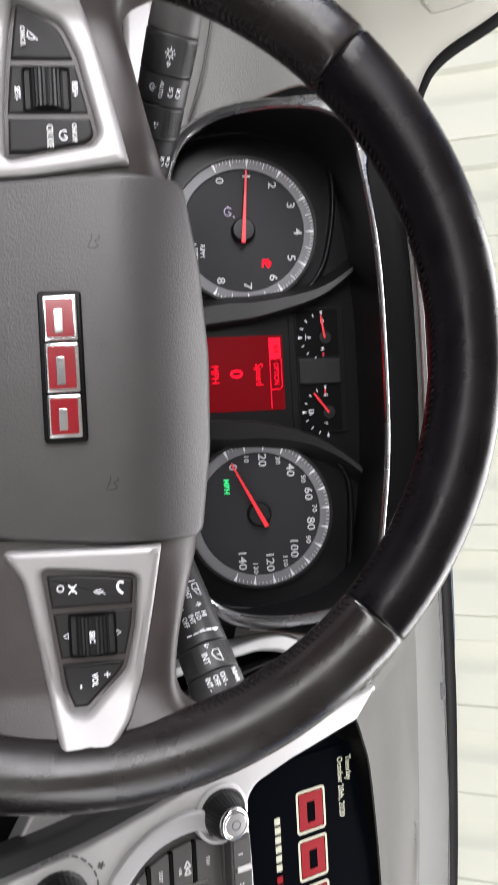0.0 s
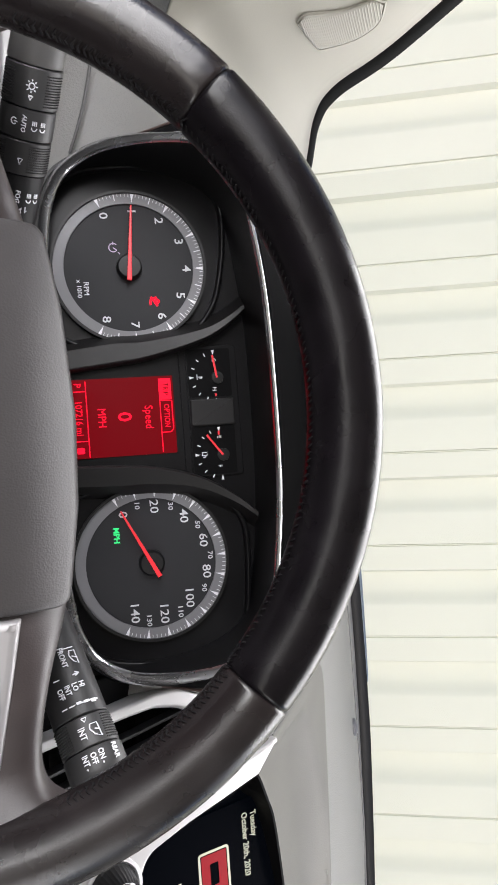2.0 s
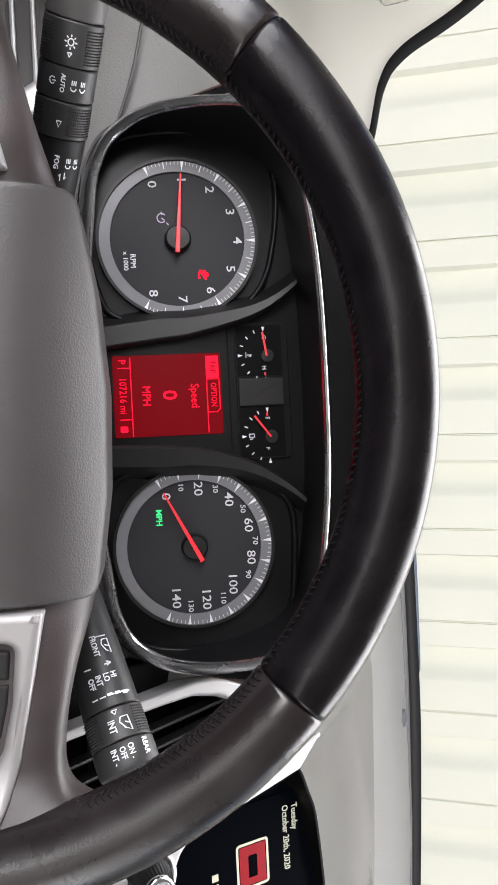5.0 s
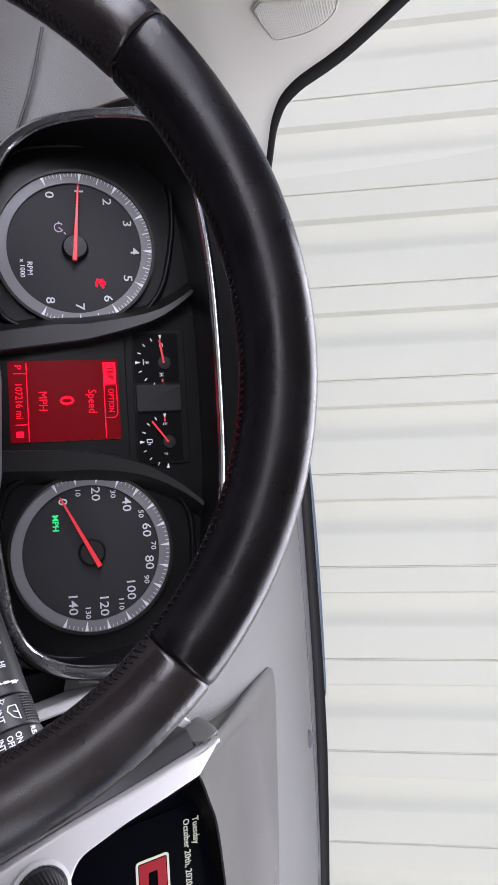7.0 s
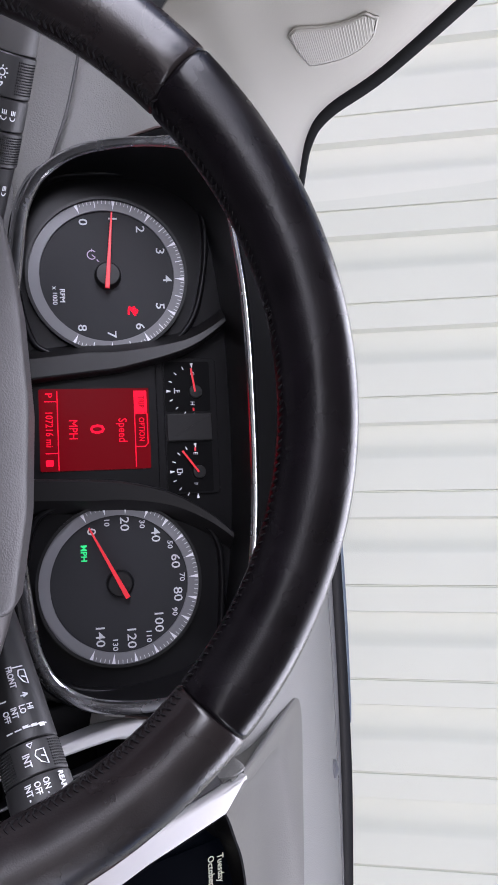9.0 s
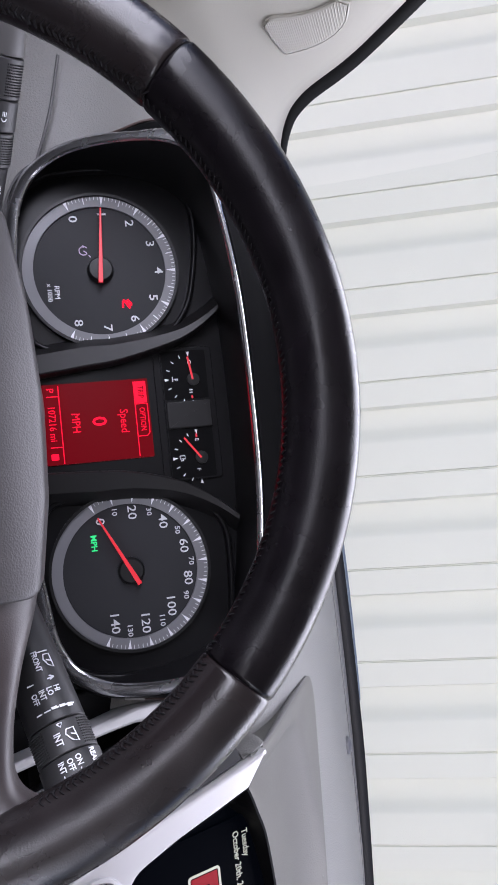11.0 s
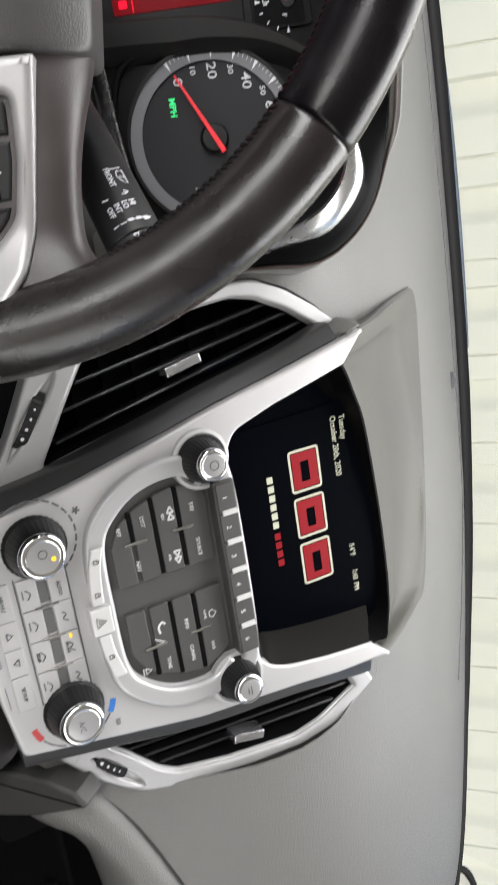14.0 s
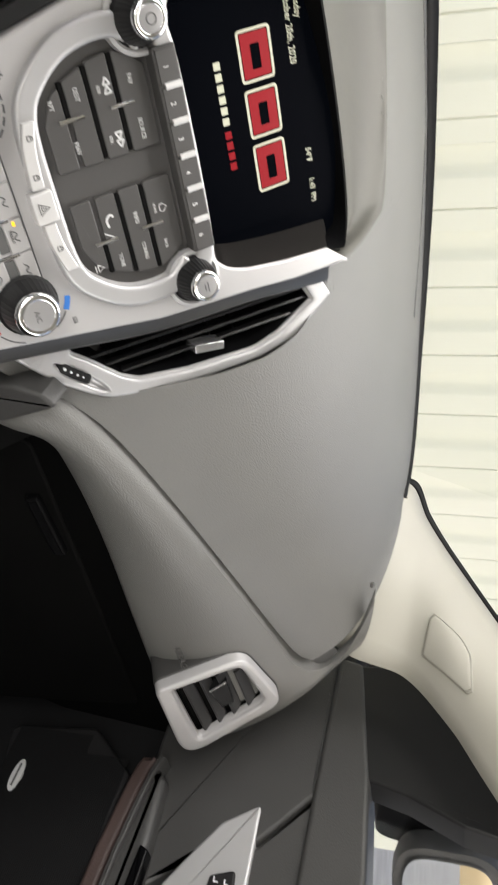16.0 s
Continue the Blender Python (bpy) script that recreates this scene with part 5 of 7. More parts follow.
ws = strokes([[(0.0620, 0.0030), (0.0640, 0.0022), (0.0670, 0.0040), (0.0685, 0.0068), (0.0620, 0.0062), (0.0620, 0.0030)], [(0.0645, 0.0045), (0.0655, 0.0068)], [(0.0585, 0.0000), (0.0603, 0.0012), (0.0585, 0.0024), (0.0585, 0.0000)], [(0.0262, 0.0055), (0.0285, 0.0048), (0.0315, 0.0062), (0.0330, 0.0085), (0.0262, 0.0082), (0.0262, 0.0055)], [(0.0290, 0.006), (0.0300, 0.0085)], [(0.0245, 0.0030), (0.0245, 0.0080)]], 0.0005, 0.0, 0.0002)
for bm_s in (wb, ws):
    for v in bm_s.verts:
        r = 0.0136 if v.co.x > 0.056 else 0.0132
        a = v.co.y / r
        v.co = Vector((v.co.x, (r + v.co.z) * math.sin(a), (r + v.co.z) * 0.82 * math.cos(a) + 0.0003))
tagged(part("setting_scale", wb, M_MARK, wiper, "white printed setting scale"), kind="stuff")
tagged(part("wiper_symbol", ws, M_MARK, wiper), kind="stuff")

light = thing("light_stalk", stalk_frame((-0.164, 0.447, 1.1095), (-0.095, 0.484, 1.072), (0.01, 0.15, 1.24)) @ Matrix.Diagonal((1, 0.83, 0.83, 1)), "black headlamp stalk with white printed lamp symbols", "control stalk", "stalks on the column")
part("tip", turned([(-0.004, 0.006), (-0.003, 0.012), (0.0, 0.0142), (0.0135, 0.0150), (0.0140, 0.0146)]), M_BUTTON, light, "smooth grey end cap")
part("ring", turned([(0.0145, 0.0146), (0.015, 0.0152), (0.0315, 0.0152), (0.032, 0.0146)]), M_STALK, light, "knurled turning ring")
part("collar", turned([(0.0325, 0.0146), (0.033, 0.0150), (0.0455, 0.0150), (0.046, 0.0144)]), M_STALK, light)
part("ring", turned([(0.0465, 0.0142), (0.047, 0.0148), (0.0615, 0.0148), (0.062, 0.0142)]), M_STALK, light, "knurled turning ring")
part("arm", turned([(0.0625, 0.0138), (0.08, 0.0130), (0.13, 0.0105)]), M_BTN_DARK, light)
knurl(0.0165, 0.0305, 0.0152, 28, 78, "knurling", light)
knurl(0.0165, 0.0305, 0.0152, -78, -36, "knurling", light)
knurl(0.0480, 0.0605, 0.0148, 12, 78, "knurling", light)
knurl(0.0480, 0.0605, 0.0148, -78, -40, "knurling", light)
for text, size, x, y in (("AUTO", 0.0030, 0.0388, -0.0015), ("FOG", 0.0034, 0.0720, 0.0005)):
    o = words("stalk_mark", text, size, x, y, 0, M_MARK, light, squeeze=0.85, bend=0.0150, bold=0.00006)
    for v in o.data.vertices:
        v.co.z *= 0.82
        v.co.z += 0.0003
ls = bmesh.new()
strokes([circle(0.0220, 0.0, 0.0018, 12) + [(0.0238, 0)]] + [[(0.0220 + 0.0026 * math.cos(a), 0.0026 * math.sin(a)), (0.0220 + 0.0038 * math.cos(a), 0.0038 * math.sin(a))] for a in (k * math.pi / 4 for k in range(8))], 0.0007, 0, 0.0002, ls)
strokes([[(0.0275, -0.0012), (0.0298, 0.0), (0.0275, 0.0014)], [(0.0275, -0.0012), (0.0275, 0.0014)]], 0.0008, 0, 0.0002, ls)
strokes([circle(0.0385, -0.0085, 0.0019, 12, -230, 50), [(0.0385, -0.0085), (0.0385, -0.0060)]], 0.0006, 0, 0.0002, ls)
for cy in (0.0052, 0.0112):
    strokes([circle(0.0400, cy, 0.0018, 8, -90, 90)] + [[(0.0362, cy + 0.0012 * k), (0.0388, cy + 0.0012 * k)] for k in (-1, 0, 1)], 0.0006, 0, 0.0002, ls)
    strokes([circle(0.0720, cy + 0.004, 0.0018, 8, -90, 90)] + [[(0.0680, cy + 0.004 + 0.0012 * k), (0.0708, cy + 0.004 + 0.0012 * k)] for k in (-1, 0, 1)], 0.0006, 0, 0.0002, ls)
strokes([[(0.0765, 0.0075), (0.0805, 0.0075), (0.0790, 0.0088)], [(0.0815, 0.0045), (0.0775, 0.0045), (0.0790, 0.0032)], [(0.086, 0.006), (0.089, 0.0075), (0.092, 0.006), (0.089, 0.0045), (0.086, 0.006)]], 0.0006, 0, 0.0002, ls)
strokes([[(0.0540, -0.0025), (0.0575, -0.0010), (0.0540, 0.0005), (0.0540, -0.0025)]], 0.0006, 0, 0.0002, ls)
for bm_f in (ls,):
    for v in bm_f.verts:
        cx0 = 0.0235 if v.co.x < 0.031 else (0.0390 if v.co.x < 0.046 else (0.0555 if v.co.x < 0.06 else 0.0760))
        v.co.x = cx0 + (v.co.x - cx0) * 0.75
        v.co.y = v.co.y * 0.80
for v in ls.verts:
    a = v.co.y / 0.0152
    r = 0.0154 if v.co.x < 0.062 else 0.0145
    v.co = Vector((v.co.x, (r + v.co.z) * math.sin(a), (r + v.co.z) * 0.82 * math.cos(a)))
tagged(part("lamp_symbol", ls, M_MARK, light, "white printed lamp symbols"), kind="stuff")

# ---- centre stack ----
CO = tilted(0.346, 0.56, 1.076, 46)
stack = thing("center_stack", CO, "silver centre stack with radio buttons, knobs and a navigation screen", "control panel")
CX = -0.0035
left_edge = [(-0.0715, -0.148), (-0.0785, -0.092), (-0.0915, -0.036), (-0.1030, 0.010), (-0.1118, 0.050), (-0.1215, 0.090), (-0.1285, 0.1165)]
right_edge = [(0.1030, 0.1110), (0.1000, 0.065), (0.0955, 0.0327), (0.0885, -0.0359), (0.0765, -0.092), (0.0655, -0.143)]
bottom = [(0.030, -0.1475), (-0.004, -0.1488), (-0.040, -0.1490)]
arm_r = [(0.0882, 0.0936), (0.0845, 0.060), (0.0790, 0.030), (0.0735, 0.0165), (0.066, 0.0100)]
arm_l = [(-0.0717, 0.0090), (-0.0850, 0.0150), (-0.0947, 0.0447), (-0.1015, 0.072), (-0.1085, 0.0985)]
outline = rounded([(*left_edge[0], 0.006)] + [(*p, 0.02) for p in left_edge[1:-1]] + [(*left_edge[-1], 0.001)] + [(*arm_l[-1], 0.0012)] + [(*p, 0.02) for p in reversed(arm_l[1:-1])] + [(*arm_l[0], 0.006), (*arm_r[-1], 0.006)] + [(*p, 0.02) for p in reversed(arm_r[1:-1])] + [(*arm_r[0], 0.0012)] + [(*right_edge[0], 0.001)] + [(*p, 0.02) for p in right_edge[1:-1]] + [(*right_edge[-1], 0.006)] + [(*p, 0.02) for p in bottom], 0.005, 4)
PADR = [(0.0495, -0.0040, 0.003), (0.0520, -0.0130, 0.004), (0.0612, -0.0260, 0.01), (0.0590, -0.0480, 0.012), (0.0480, -0.0650, 0.01), (0.0330, -0.0735, 0.006), (-0.0045, -0.0748, 0.02)]
pad = smooth_path([p[:2] for p in PADR] + [(2 * CX - p[0], p[1]) for p in reversed(PADR[:-1])], 6, closed=True)
fp = part("face_plate", slab(outline, -0.022, 0.0, 0.0020, holes=[shrink(pad, -0.0004)], steps=4), M_FACE, stack, "satin silver face plate")
# raised silver horseshoe round the button field
UI = pad
part("surround", slab(shrink(UI, -0.0135), -0.002, 0.0042, 0.0030, holes=[shrink(UI, -0.0010)], steps=5), M_SILVER, stack, "raised silver rim round the buttons")
part("button_field", slab(shrink(pad, -0.0006), -0.014, -0.0030), M_BUTTON, stack, "dark grey button field")


def key(pts, name, material, z0=-0.003, z1=-0.0005, bev=0.0008, r=0.0012, label=""):
    return part(name, slab(rounded(pts, r, 3), z0, z1, bev), material, stack, label)


# two key fans, mirror images in outline
for sgn in (1, -1):
    X = lambda x: CX + sgn * x
    fan = [[(0.0085, -0.0708), (0.0335, -0.0708), (0.0465, -0.0640), (0.0505, -0.0585), (0.0085, -0.0585)],
           [(0.0085, -0.0560), (0.0520, -0.0560), (0.0570, -0.0440), (0.0085, -0.0440)],
           [(0.0085, -0.0415), (0.0580, -0.0415), (0.0600, -0.0290), (0.0085, -0.0290)],
           [(0.0085, -0.0262), (0.0602, -0.0262), (0.0560, -0.0170), (0.0500, -0.0090), (0.0085, -0.0090)]]
    for f in fan:
        pts = [(X(x), y) for x, y in (f if sgn > 0 else reversed(f))]
        key(pts, "radio_key", M_BUTTON, r=0.0015, label="dark grey radio key")
    for y, x0, x1 in ((-0.0572, 0.034, 0.052), (-0.0428, 0.010, 0.0565), (-0.0276, 0.010, 0.059)):
        key([(X(x0), y - 0.0012), (X(x1), y - 0.0012), (X(x1), y + 0.0012), (X(x0), y + 0.0012)] if sgn > 0 else [(X(x1), y - 0.0012), (X(x0), y - 0.0012), (X(x0), y + 0.0012), (X(x1), y + 0.0012)], "slot", M_DEEP, -0.003, -0.0003, 0, 0.0004)
    for y in (-0.0560, -0.0265):
        part("key_bar", tube([(X(0.0335), y - 0.0070, -0.0002), (X(0.0335), y + 0.0070, -0.0002)], 0.0011, 10), M_CHROME, stack, "slim bright key divider")
for text, x, y, s in (("RPT", -0.046, -0.0648, 0.0038), ("DEST", -0.0480, -0.0500, 0.0038), ("FAV", -0.0480, -0.0190, 0.0040), ("SOURCE", -0.0225, -0.0185, 0.0038), ("NAV", -0.0225, -0.0570, 0.0042), ("SEEK", -0.0470, -0.0375, 0.0026), ("SEEK", -0.0215, -0.0375, 0.0026), ("INFO", 0.0230, -0.0350, 0.0038), ("TONE", 0.0435, -0.0500, 0.0038), ("CONFIG", 0.0430, -0.0345, 0.0036), ("BACK", 0.0435, -0.0205, 0.0028), ("HOME", 0.0215, -0.0225, 0.0026)):
    words("key_mark", text, s, x, y, -0.0003, M_MARKDIM, stack, squeeze=0.85)
ks = bmesh.new()
for bx2, d in ((-0.0470, 1), (-0.0215, -1)):
    for k in (0, 1):
        x0 = bx2 + d * (0.0028 - 0.0042 * k)
        strokes([[(x0 - d * 0.0036, -0.0325), (x0, -0.0305)], [(x0 - d * 0.0036, -0.0325), (x0, -0.0345)], [(x0, -0.0305), (x0, -0.0345)]], 0.0010, -0.0005, -0.0002, ks)
strokes([smooth_path([(0.0180, -0.0480), (0.0165, -0.0500), (0.0190, -0.0525), (0.0230, -0.0520)], 4)], 0.0013, -0.0005, -0.0002, ks)
strokes([[(0.0255, -0.0560), (0.0300, -0.0490)], [(0.0415, -0.0665), (0.0455, -0.0665)], [(0.0415, -0.0650), (0.0435, -0.0615), (0.0455, -0.0650), (0.0415, -0.0650)], [(0.020, -0.0175), (0.0225, -0.0150), (0.025, -0.0175), (0.024, -0.0195), (0.021, -0.0195), (0.020, -0.0175)]], 0.0006, -0.0005, -0.0002, ks)
tagged(part("key_symbol", ks, M_MARKDIM, stack, "grey printed key symbols"), kind="stuff")
# lock and hazard keys in the rim
for x0, x1, name, up in ((-0.0435, -0.0105, "lock_key", 0.0), (-0.0095, 0.0070, "hazard_key", 0.0012), (0.0080, 0.0360, "lock_key", 0.0)):
    c = smooth_path([(-0.0435, -0.0800), (-0.030, -0.0838), (-0.0105, -0.0855), (0.005, -0.0857), (0.020, -0.0848), (0.0360, -0.0808)], 6)
    xs = np.linspace(x0, x1, 7)
    yy = np.interp(xs, [p[0] for p in c], [p[1] for p in c])
    hw = 0.0036 if name == "lock_key" else 0.0062
    pts = [(x, y - hw) for x, y in zip(xs, yy)] + [(x, y + hw) for x, y in reversed(list(zip(xs, yy)))]
    part(name, slab(rounded(pts, 0.0012, 2), 0.0, 0.0066 + up, 0.0010), M_BTN_SILVER, stack, "silver push key in the rim")
part("hazard_symbol", strokes([[(-0.0042, -0.0888), (0.0018, -0.0888), (-0.0012, -0.0832), (-0.0042, -0.0888)], [(-0.0024, -0.0876), (0.0000, -0.0876), (-0.0012, -0.0852), (-0.0024, -0.0876)]], 0.0005, 0.0076, 0.0081), M_MARKDARK, stack)
tagged(part("lock_symbol", strokes([[(x - 0.0012, y - 0.0012), (x + 0.0012, y - 0.0012), (x + 0.0012, y + 0.0006), (x - 0.0012, y + 0.0006), (x - 0.0012, y - 0.0012)] for x, y in ((-0.036, -0.0822), (-0.017, -0.085), (0.022, -0.0846))] + [circle(x, y + 0.0008, 0.0009, 6, 0, 180) for x, y in ((-0.036, -0.0822), (-0.017, -0.085), (0.022, -0.0846))], 0.0005, 0.0064, 0.0069), M_MARKDARK, stack), kind="stuff")
# preset strip
part("preset_strip", slab(rounded([(-0.0600, -0.0062), (0.0535, -0.0062), (0.0535, 0.0080), (-0.0600, 0.0080)], 0.0015), -0.006, 0.0062, 0.0012), M_BUTTON, stack, "dark grey strip of preset keys")
for k in range(6):
    x0 = -0.0590 + 0.01865 * k
    key([(x0 + 0.0004, -0.0050), (x0 + 0.0182, -0.0050), (x0 + 0.0182, 0.0070), (x0 + 0.0004, 0.0070)], "preset_key", M_BUTTON, 0.0058, 0.0072, 0.0006)
    words("key_mark", str(k + 1), 0.0048, x0 + 0.0092, -0.0005, 0.0074, M_MARKDIM, stack)
    if k:
        part("key_bar", tube([(x0, -0.0030, 0.0070), (x0, 0.0064, 0.0074)], 0.0018, 10, flat=0.8), M_BTN_SILVER, stack, "slim bright key divider")


def knob(x, y, r, h, name, label, crown):
    """A ribbed dial; crown: the share of its breadth that the bright top takes."""
    top_r, c = r * crown * 0.68, r * crown
    ob = part(name, lathe([(r * 1.12, -0.001), (r * 1.12, 0.0015), (r * 1.03, 0.003), (r, 0.005), (r * 0.5 + c * 0.5, h * 0.62), (c * 1.02, h * 0.82), (c * 0.98, h * 0.87)], 64, cx=x, cy=y, ribs=0.0003), M_BLACK, stack, label, angle=20)
    part("chrome_rim", lathe([(c * 0.95, h * 0.80), (c * 0.99, h * 0.84), (c, h * 0.89), (c * 0.97, h * 0.94), (c * 0.89, h * 0.985), (c * 0.81, h * 1.003), (top_r * 1.08, h * 1.003), (top_r * 1.02, h * 0.99), (top_r, h * 0.965)], 48, cx=x, cy=y), M_CHROME, ob, "bright metal rim")
    part("cap", lathe([(top_r, h * 0.97), (top_r * 0.98, h * 1.0), (top_r * 0.6, h * 1.015), (0.0001, h * 1.02)], 48, cx=x, cy=y), M_CAP, ob, "silver knob cap")
    return ob


k1 = knob(-0.0748, -0.0085, 0.0132, 0.0195, "volume_knob", "ribbed black knob with chrome rim", 0.74)
k2 = knob(0.0705, -0.0090, 0.0132, 0.0195, "tuning_knob", "ribbed black knob with chrome rim", 0.74)
for kx in (-0.0748, 0.0705):
    part("knob_collar", lathe([(0.0185, -0.002), (0.0180, 0.0022), (0.0160, 0.0026), (0.0150, 0.0010)], 48, cx=kx, cy=-0.0088), M_SILVER, stack, "silver collar")
k3 = knob(-0.0532, -0.1110, 0.0158, 0.0205, "fan_knob", "black fan knob with chrome rim and lit dot", 0.80)
k4 = knob(0.0478, -0.1105, 0.0158, 0.0205, "temperature_knob", "black temperature knob with chrome rim", 0.80)
part("power_ring", ring(-0.0552, -0.1110, 0.0020, 0.0025, 0.0207, 0.0211, 20), M_MARKDARK, k3)
part("lit_dot", slab(rounded([(-0.0525, -0.1070), (-0.0503, -0.1070), (-0.0503, -0.1048), (-0.0525, -0.1048)], 0.0006), 0.0207, 0.0212), M_AMBER, k3, "amber lit dot")
words("knob_mark", "A/C", 0.0042, 0.0478, -0.1115, 0.0209, M_MARKDARK, k4)
part("volume_ring", ring(-0.0748, -0.0085, 0.0024, 0.0029, 0.0198, 0.0201, 20), M_MARKDARK, k1)
part("tune_mark", strokes([[(0.0675, -0.0085), (0.0735, -0.0085)], [(0.0685, -0.0105), (0.0725, -0.0105)]], 0.0006, 0.0198, 0.0201), M_MARKDARK, k2)
# scales round the lower knobs
arc = bmesh.new()
for k in range(14):
    a0 = 215 - 14.5 * k
    strokes([circle(-0.0556, -0.1110, 0.0232, 4, a0, a0 - 10)], 0.0010, 0.0, 0.0003, arc)
tagged(part("fan_scale", arc, M_MARKDARK, stack, "dashed dark scale"), kind="stuff")
part("fan_symbol", strokes([[(-0.0665 + 0.0022 * math.cos(a), -0.0855 + 0.0022 * math.sin(a)), (-0.0665, -0.0855)] for a in (k * math.pi / 2.5 for k in range(5))], 0.0012, 0.0, 0.0003), M_MARKDARK, stack)
part("cold_mark", strokes([circle(0.0462, -0.1110, 0.0238, 5, 78, 58)], 0.0034, 0.0, 0.0003), M_BLUE, stack, "blue cold mark")
part("hot_mark", strokes([circle(0.0462, -0.1110, 0.0238, 5, -78, -58)], 0.0034, 0.0, 0.0003), M_REDPRINT, stack, "red hot mark")
part("heat_arc", strokes([circle(0.0462, -0.1110, 0.0238, 8, -56, -20), circle(0.0462, -0.1110, 0.0238, 8, 56, 30)], 0.0008, 0.0, 0.0003), M_MARKDARK, stack)
part("heat_symbol", strokes([[(0.0650, -0.0885), (0.0690, -0.0885)], [(0.0655, -0.0885), (0.0655, -0.0862)], [(0.067, -0.0885), (0.067, -0.0862)], [(0.0685, -0.0885), (0.0685, -0.0862)]], 0.0006, 0.0, 0.0003), M_MARKDARK, stack)
# climate keys: two rows with dark slots, and a lower row
for row, (ya, yb) in enumerate(((-0.1090, -0.0985), (-0.1255, -0.1150))):
    for k in range(4):
        x0 = -0.0375 + 0.0188 * k
        key([(x0 + 0.0003, ya), (x0 + 0.0185, ya), (x0 + 0.0185, yb), (x0 + 0.0003, yb)], "climate_key", M_FACE, -0.001, 0.0012, 0.0006, 0.0008, "silver climate key")
        if row == 0:
            key([(x0 + 0.0022, -0.1146), (x0 + 0.0166, -0.1146), (x0 + 0.0166, -0.1094), (x0 + 0.0022, -0.1094)], "slot", M_MARKDARK, -0.001, 0.0006, 0, 0.0005)
for k in (1, 2, 3):
    part("key_bar", tube([(-0.0375 + 0.0188 * k, -0.1185, 0.0012), (-0.0375 + 0.0188 * k, -0.1055, 0.0012)], 0.0010, 10), M_CHROME, stack, "slim bright key divider")
part("key_outline", strokes([[(-0.0385, -0.1262), (0.0385, -0.1262)], [(-0.0385, -0.0978), (0.0385, -0.0978)]], 0.0007, 0.0, 0.0006), M_MARKDARK, stack)
for k, wdt in enumerate((0.0215, 0.0165, 0.0165, 0.0215)):
    x0 = -0.038 + sum((0.0215, 0.0165, 0.0165, 0.0215)[:k])
    key([(x0 + 0.0003, -0.1395), (x0 + wdt - 0.0003, -0.1395), (x0 + wdt - 0.0003, -0.1295), (x0 + 0.0003, -0.1295)], "menu_key", M_FACE, -0.001, 0.0010, 0.0005, 0.0008, "silver menu key")
words("key_mark", "SETUP", 0.0034, 0.0275, -0.1345, 0.0012, M_MARKDARK, stack)
words("key_mark", "REAR", 0.0026, 0.0094, -0.1225, 0.0014, M_MARKDARK, stack)
words("key_mark", "FRONT", 0.0024, 0.0094, -0.1062, 0.0014, M_MARKDARK, stack)
words("key_mark", "MENU", 0.0036, -0.0275, -0.1345, 0.0012, M_MARKDARK, stack)
words("key_mark", "AUTO", 0.0034, -0.0265, -0.1035, 0.0014, M_MARKDARK, stack)
cs = strokes([[(-0.0105, -0.1360), (-0.0065, -0.1360), (-0.0085, -0.1330), (-0.0105, -0.1360)], [(0.0060, -0.1330), (0.0100, -0.1330), (0.0080, -0.1360), (0.0060, -0.1330)]], 0.0009, 0.0010, 0.0013)
for k in range(4):
    x0 = -0.0282 + 0.0188 * k
    if k:
        strokes([smooth_path([(x0 - 0.003, -0.1050), (x0 - 0.001, -0.1030), (x0 + 0.001, -0.1050), (x0 + 0.003, -0.1025)], 3)], 0.0007, 0.0012, 0.0015, cs)
    strokes([smooth_path([(x0 - 0.003, -0.1215), (x0, -0.1190), (x0 + 0.003, -0.1210)], 3), [(x0 - 0.003, -0.1232), (x0 + 0.002, -0.1232)]], 0.0007, 0.0012, 0.0015, cs)
tagged(part("climate_symbol", cs, M_MARKDARK, stack, "dark printed climate symbols"), kind="stuff")
for line in ([(-0.036, -0.1430), (-0.024, -0.1435)], [(0.020, -0.1435), (0.034, -0.1430)]):
    part("rule", strokes([line], 0.0004, 0.0, 0.0003), M_MARKDARK, stack)
words("key_mark", "VEHICLE INFO", 0.0032, -0.001, -0.1432, 0.0002, M_MARKDARK, stack)
part("lit_lamp", slab(rounded([(0.0015, -0.1040), (0.0040, -0.1040), (0.0040, -0.1024), (0.0015, -0.1024)], 0.0004), 0.0010, 0.0016), M_AMBER, stack, "amber lit key lamp")

# screen, set back in its recess
mouth = smooth_path([(x + 0.0006 * (1 if x < 0 else -1), y + 0.0004) for x, y in arm_l[::-1] + [(-0.02, 0.0097), (0.02, 0.0099)] + arm_r[::-1]], 6)
inner_edge = smooth_path([(-0.1060, 0.124), (-0.098, 0.100), (-0.0885, 0.062), (-0.0805, 0.038), (-0.0745, 0.0285), (-0.02, 0.0275), (0.02, 0.0275), (0.070, 0.0285), (0.0770, 0.036), (0.0815, 0.056), (0.0855, 0.085), (0.0890, 0.124)], 6)
part("recess", loft([[(x, y, -0.0012) for x, y in mouth]] + [[(x0 + (x1 - x0) * t, y0 + (y1 - y0) * t, -0.0012 - 0.006 * min(1, t * 5) - 0.040 * t ** 1.3) for (x0, y0), (x1, y1) in zip(mouth, inner_edge)] for t in (0.05, 0.12, 0.25, 0.45, 0.7, 1.0)]), M_RECESS, stack, "charcoal walls of the screen recess", angle=50)
panel_top = smooth_path([(0.104, 0.130), (0.08, 0.136), (0.04, 0.141), (-0.005, 0.142), (-0.05, 0.139), (-0.09, 0.131), (-0.120, 0.122)], 6)
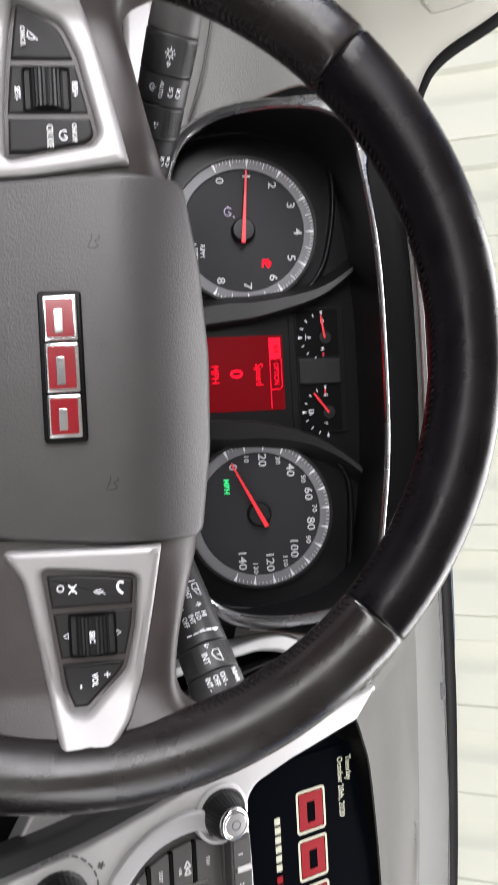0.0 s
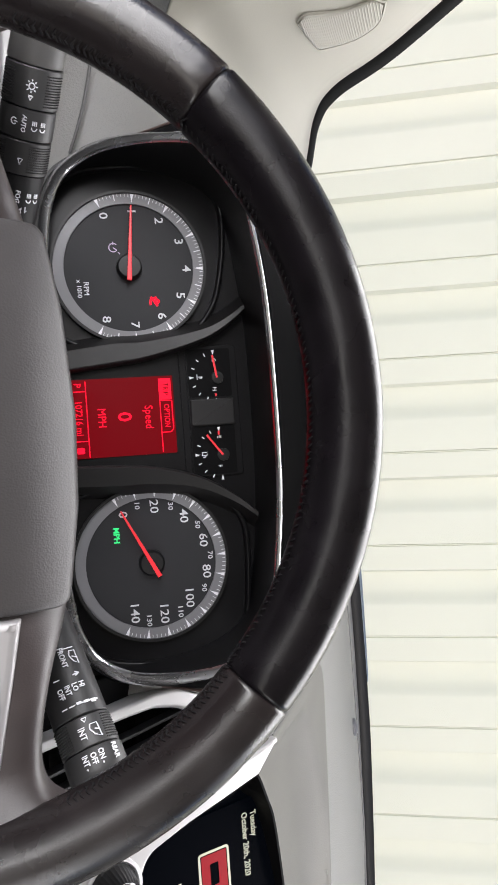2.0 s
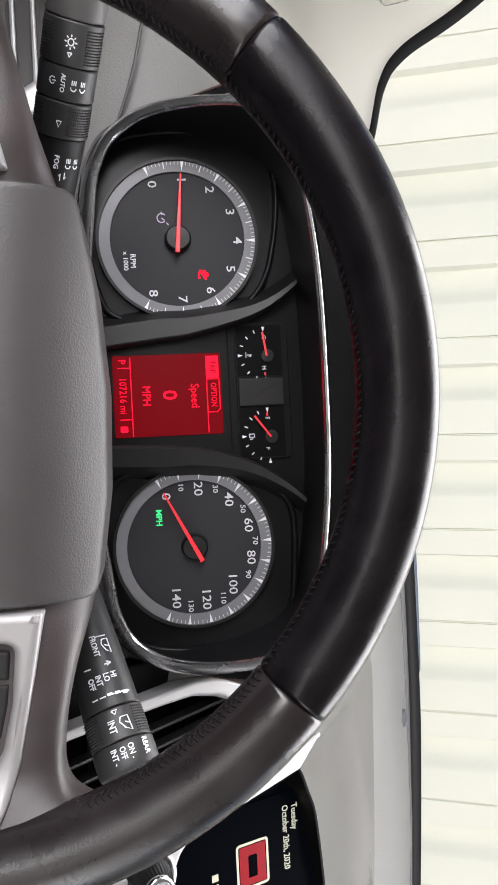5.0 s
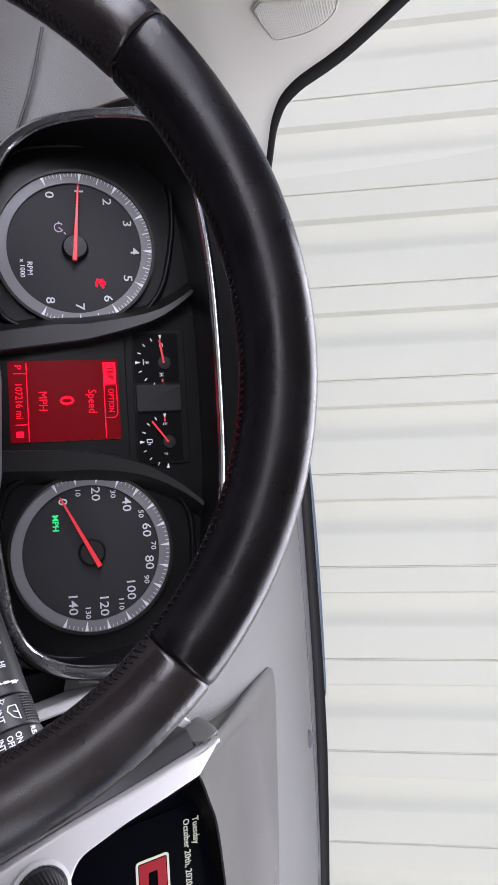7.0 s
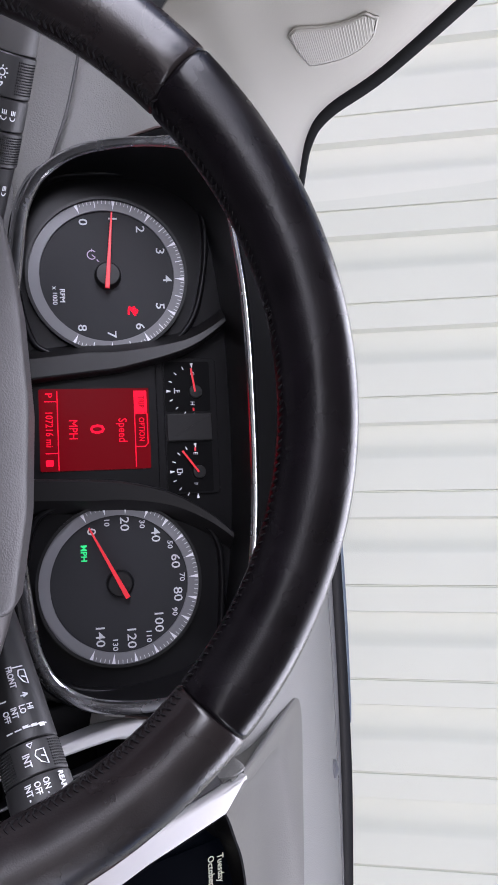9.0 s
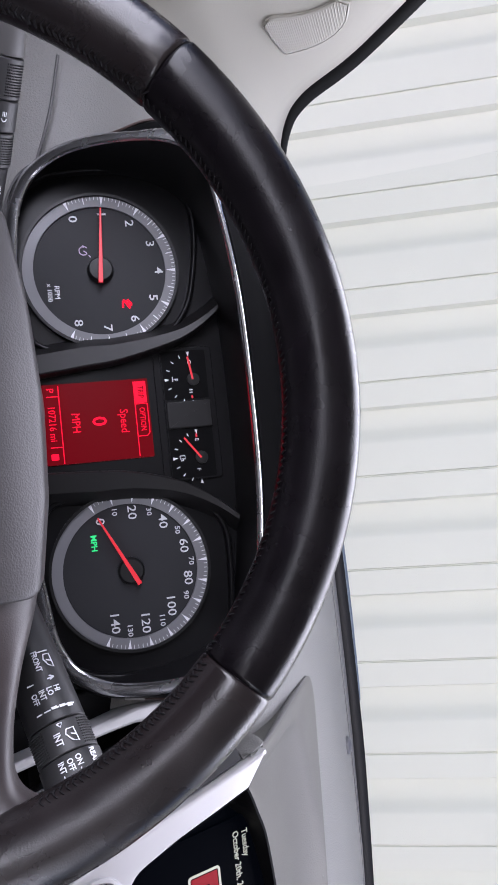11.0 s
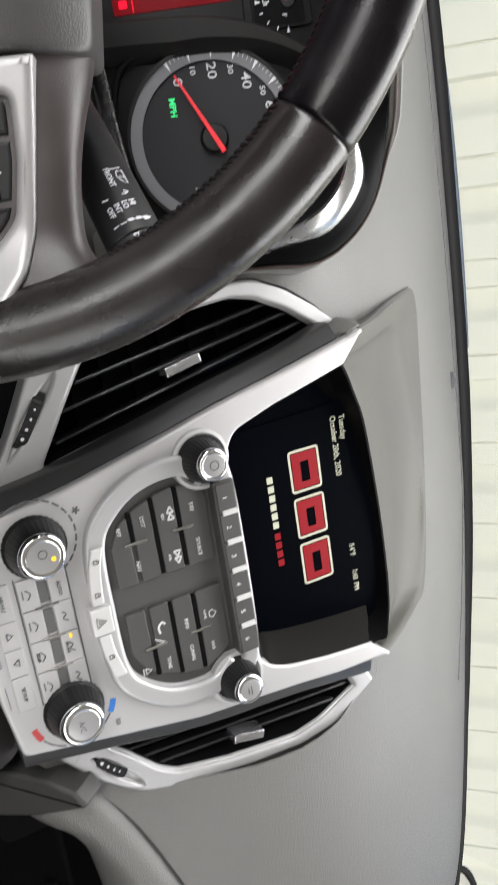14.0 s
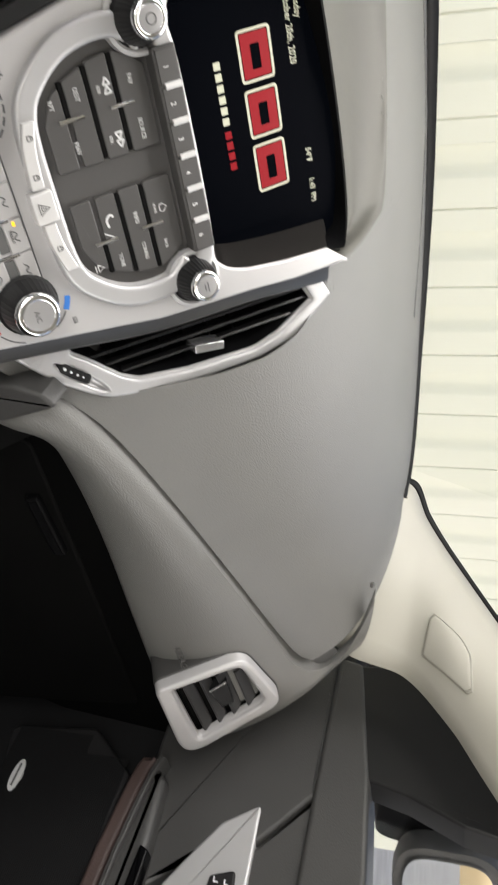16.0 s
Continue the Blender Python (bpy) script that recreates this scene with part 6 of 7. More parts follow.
part("screen_panel", slab([(-0.120, 0.024), (0.104, 0.024)] + panel_top, -0.056, -0.0475), M_SCREEN, stack, "black glass panel round the screen")
scr = part("screen", slab(rounded([(-0.0705, 0.0300), (0.0725, 0.0300), (0.0765, 0.1245), (-0.0735, 0.1245)], 0.001), -0.0475, -0.0455), M_SCREEN, stack, "dark navy screen with a red start-up graphic")
for x0, x1 in ((-0.0475, -0.0165), (-0.0125, 0.0175), (0.0215, 0.0530)):
    y0, y1 = 0.0735, 0.0985
    big = rounded([(x0, y0), (x1, y0), (x1, y1), (x0, y1)], 0.003)
    part("graphic_border", slab(big, -0.0455, -0.0452, holes=[shrink(big, 0.0016)]), M_CREAM, scr, "cream border")
    part("graphic_block", slab(shrink(big, 0.0024), -0.0455, -0.0452, holes=[shrink(rounded([(x0 + 0.009, y0 + 0.009), (x1 - 0.007, y0 + 0.009), (x1 - 0.007, y1 - 0.009), (x0 + 0.009, y1 - 0.009)], 0.001), 0.0)]), M_SCRRED, scr, "red block")
for x in np.arange(-0.034, 0.001, 0.0066):
    part("word_bar", strokes([[(x, 0.0572), (x + 0.0046, 0.0572)]], 0.0046, -0.0455, -0.0452), M_CREAM, scr, "cream bar")
for x in np.arange(0.0075, 0.032, 0.0066):
    part("word_bar", strokes([[(x, 0.0572), (x + 0.0046, 0.0572)]], 0.0046, -0.0455, -0.0452), M_SCRRED, scr, "red bar")
words("date", "Tuesday", 0.0070, -0.0545, 0.1205, -0.0452, M_CREAM, scr, squeeze=0.78)
words("date", "October 20th, 2020", 0.0070, -0.0420, 0.1130, -0.0452, M_CREAM, scr, squeeze=0.78)
words("reading", "54°F", 0.0062, 0.0395, 0.1165, -0.0452, M_CREAM, scr, squeeze=0.85)
words("reading", "1:43  PM", 0.0062, 0.0640, 0.1165, -0.0452, M_CREAM, scr, squeeze=0.78)
# dark strips between stack and vents, square at their upper ends
for edge, sg, top, broad, fall in ((left_edge, -1, 0.1015, 1.0, 0.0052), (right_edge[::-1], 1, 0.1000, 1.55, 0.0022)):
    a = [p for p in smooth_path([(x + sg * 0.0008, y) for x, y in edge], 8) if p[1] < top]
    w = [broad + 0.30 * soft((p[1] - 0.06) / 0.04) for p in a]
    part("side_strip", loft([[(x + sg * dx * k, y, -0.006 - dz) for dx, dz in ((0, 0.0), (0.0006, -0.0006), (0.0062, fall), (0.0074, fall + 0.0018), (0.0078, fall + 0.0050), (0.0074, 0.0240), (0.0, 0.0240))] for (x, y), k in zip(a, w)], True, cap=True), M_STRIP, stack, "dark satin strip along the face plate")

# vinyl shoulders that close the dash against the tips of the face plate
for edge, sg, low, tip in ((left_edge, -1, 0.1000, 0.1165), (right_edge[::-1], 1, 0.0985, 0.1110)):
    rows = []
    for y in np.linspace(low, tip + 0.003, 8):
        x = float(np.interp(y, [p[1] for p in edge], [p[0] for p in edge])) + sg * 0.0003
        z = -0.0058 - 0.010 * soft((y - tip + 0.002) / 0.012)
        rows.append([(x - sg * 0.004 * soft((y - tip) / 0.01), y, z - 0.012), (x, y, z), (x + sg * 0.0010, y, z - 0.0004), (x + sg * 0.0026, y, z - 0.0035), (x + sg * 0.0040, y, z - 0.0120), (x + sg * 0.0050, y, z - 0.0260)])
    part("shoulder", loft(rows), M_DASH, stack, "grey vinyl beside the tip of the face plate")


# ---- air vents ----
def vent(name, outer, inner, slats, tab, wheel_at, groove, label, level, material):
    """A framed vent in the plane of the stack; wheel_at: centre, turn and half length of its wheel; groove: the two ends of the wheel's recess."""
    v = thing(name, CO, label, "air vent", "dash air vents")
    o, i = (rounded([(p[0], p[1], r if r <= 0.004 else 2 * r) for p in q for r in ((*p, d)[2],)], d, 6) for q, d in ((outer, 0.010), (inner, 0.008)))
    wx, wy, ang, half = wheel_at
    c, s = math.cos(radians(ang)), math.sin(radians(ang))
    # pointed recess for the thumbwheel
    ga, gb = (np.array(p) for p in groove)
    gd = (gb - ga) / np.linalg.norm(gb - ga)
    gn = np.array((-gd[1], gd[0]))
    dip = lambda k: [tuple((ga + gb) / 2 + gd * np.linalg.norm(gb - ga) / 2 * math.cos(a) * (0.9 + 0.1 * k) + gn * 0.0050 * k * math.copysign(abs(math.sin(a)) ** 1.25, math.sin(a))) for a in (2 * math.pi * j / 40 for j in range(40))]
    bm = slab(o, -0.062, -0.0265, 0.0022, holes=[shrink(i, -0.0012), dip(0.55)], steps=4)
    loft([[(x, y, z) for x, y in shrink(i, d)] for d, z in ((-0.0040, -0.02645), (-0.0034, -0.0267), (-0.0006, -0.0293), (0.0, -0.0302), (0.0, -0.045))], True, bm)
    loft([[(x, y, z) for x, y in dip(k)] for k, z in ((1.04, -0.02645), (0.98, -0.0267), (0.85, -0.0280), (0.66, -0.0293), (0.45, -0.0300), (0.2, -0.0303), (0.02, -0.0304))], True, bm)
    part("frame", bm, M_SILVER, v, "satin silver vent frame")
    part("skirt", slab(shrink(o, -0.018 if level < -0.04 else -0.012), -0.068, level, 0.002, holes=[shrink(i, -0.002)]), material, v, "dark edge round the frame")
    part("duct", slab(shrink(i, -0.003), -0.075, -0.070), M_DEEP, v)
    part("liner", loft([[(x, y, -0.0310) for x, y in shrink(i, 0.0003)], [(x, y, -0.0320) for x, y in shrink(i, 0.0008)], [(x, y, -0.0700) for x, y in shrink(i, 0.0010)]], True), M_CAVE, v, "black duct lining")
    for a, b in slats:
        a, b = np.array(a), np.array(b)
        d = (b - a) / np.linalg.norm(b - a)
        nrm = np.array((-d[1], d[0]))
        lean = -0.0015 if a[0] < 0 else -0.0036
        sec = [(-0.0010, -0.0327), (0.0, -0.0318), (0.0010, -0.0325), (0.0016 + lean, -0.044), (-0.0012 + lean, -0.044)]
        part("slat", loft([[(*(p + nrm * w), z) for w, z in sec] for p in (a, b)], True, cap=True), M_SLAT, v, "black vent slat")
    lo, hi = min(t[1] for t in i) + 0.012, max(t[1] for t in i) - 0.012
    for k in range(9):
        y = lo + (hi - lo) * k / 8
        xs = []
        for (xa, ya), (xb, yb) in zip(i, i[1:] + i[:1]):
            if min(ya, yb) <= y < max(ya, yb):
                xs.append(xa + (xb - xa) * (y - ya) / (yb - ya))
        if len(xs) >= 2:
            part("fin", slab([(min(xs), y - 0.0008), (max(xs), y - 0.0008), (max(xs), y + 0.0008), (min(xs), y + 0.0008)], -0.069, -0.062), M_DEEP, v, "black upright fin")
    p, q = (np.array(t) for t in tab)
    d = (q - p) / np.linalg.norm(q - p)
    nrm = np.array((-d[1], d[0])) * 0.0031
    corners = rounded([tuple(p - nrm), tuple(q - nrm), tuple(q + nrm), tuple(p + nrm)], 0.0008, 3)
    part("tab", slab(corners, -0.040, -0.0264, 0.0008), M_TAB, v, "bright sliding tab")
    rows = []
    for j in range(29):
        a = math.pi * j / 28
        u = half * math.cos(a)
        h = -0.0310 + 0.0064 * math.sin(a) ** 0.8 - (0.0004 if j % 2 else 0)
        rows.append([(wx + u * c - k * s, wy + u * s + k * c, h) for k in (-0.0033, -0.0027, 0.0027, 0.0033)])
    part("thumbwheel", loft(rows), M_BLACK, v, "ribbed black thumbwheel with white dots", angle=20)
    for k in range(4):
        u = -half * 0.62 + half * 0.34 * k
        top = -0.0310 + 0.0064 * math.sin(math.acos(u / half)) ** 0.8 + 0.0002
        part("dot", lathe([(0.0012 - 0.00012 * k, top - 0.0012), (0.0010 - 0.00012 * k, top - 0.0002), (0.0001, top)], 12, cx=wx + u * c, cy=wy + u * s), M_MARK, v)
    return v


VLo = [(-0.0746, -0.1286, 0.002), (-0.1094, -0.1070), (-0.1393, -0.0909), (-0.1517, -0.0785, 0.014), (-0.1560, -0.0500, 0.02), (-0.1650, 0.0130, 0.03), (-0.1692, 0.0400, 0.02), (-0.1688, 0.0570, 0.014), (-0.1590, 0.0788, 0.02), (-0.1460, 0.0972), (-0.1332, 0.1120, 0.001), (-0.1275, 0.0985, 0.002), (-0.1150, 0.0700), (-0.0920, 0.0080), (-0.0690, -0.1040)]
VLi = [(-0.0855, -0.0929, 0.002), (-0.1178, -0.0729), (-0.1413, -0.0575, 0.012), (-0.1500, -0.0440, 0.012), (-0.1545, -0.0100), (-0.1580, 0.0214), (-0.1595, 0.0400, 0.012), (-0.1561, 0.0559, 0.012), (-0.1459, 0.0767, 0.02), (-0.1315, 0.0966, 0.001), (-0.1262, 0.0850, 0.001), (-0.1085, 0.0050), (-0.0880, -0.0840, 0.002)]
vent("air_vent", VLo, VLi, [((-0.1289, -0.0637), (-0.1518, 0.0665)), ((-0.1144, -0.0748), (-0.1435, 0.0796)), ((-0.0974, -0.0807), (-0.1357, 0.0902))], ((-0.1236, -0.0100), (-0.1287, 0.0137)), (-0.1150, -0.0940, 146, 0.0175), ((-0.0940, -0.1112), (-0.1390, -0.0745)), "silver framed air vent with black slats and a thumbwheel", -0.042, M_CAVE)
VRo = [(0.0750, -0.1310, 0.002), (0.0700, -0.1040), (0.0880, 0.0080), (0.1060, 0.0850), (0.1180, 0.1010, 0.002), (0.1375, 0.1100, 0.002), (0.1588, 0.0735, 0.02), (0.1627, 0.0430, 0.02), (0.1590, 0.0030), (0.1495, -0.0500, 0.02), (0.1420, -0.0750, 0.016), (0.1330, -0.0870, 0.016), (0.1159, -0.1055), (0.0870, -0.1270, 0.002)]
VRi = [(0.0978, -0.0920, 0.002), (0.1010, -0.0350), (0.1090, 0.0350), (0.1200, 0.0850, 0.001), (0.1356, 0.0925, 0.001), (0.1495, 0.0622, 0.014), (0.1535, 0.0400, 0.014), (0.1465, -0.0130), (0.1375, -0.0505, 0.010), (0.1296, -0.0620, 0.010), (0.1105, -0.0790)]
vent("air_vent", VRo, VRi, [((0.1110, -0.0800), (0.1262, 0.0880)), ((0.1205, -0.0700), (0.1345, 0.0920)), ((0.1300, -0.0600), (0.1425, 0.0760))], ((0.1343, -0.0076), (0.1398, 0.0150)), (0.1140, -0.0922, 43, 0.0135), ((0.1020, -0.1030), (0.1370, -0.0740)), "silver framed air vent with black slats and a thumbwheel", -0.0360, M_DASH)
for vx, vy, turn in ((-0.0868, -0.1118, 48), (0.0945, -0.1135, 50)):
    c, s = math.cos(radians(turn)), math.sin(radians(turn))
    corner = lambda u, w: (vx + 0.0042 * (u * c - w * s), vy + 0.0042 * (u * s + w * c))
    part("closed_mark", strokes([[corner(-1, -1), corner(1, -1), corner(1, 1), corner(-1, 1), corner(-1, -1)], [corner(-1, -1), corner(1, 1)], [corner(-1, 1), corner(1, -1)]], 0.0004, -0.0268, -0.0263), M_CAP, stack, "faint embossed vent mark")
part("open_mark", strokes([smooth_path([(-0.1475 + 0.0022 * k, -0.0770 + 0.0012 * k), (-0.1465 + 0.0022 * k, -0.0755 + 0.0012 * k), (-0.1465 + 0.0022 * k, -0.0735 + 0.0012 * k), (-0.1452 + 0.0022 * k, -0.0715 + 0.0012 * k)], 3) for k in range(3)], 0.0005, -0.0268, -0.0262), M_MARKDIM, stack)
part("vent_backing", slab(rounded([(-0.19, -0.165), (0.175, -0.165), (0.175, 0.10), (0.10, 0.148), (-0.15, 0.148), (-0.19, 0.10)], 0.01), -0.10, -0.080), M_DEEP, stack)

# passenger-side vent in the band
PV = thing("air_vent", tilted(0.83, 0.507, 0.97, 25), "silver framed square air vent with charcoal slats", "air vent", "dash air vents")
pvo = rounded([(-0.0630, -0.0010, 0.008), (-0.0765, 0.0810, 0.020), (-0.0020, 0.1065, 0.020), (0.0420, 0.0030, 0.020)], 0.01, 8)
pvi = rounded([(-0.0565, 0.0145, 0.002), (-0.0650, 0.0745, 0.008), (-0.0110, 0.0890, 0.010), (0.0190, 0.0215, 0.004)], 0.005, 6)
pvf = slab(pvo, -0.03, 0.0235, 0.0030, holes=[shrink(pvi, -0.0016)], steps=4)
loft([[(x, y, z) for x, y in shrink(pvi, d)] for d, z in ((-0.0053, 0.02355), (-0.0046, 0.0233), (-0.0008, 0.0196), (0.0, 0.0184), (0.0, 0.010))], True, pvf)
part("frame", pvf, M_FACE, PV, "satin silver vent frame")
part("collar", slab(shrink(pvo, -0.0012), -0.04, 0.0130, 0.003, holes=[shrink(pvi, -0.004)]), M_LOWER, PV, "charcoal collar")
part("duct", slab(shrink(pvi, -0.004), -0.055, -0.050), M_DEEP, PV)
part("liner", slab(shrink(pvi, -0.0005), -0.05, 0.0140, holes=[shrink(pvi, 0.0012)]), M_DEEP, PV)
part("backing", slab(shrink(pvi, 0.0008), -0.01, 0.0095), M_DEEP, PV)
for k in range(4):
    y = 0.0270 + 0.0155 * k
    part("slat", loft([[(x, y + dy + (x + 0.05) * 0.09, z) for dy, z in ((-0.0052, 0.0160), (-0.0046, 0.0176), (-0.0030, 0.0180), (0.0046, 0.0128), (0.0050, 0.0112))] for x in (-0.0600 + 0.002 * k, 0.0210 - 0.0075 * k)], True, cap=True), M_STALK, PV, "charcoal vent slat", angle=20)
part("tab", slab(rounded([(-0.0400, 0.0440), (-0.0150, 0.0500), (-0.0180, 0.0620), (-0.0480, 0.0610), (-0.0440, 0.0500)], 0.001), 0.010, 0.0205, 0.001), M_BLACK, PV, "black sliding tab")
part("tab_edge", tube([(-0.0485, 0.0600, 0.0204), (-0.0415, 0.0440, 0.0204)], 0.0010, 8), M_CHROME, PV)

# driver-side vent behind the light stalk
LV = thing("air_vent", tilted(-0.22, 0.585, 1.01, 23), "silver framed air vent with black slats beside the wheel", "air vent", "dash air vents")
lvo = rounded([(-0.085, -0.045), (0.055, -0.045), (0.040, 0.024), (-0.055, 0.030)], 0.008)
lvi = rounded([(-0.078, -0.038), (0.046, -0.038), (0.0185, 0.006), (-0.030, 0.008)], 0.004)
part("frame", slab(lvo, -0.03, 0.006, 0.004, holes=[lvi]), M_SILVER, LV, "satin silver vent frame")
part("duct", slab(shrink(lvi, -0.004), -0.014, -0.010), M_DEEP, LV)
for y in (-0.028, -0.0135, -0.001):
    part("slat", tube([(-0.074 + (y + 0.03), y, -0.004), (0.044 - (y + 0.03) * 0.7, y, -0.004)], 0.0016, 8), M_SILVER, LV, "bright edged slat")

# ---- lower console ----
con = thing("floor_console", Matrix(), "charcoal lower console with a shifter slot", "console")
rows = []
for y, z, w in ((0.500, 0.952, 0.085), (0.475, 0.952, 0.090), (0.45, 0.938, 0.098), (0.38, 0.880, 0.105), (0.28, 0.83, 0.11), (0.0, 0.80, 0.11)):
    rows.append([(0.350 - w - 0.02, y + 0.01, z - 0.30), (0.350 - w, y, z - 0.015), (0.350 - w + 0.012, y, z), (0.350, y, z + 0.003), (0.350 + w - 0.012, y, z), (0.350 + w, y, z - 0.015), (0.350 + w + 0.02, y + 0.01, z - 0.30)])
part("body", loft(rows), M_CONSOLE, con)
part("shifter_slot", slab(rounded([(-0.012, -0.06), (0.012, -0.06), (0.012, 0.05), (-0.012, 0.05)], 0.006), 0.0, 0.006, 0.002), M_GLOSS, con, m=pose(0.35, 0.37, 0.878, 34, 0, 0))
part("shift_lamp", slab(rounded([(-0.002, -0.004), (0.002, -0.004), (0.002, 0.004), (-0.002, 0.004)], 0.001), 0.006, 0.0068), M_REDDIM, con, "small red lit gear mark", m=pose(0.358, 0.37, 0.878, 34, 0, 0))
part("side_wedge", slab(rounded([(0.440, 0.80), (0.440, 0.930, 0.004), (0.452, 0.950, 0.01), (0.470, 0.986, 0.003), (0.4795, 0.9825, 0.003), (0.490, 0.955, 0.02), (0.497, 0.90, 0.03), (0.504, 0.80)], 0.004), -0.03, 0.0, 0.003), M_DASH, con, "grey wedge beside the stack", m=pose(0, 0.534, 0, 90, 0, 0))

# Same vinyl as the dash; charcoal stands in for the shade on this slope.
part("side_panel", slab(rounded([(0.436, 0.84), (0.446, 0.945), (0.449, 0.966), (0.456, 0.984), (0.466, 0.991), (0.4770, 0.951), (0.484, 0.90), (0.488, 0.84)], 0.003), -0.02, 0.0, 0.003), M_LOWER, con, "dash vinyl panel beside the console, coloured charcoal for its shade", m=pose(0, 0.482, 0, 90, 0, 0))

glovebox = thing("glovebox", pose(0.70, 0.545, 0.80), "closed glovebox under the passenger dash, darkened for footwell shade", "glovebox")
# Lid coloured far darker than black plastic, to carry the shade down here.
part("lid", slab(rounded([(-0.17, -0.13), (0.19, -0.13), (0.19, 0.110), (-0.16, 0.110)], 0.015), -0.02, 0.006, 0.004, steps=4), M_DEEP, glovebox, "glovebox lid in near-black footwell shade", m=pose(0, 0, 0, 86, 0, 0))
part("handle", slab(rounded([(-0.102, 0.086), (-0.036, 0.090), (-0.036, 0.103), (-0.102, 0.099)], 0.003), 0.004, 0.012, 0.003), M_CAVE, glovebox, "black pull handle", m=pose(0, 0, 0, 86, 0, 0))

# ---- doors ----
def side(x, y, flip=1):
    """A frame on a door: x towards the rear (or front), y up, z into the cabin."""
    m = Matrix(((0, 0, -flip, x), (-flip, 0, 0, y), (0, 1, 0, 0), (0, 0, 0, 1)))
    return m


door = thing("door_1", side(0.93, 0.5), "charcoal passenger door with silver handle bezel and speaker grille", "car door", kind="structure")
part("panel", slab(rounded([(-0.40, 0.40), (1.2, 0.40), (1.2, 1.10), (0.08, 1.10), (-0.15, 1.118), (-0.40, 1.118)], 0.01), -0.06, -0.004, 0.004), M_BLACK, door, "black lower door panel")
part("upper_pad", slab(rounded([(0.11, 0.935, 0.004), (-0.20, 0.930, 0.02), (-0.20, 1.100, 0.006), (0.004, 1.101, 0.002), (0.0595, 1.053, 0.002), (0.078, 1.0, 0.01), (0.11, 0.965, 0.004)], 0.008), -0.01, 0.012, 0.004, steps=4), M_LOWER, door, "smooth charcoal upper pad")
part("rear_pad", slab(rounded([(0.0615, 1.0535, 0.002), (0.0070, 1.1005, 0.002), (0.30, 1.1005), (0.30, 1.050)], 0.006), -0.01, 0.010, 0.003, steps=4), M_LOWER, door)
part("sill", slab(rounded([(-0.150, 1.100), (0.008, 1.0985), (0.9, 1.097), (0.9, 1.160), (0.07, 1.157), (-0.016, 1.149), (-0.143, 1.127)], 0.008), -0.05, 0.018, 0.005, steps=5), M_LOWER, door, "rounded sill under the window")
part("mirror_sail", slab(rounded([(-0.140, 1.112), (-0.150, 1.185), (-0.115, 1.232), (-0.025, 1.290), (0.03, 1.310), (0.015, 1.235), (-0.006, 1.185), (-0.018, 1.136), (-0.040, 1.120)], 0.006), -0.02, 0.016, 0.003, steps=3), M_BLACK, door, "black triangular cover by the mirror")
bzo = rounded([(0.021, 1.053, 0.004), (0.044, 1.019), (0.079, 0.996), (0.105, 0.980), (0.16, 0.970, 0.02), (0.20, 1.00, 0.02), (0.17, 1.055, 0.01), (0.09, 1.056)], 0.012)
part("handle_bezel", slab(bzo, -0.004, 0.0135, 0.003, steps=4), M_SILVER, door, "satin silver handle bezel")
part("lock_switch", slab(rounded([(0.092, 1.022), (0.084, 1.044), (0.115, 1.048), (0.12, 1.02)], 0.004), 0.008, 0.0165, 0.002), M_BTN_DARK, door, "black lock switch")
for k in range(2):
    part("switch_mark", strokes([[(0.093 + 0.001 * k, 1.027 + 0.010 * k), (0.097 + 0.001 * k, 1.027 + 0.010 * k), (0.097 + 0.001 * k, 1.031 + 0.010 * k)]], 0.0012, 0.0165, 0.0169), M_MARK, door)
for w, z0, material, lab in ((0.016, 0.030, M_BROWN, "brown stitched leather strip"), (0.006, 0.036, M_LOWER, "charcoal edge strip")):
    p = smooth_path([(0.000, 0.936), (0.02, 0.930), (0.075, 0.924), (0.125, 0.921), (0.35, 0.918)], 6)
    dy = 0.0 if w > 0.01 else 0.014
    part("armrest_strip", slab([(x, y - w / 2 + dy) for x, y in p] + [(x, y + w / 2 + dy) for x, y in reversed(p)], -0.02, z0, 0.004), material, door, lab)
part("armrest", slab(rounded([(0.005, 0.945), (0.02, 0.958), (0.35, 0.985), (0.35, 0.93), (0.12, 0.93)], 0.008), -0.02, 0.030, 0.008, steps=4), M_LOWER, door)
part("window_switch", slab(rounded([(0.084, 0.957), (0.088, 0.966), (0.125, 0.966), (0.125, 0.955)], 0.002), 0.02, 0.034, 0.002), M_GLOSS, door)
part("speaker_grille", slab(rounded([(-0.02, 0.76), (-0.03, 0.86), (0.013, 0.914), (0.123, 0.906), (0.30, 0.88), (0.056, 0.788)], 0.01), -0.02, 0.016, 0.004), M_BTN_DARK, door, "black ribbed speaker grille")
gb = bmesh.new()
for k in range(64):
    y = 0.775 + 0.0021 * k
    x1 = float(np.interp(y, (0.76, 0.788, 0.88, 0.906), (0.04, 0.056, 0.28, 0.123)))
    strokes([[(-0.02 if y < 0.86 else 0.0, y), (min(x1, 0.20), y)]], 0.0010, 0.016, 0.0172, gb)
tagged(part("grille_ribs", gb, M_BLACK, door, "fine parallel ribs"), kind="stuff")
part("speaker_badge", slab([(0.034 + 0.017 * math.cos(a), 0.797 + 0.006 * math.sin(a)) for a in (2 * math.pi * j / 24 for j in range(24))], 0.016, 0.019, 0.0008), M_MARKDIM, door, "oval pale badge")
part("badge_bar", strokes([[(0.022, 0.797), (0.046, 0.797)]], 0.0022, 0.019, 0.0193), M_MARKDARK, door)
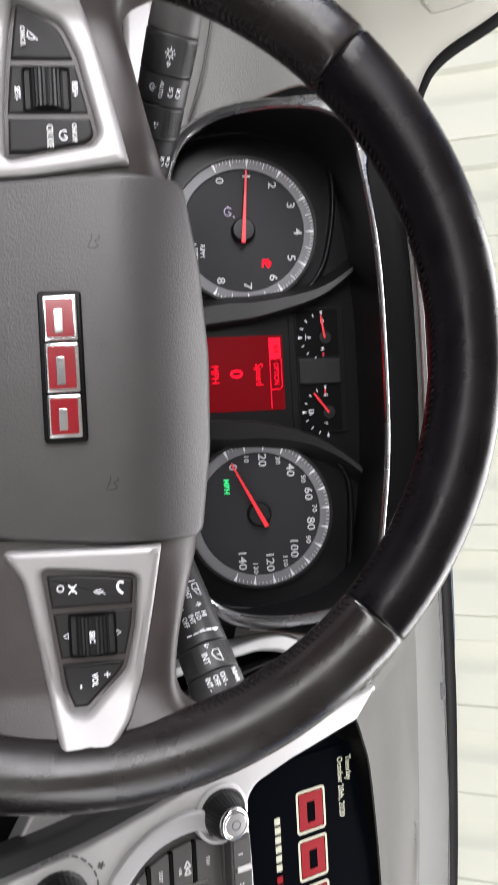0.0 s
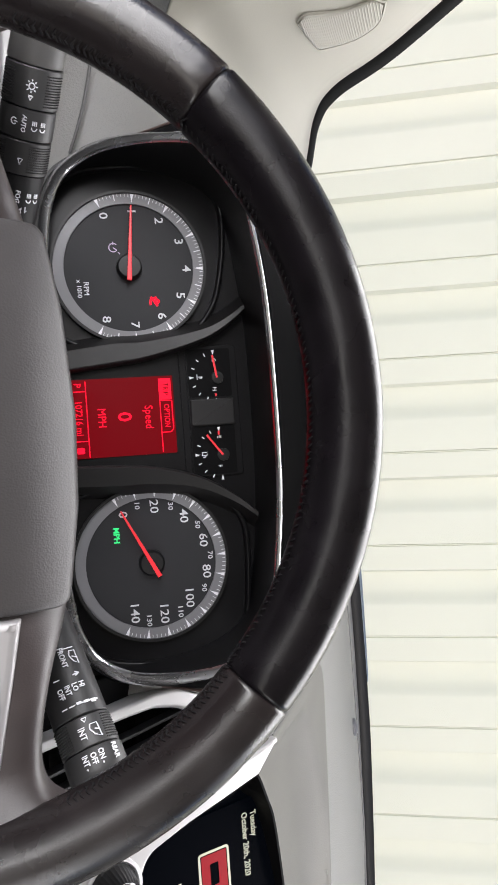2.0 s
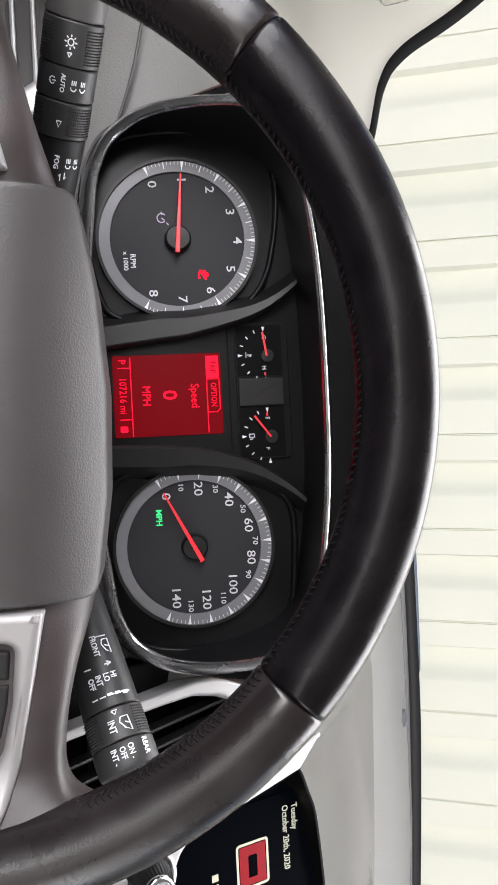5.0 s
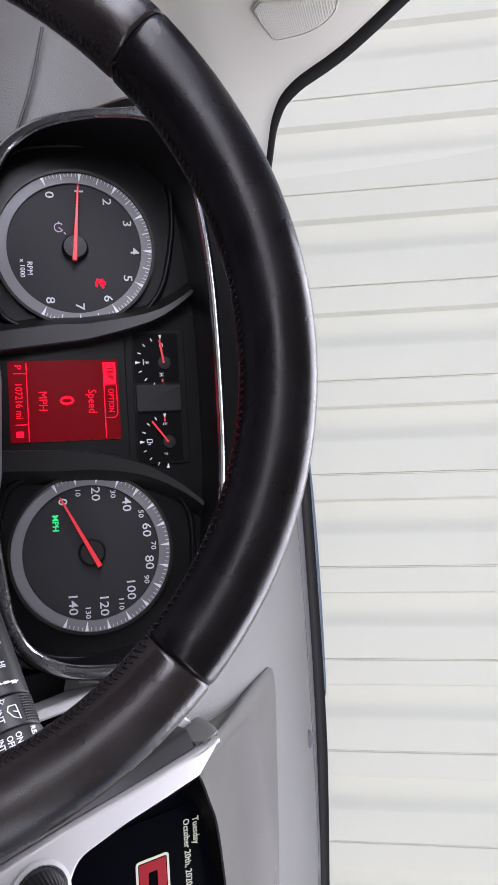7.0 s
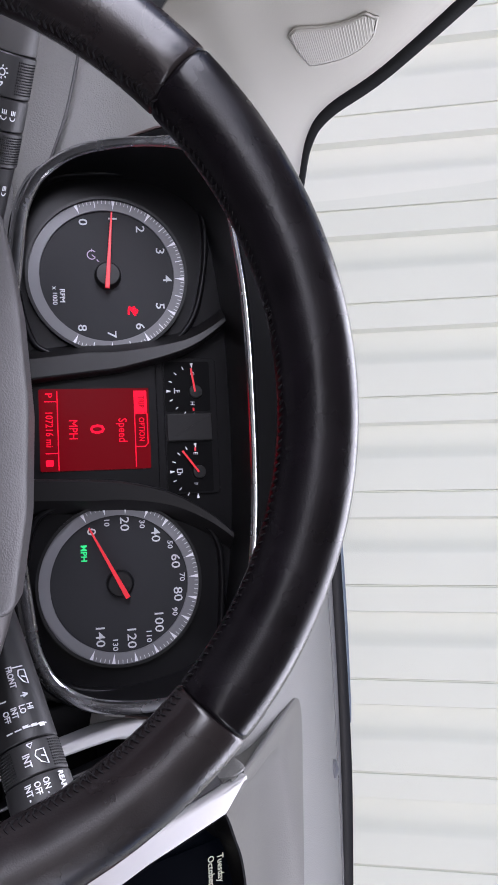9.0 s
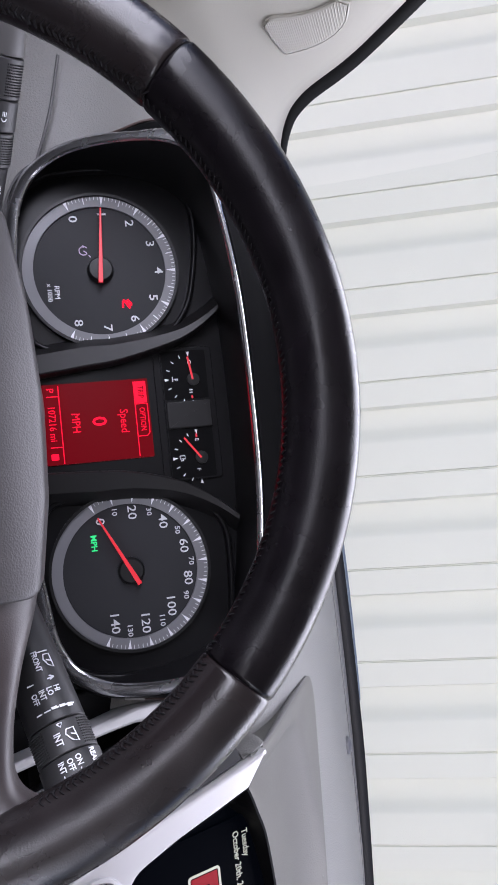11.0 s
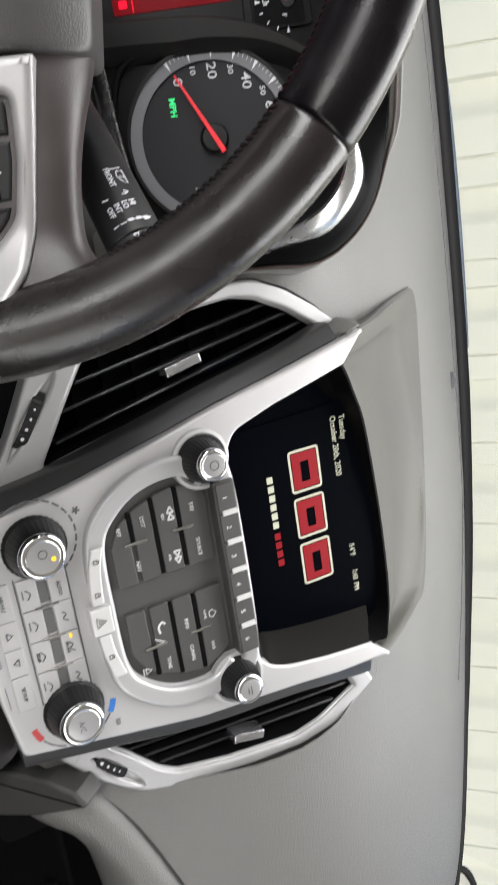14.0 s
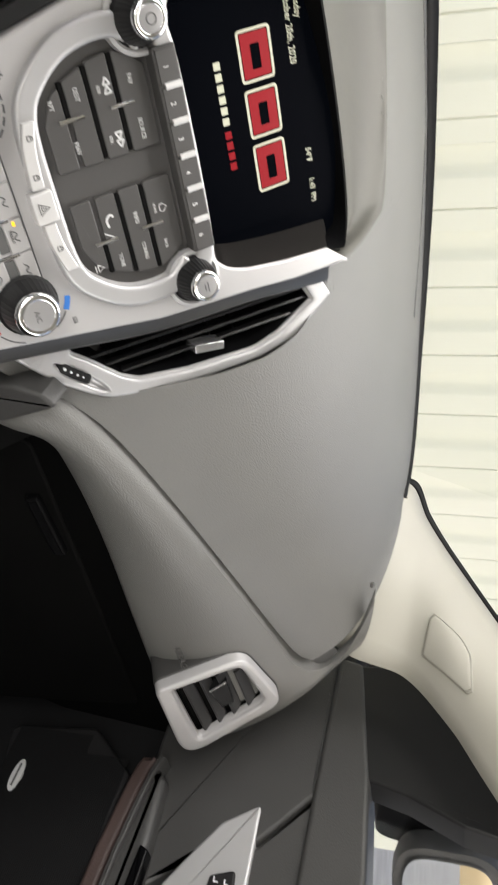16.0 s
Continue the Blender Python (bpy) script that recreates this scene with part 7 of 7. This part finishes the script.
glass_r = part("window_pane", slab([(-0.02, 1.15), (0.9, 1.15), (0.9, 1.50), (0.35, 1.50), (0.02, 1.27)], -0.024, -0.020), M_GLASS, door, "clear side window")
glass_r.visible_shadow = False

door2 = thing("door_2", side(-0.36, 0.5, -1), "charcoal driver door with a black window seal", "car door", kind="structure")
part("panel", slab(rounded([(-1.2, 0.40), (0.30, 0.40), (0.30, 1.10), (-1.2, 1.10)], 0.01), -0.06, -0.004, 0.004), M_LOWER, door2, "charcoal door panel")
part("sill", slab(rounded([(-1.0, 1.10), (0.16, 1.112), (0.145, 1.145), (-1.0, 1.16)], 0.008), -0.05, 0.018, 0.012, steps=5), M_LOWER, door2, "rounded sill under the window")
part("mirror_sail", slab(rounded([(0.155, 1.125), (0.135, 1.17), (0.10, 1.215), (0.0, 1.285), (-0.02, 1.285), (0.02, 1.15)], 0.006), -0.02, 0.012, 0.008, steps=4), M_BLACK, door2, "black triangular cover by the mirror")
part("seal", tube([(0.100, 1.12, 0.05), (0.105, 1.16, 0.055), (0.100, 1.20, 0.055), (0.06, 1.24, 0.055), (-0.06, 1.33, 0.055)], 0.009, 10), M_RUBBER, door2, "black rubber window seal")

mirror = thing("door_mirror", pose(1.41, 0.60, 1.210, 0, 0, -18), "dark door mirror outside the passenger window", "door mirror")
shell_rows = []
for t, k in ((0.0, 1.0), (0.02, 1.04), (0.05, 0.98), (0.09, 0.75), (0.115, 0.35)):
    shell_rows.append([(0.125 * k * math.copysign(abs(math.cos(a)) ** 0.5, math.cos(a)), t, 0.075 * k * math.copysign(abs(math.sin(a)) ** 0.5, math.sin(a))) for a in (2 * math.pi * j / 40 for j in range(40))])
part("housing", loft(shell_rows, True, cap=True), M_LOWER, mirror, "dark rounded mirror housing")
glass_o = [(0.112 * math.copysign(abs(math.cos(a)) ** 0.45, math.cos(a)), 0.062 * math.copysign(abs(math.sin(a)) ** 0.45, math.sin(a))) for a in (2 * math.pi * j / 40 for j in range(40))]
part("mirror_glass", slab(glass_o, 0, 0.004), M_MIRROR, mirror, "bright mirror glass", m=pose(0, -0.001, 0, 90, 0, 0))
foot_rows = []
for x, y, h in ((-0.10, 0.055, 0.060), (-0.16, 0.060, 0.062), (-0.26, 0.050, 0.060), (-0.40, 0.035, 0.062), (-0.47, 0.02, 0.064)):
    foot_rows.append([(x, y + 0.028 * math.copysign(abs(math.cos(a)) ** 0.7, math.cos(a)), -0.026 + 1.3 * h * math.copysign(abs(math.sin(a)) ** 0.6, math.sin(a))) for a in (2 * math.pi * j / 28 for j in range(28))])
part("foot", loft(foot_rows, True, cap=True), M_GLOSS, mirror, "dark gloss mirror arm")

# ---- wiper outside ----
wip = thing("windscreen_wiper", Matrix(), "dark grey wiper arm lying at the foot of the windscreen", "wiper")
part("arm", tube(smooth_path([(-0.06, 1.118, 1.178), (0.058, 1.118, 1.182), (0.164, 1.118, 1.183), (0.240, 1.118, 1.181), (0.262, 1.118, 1.178)], 6), 0.0042, 8), M_RUBBER, wip, "black wiper blade rubber")
part("blade", loft([[(x, 1.128 + dy, z + dz) for dy, dz in ((0.0, -0.006), (-0.002, -0.002), (-0.001, 0.0045), (0.002, 0.006), (0.005, 0.004), (0.005, -0.006))] for x, z in smooth_path([(-0.03, 1.178), (0.03, 1.182), (0.098, 1.1845), (0.200, 1.1855), (0.300, 1.1845), (0.327, 1.1835)], 5)], True, cap=True), M_WIPER, wip, "blue grey wiper beam")
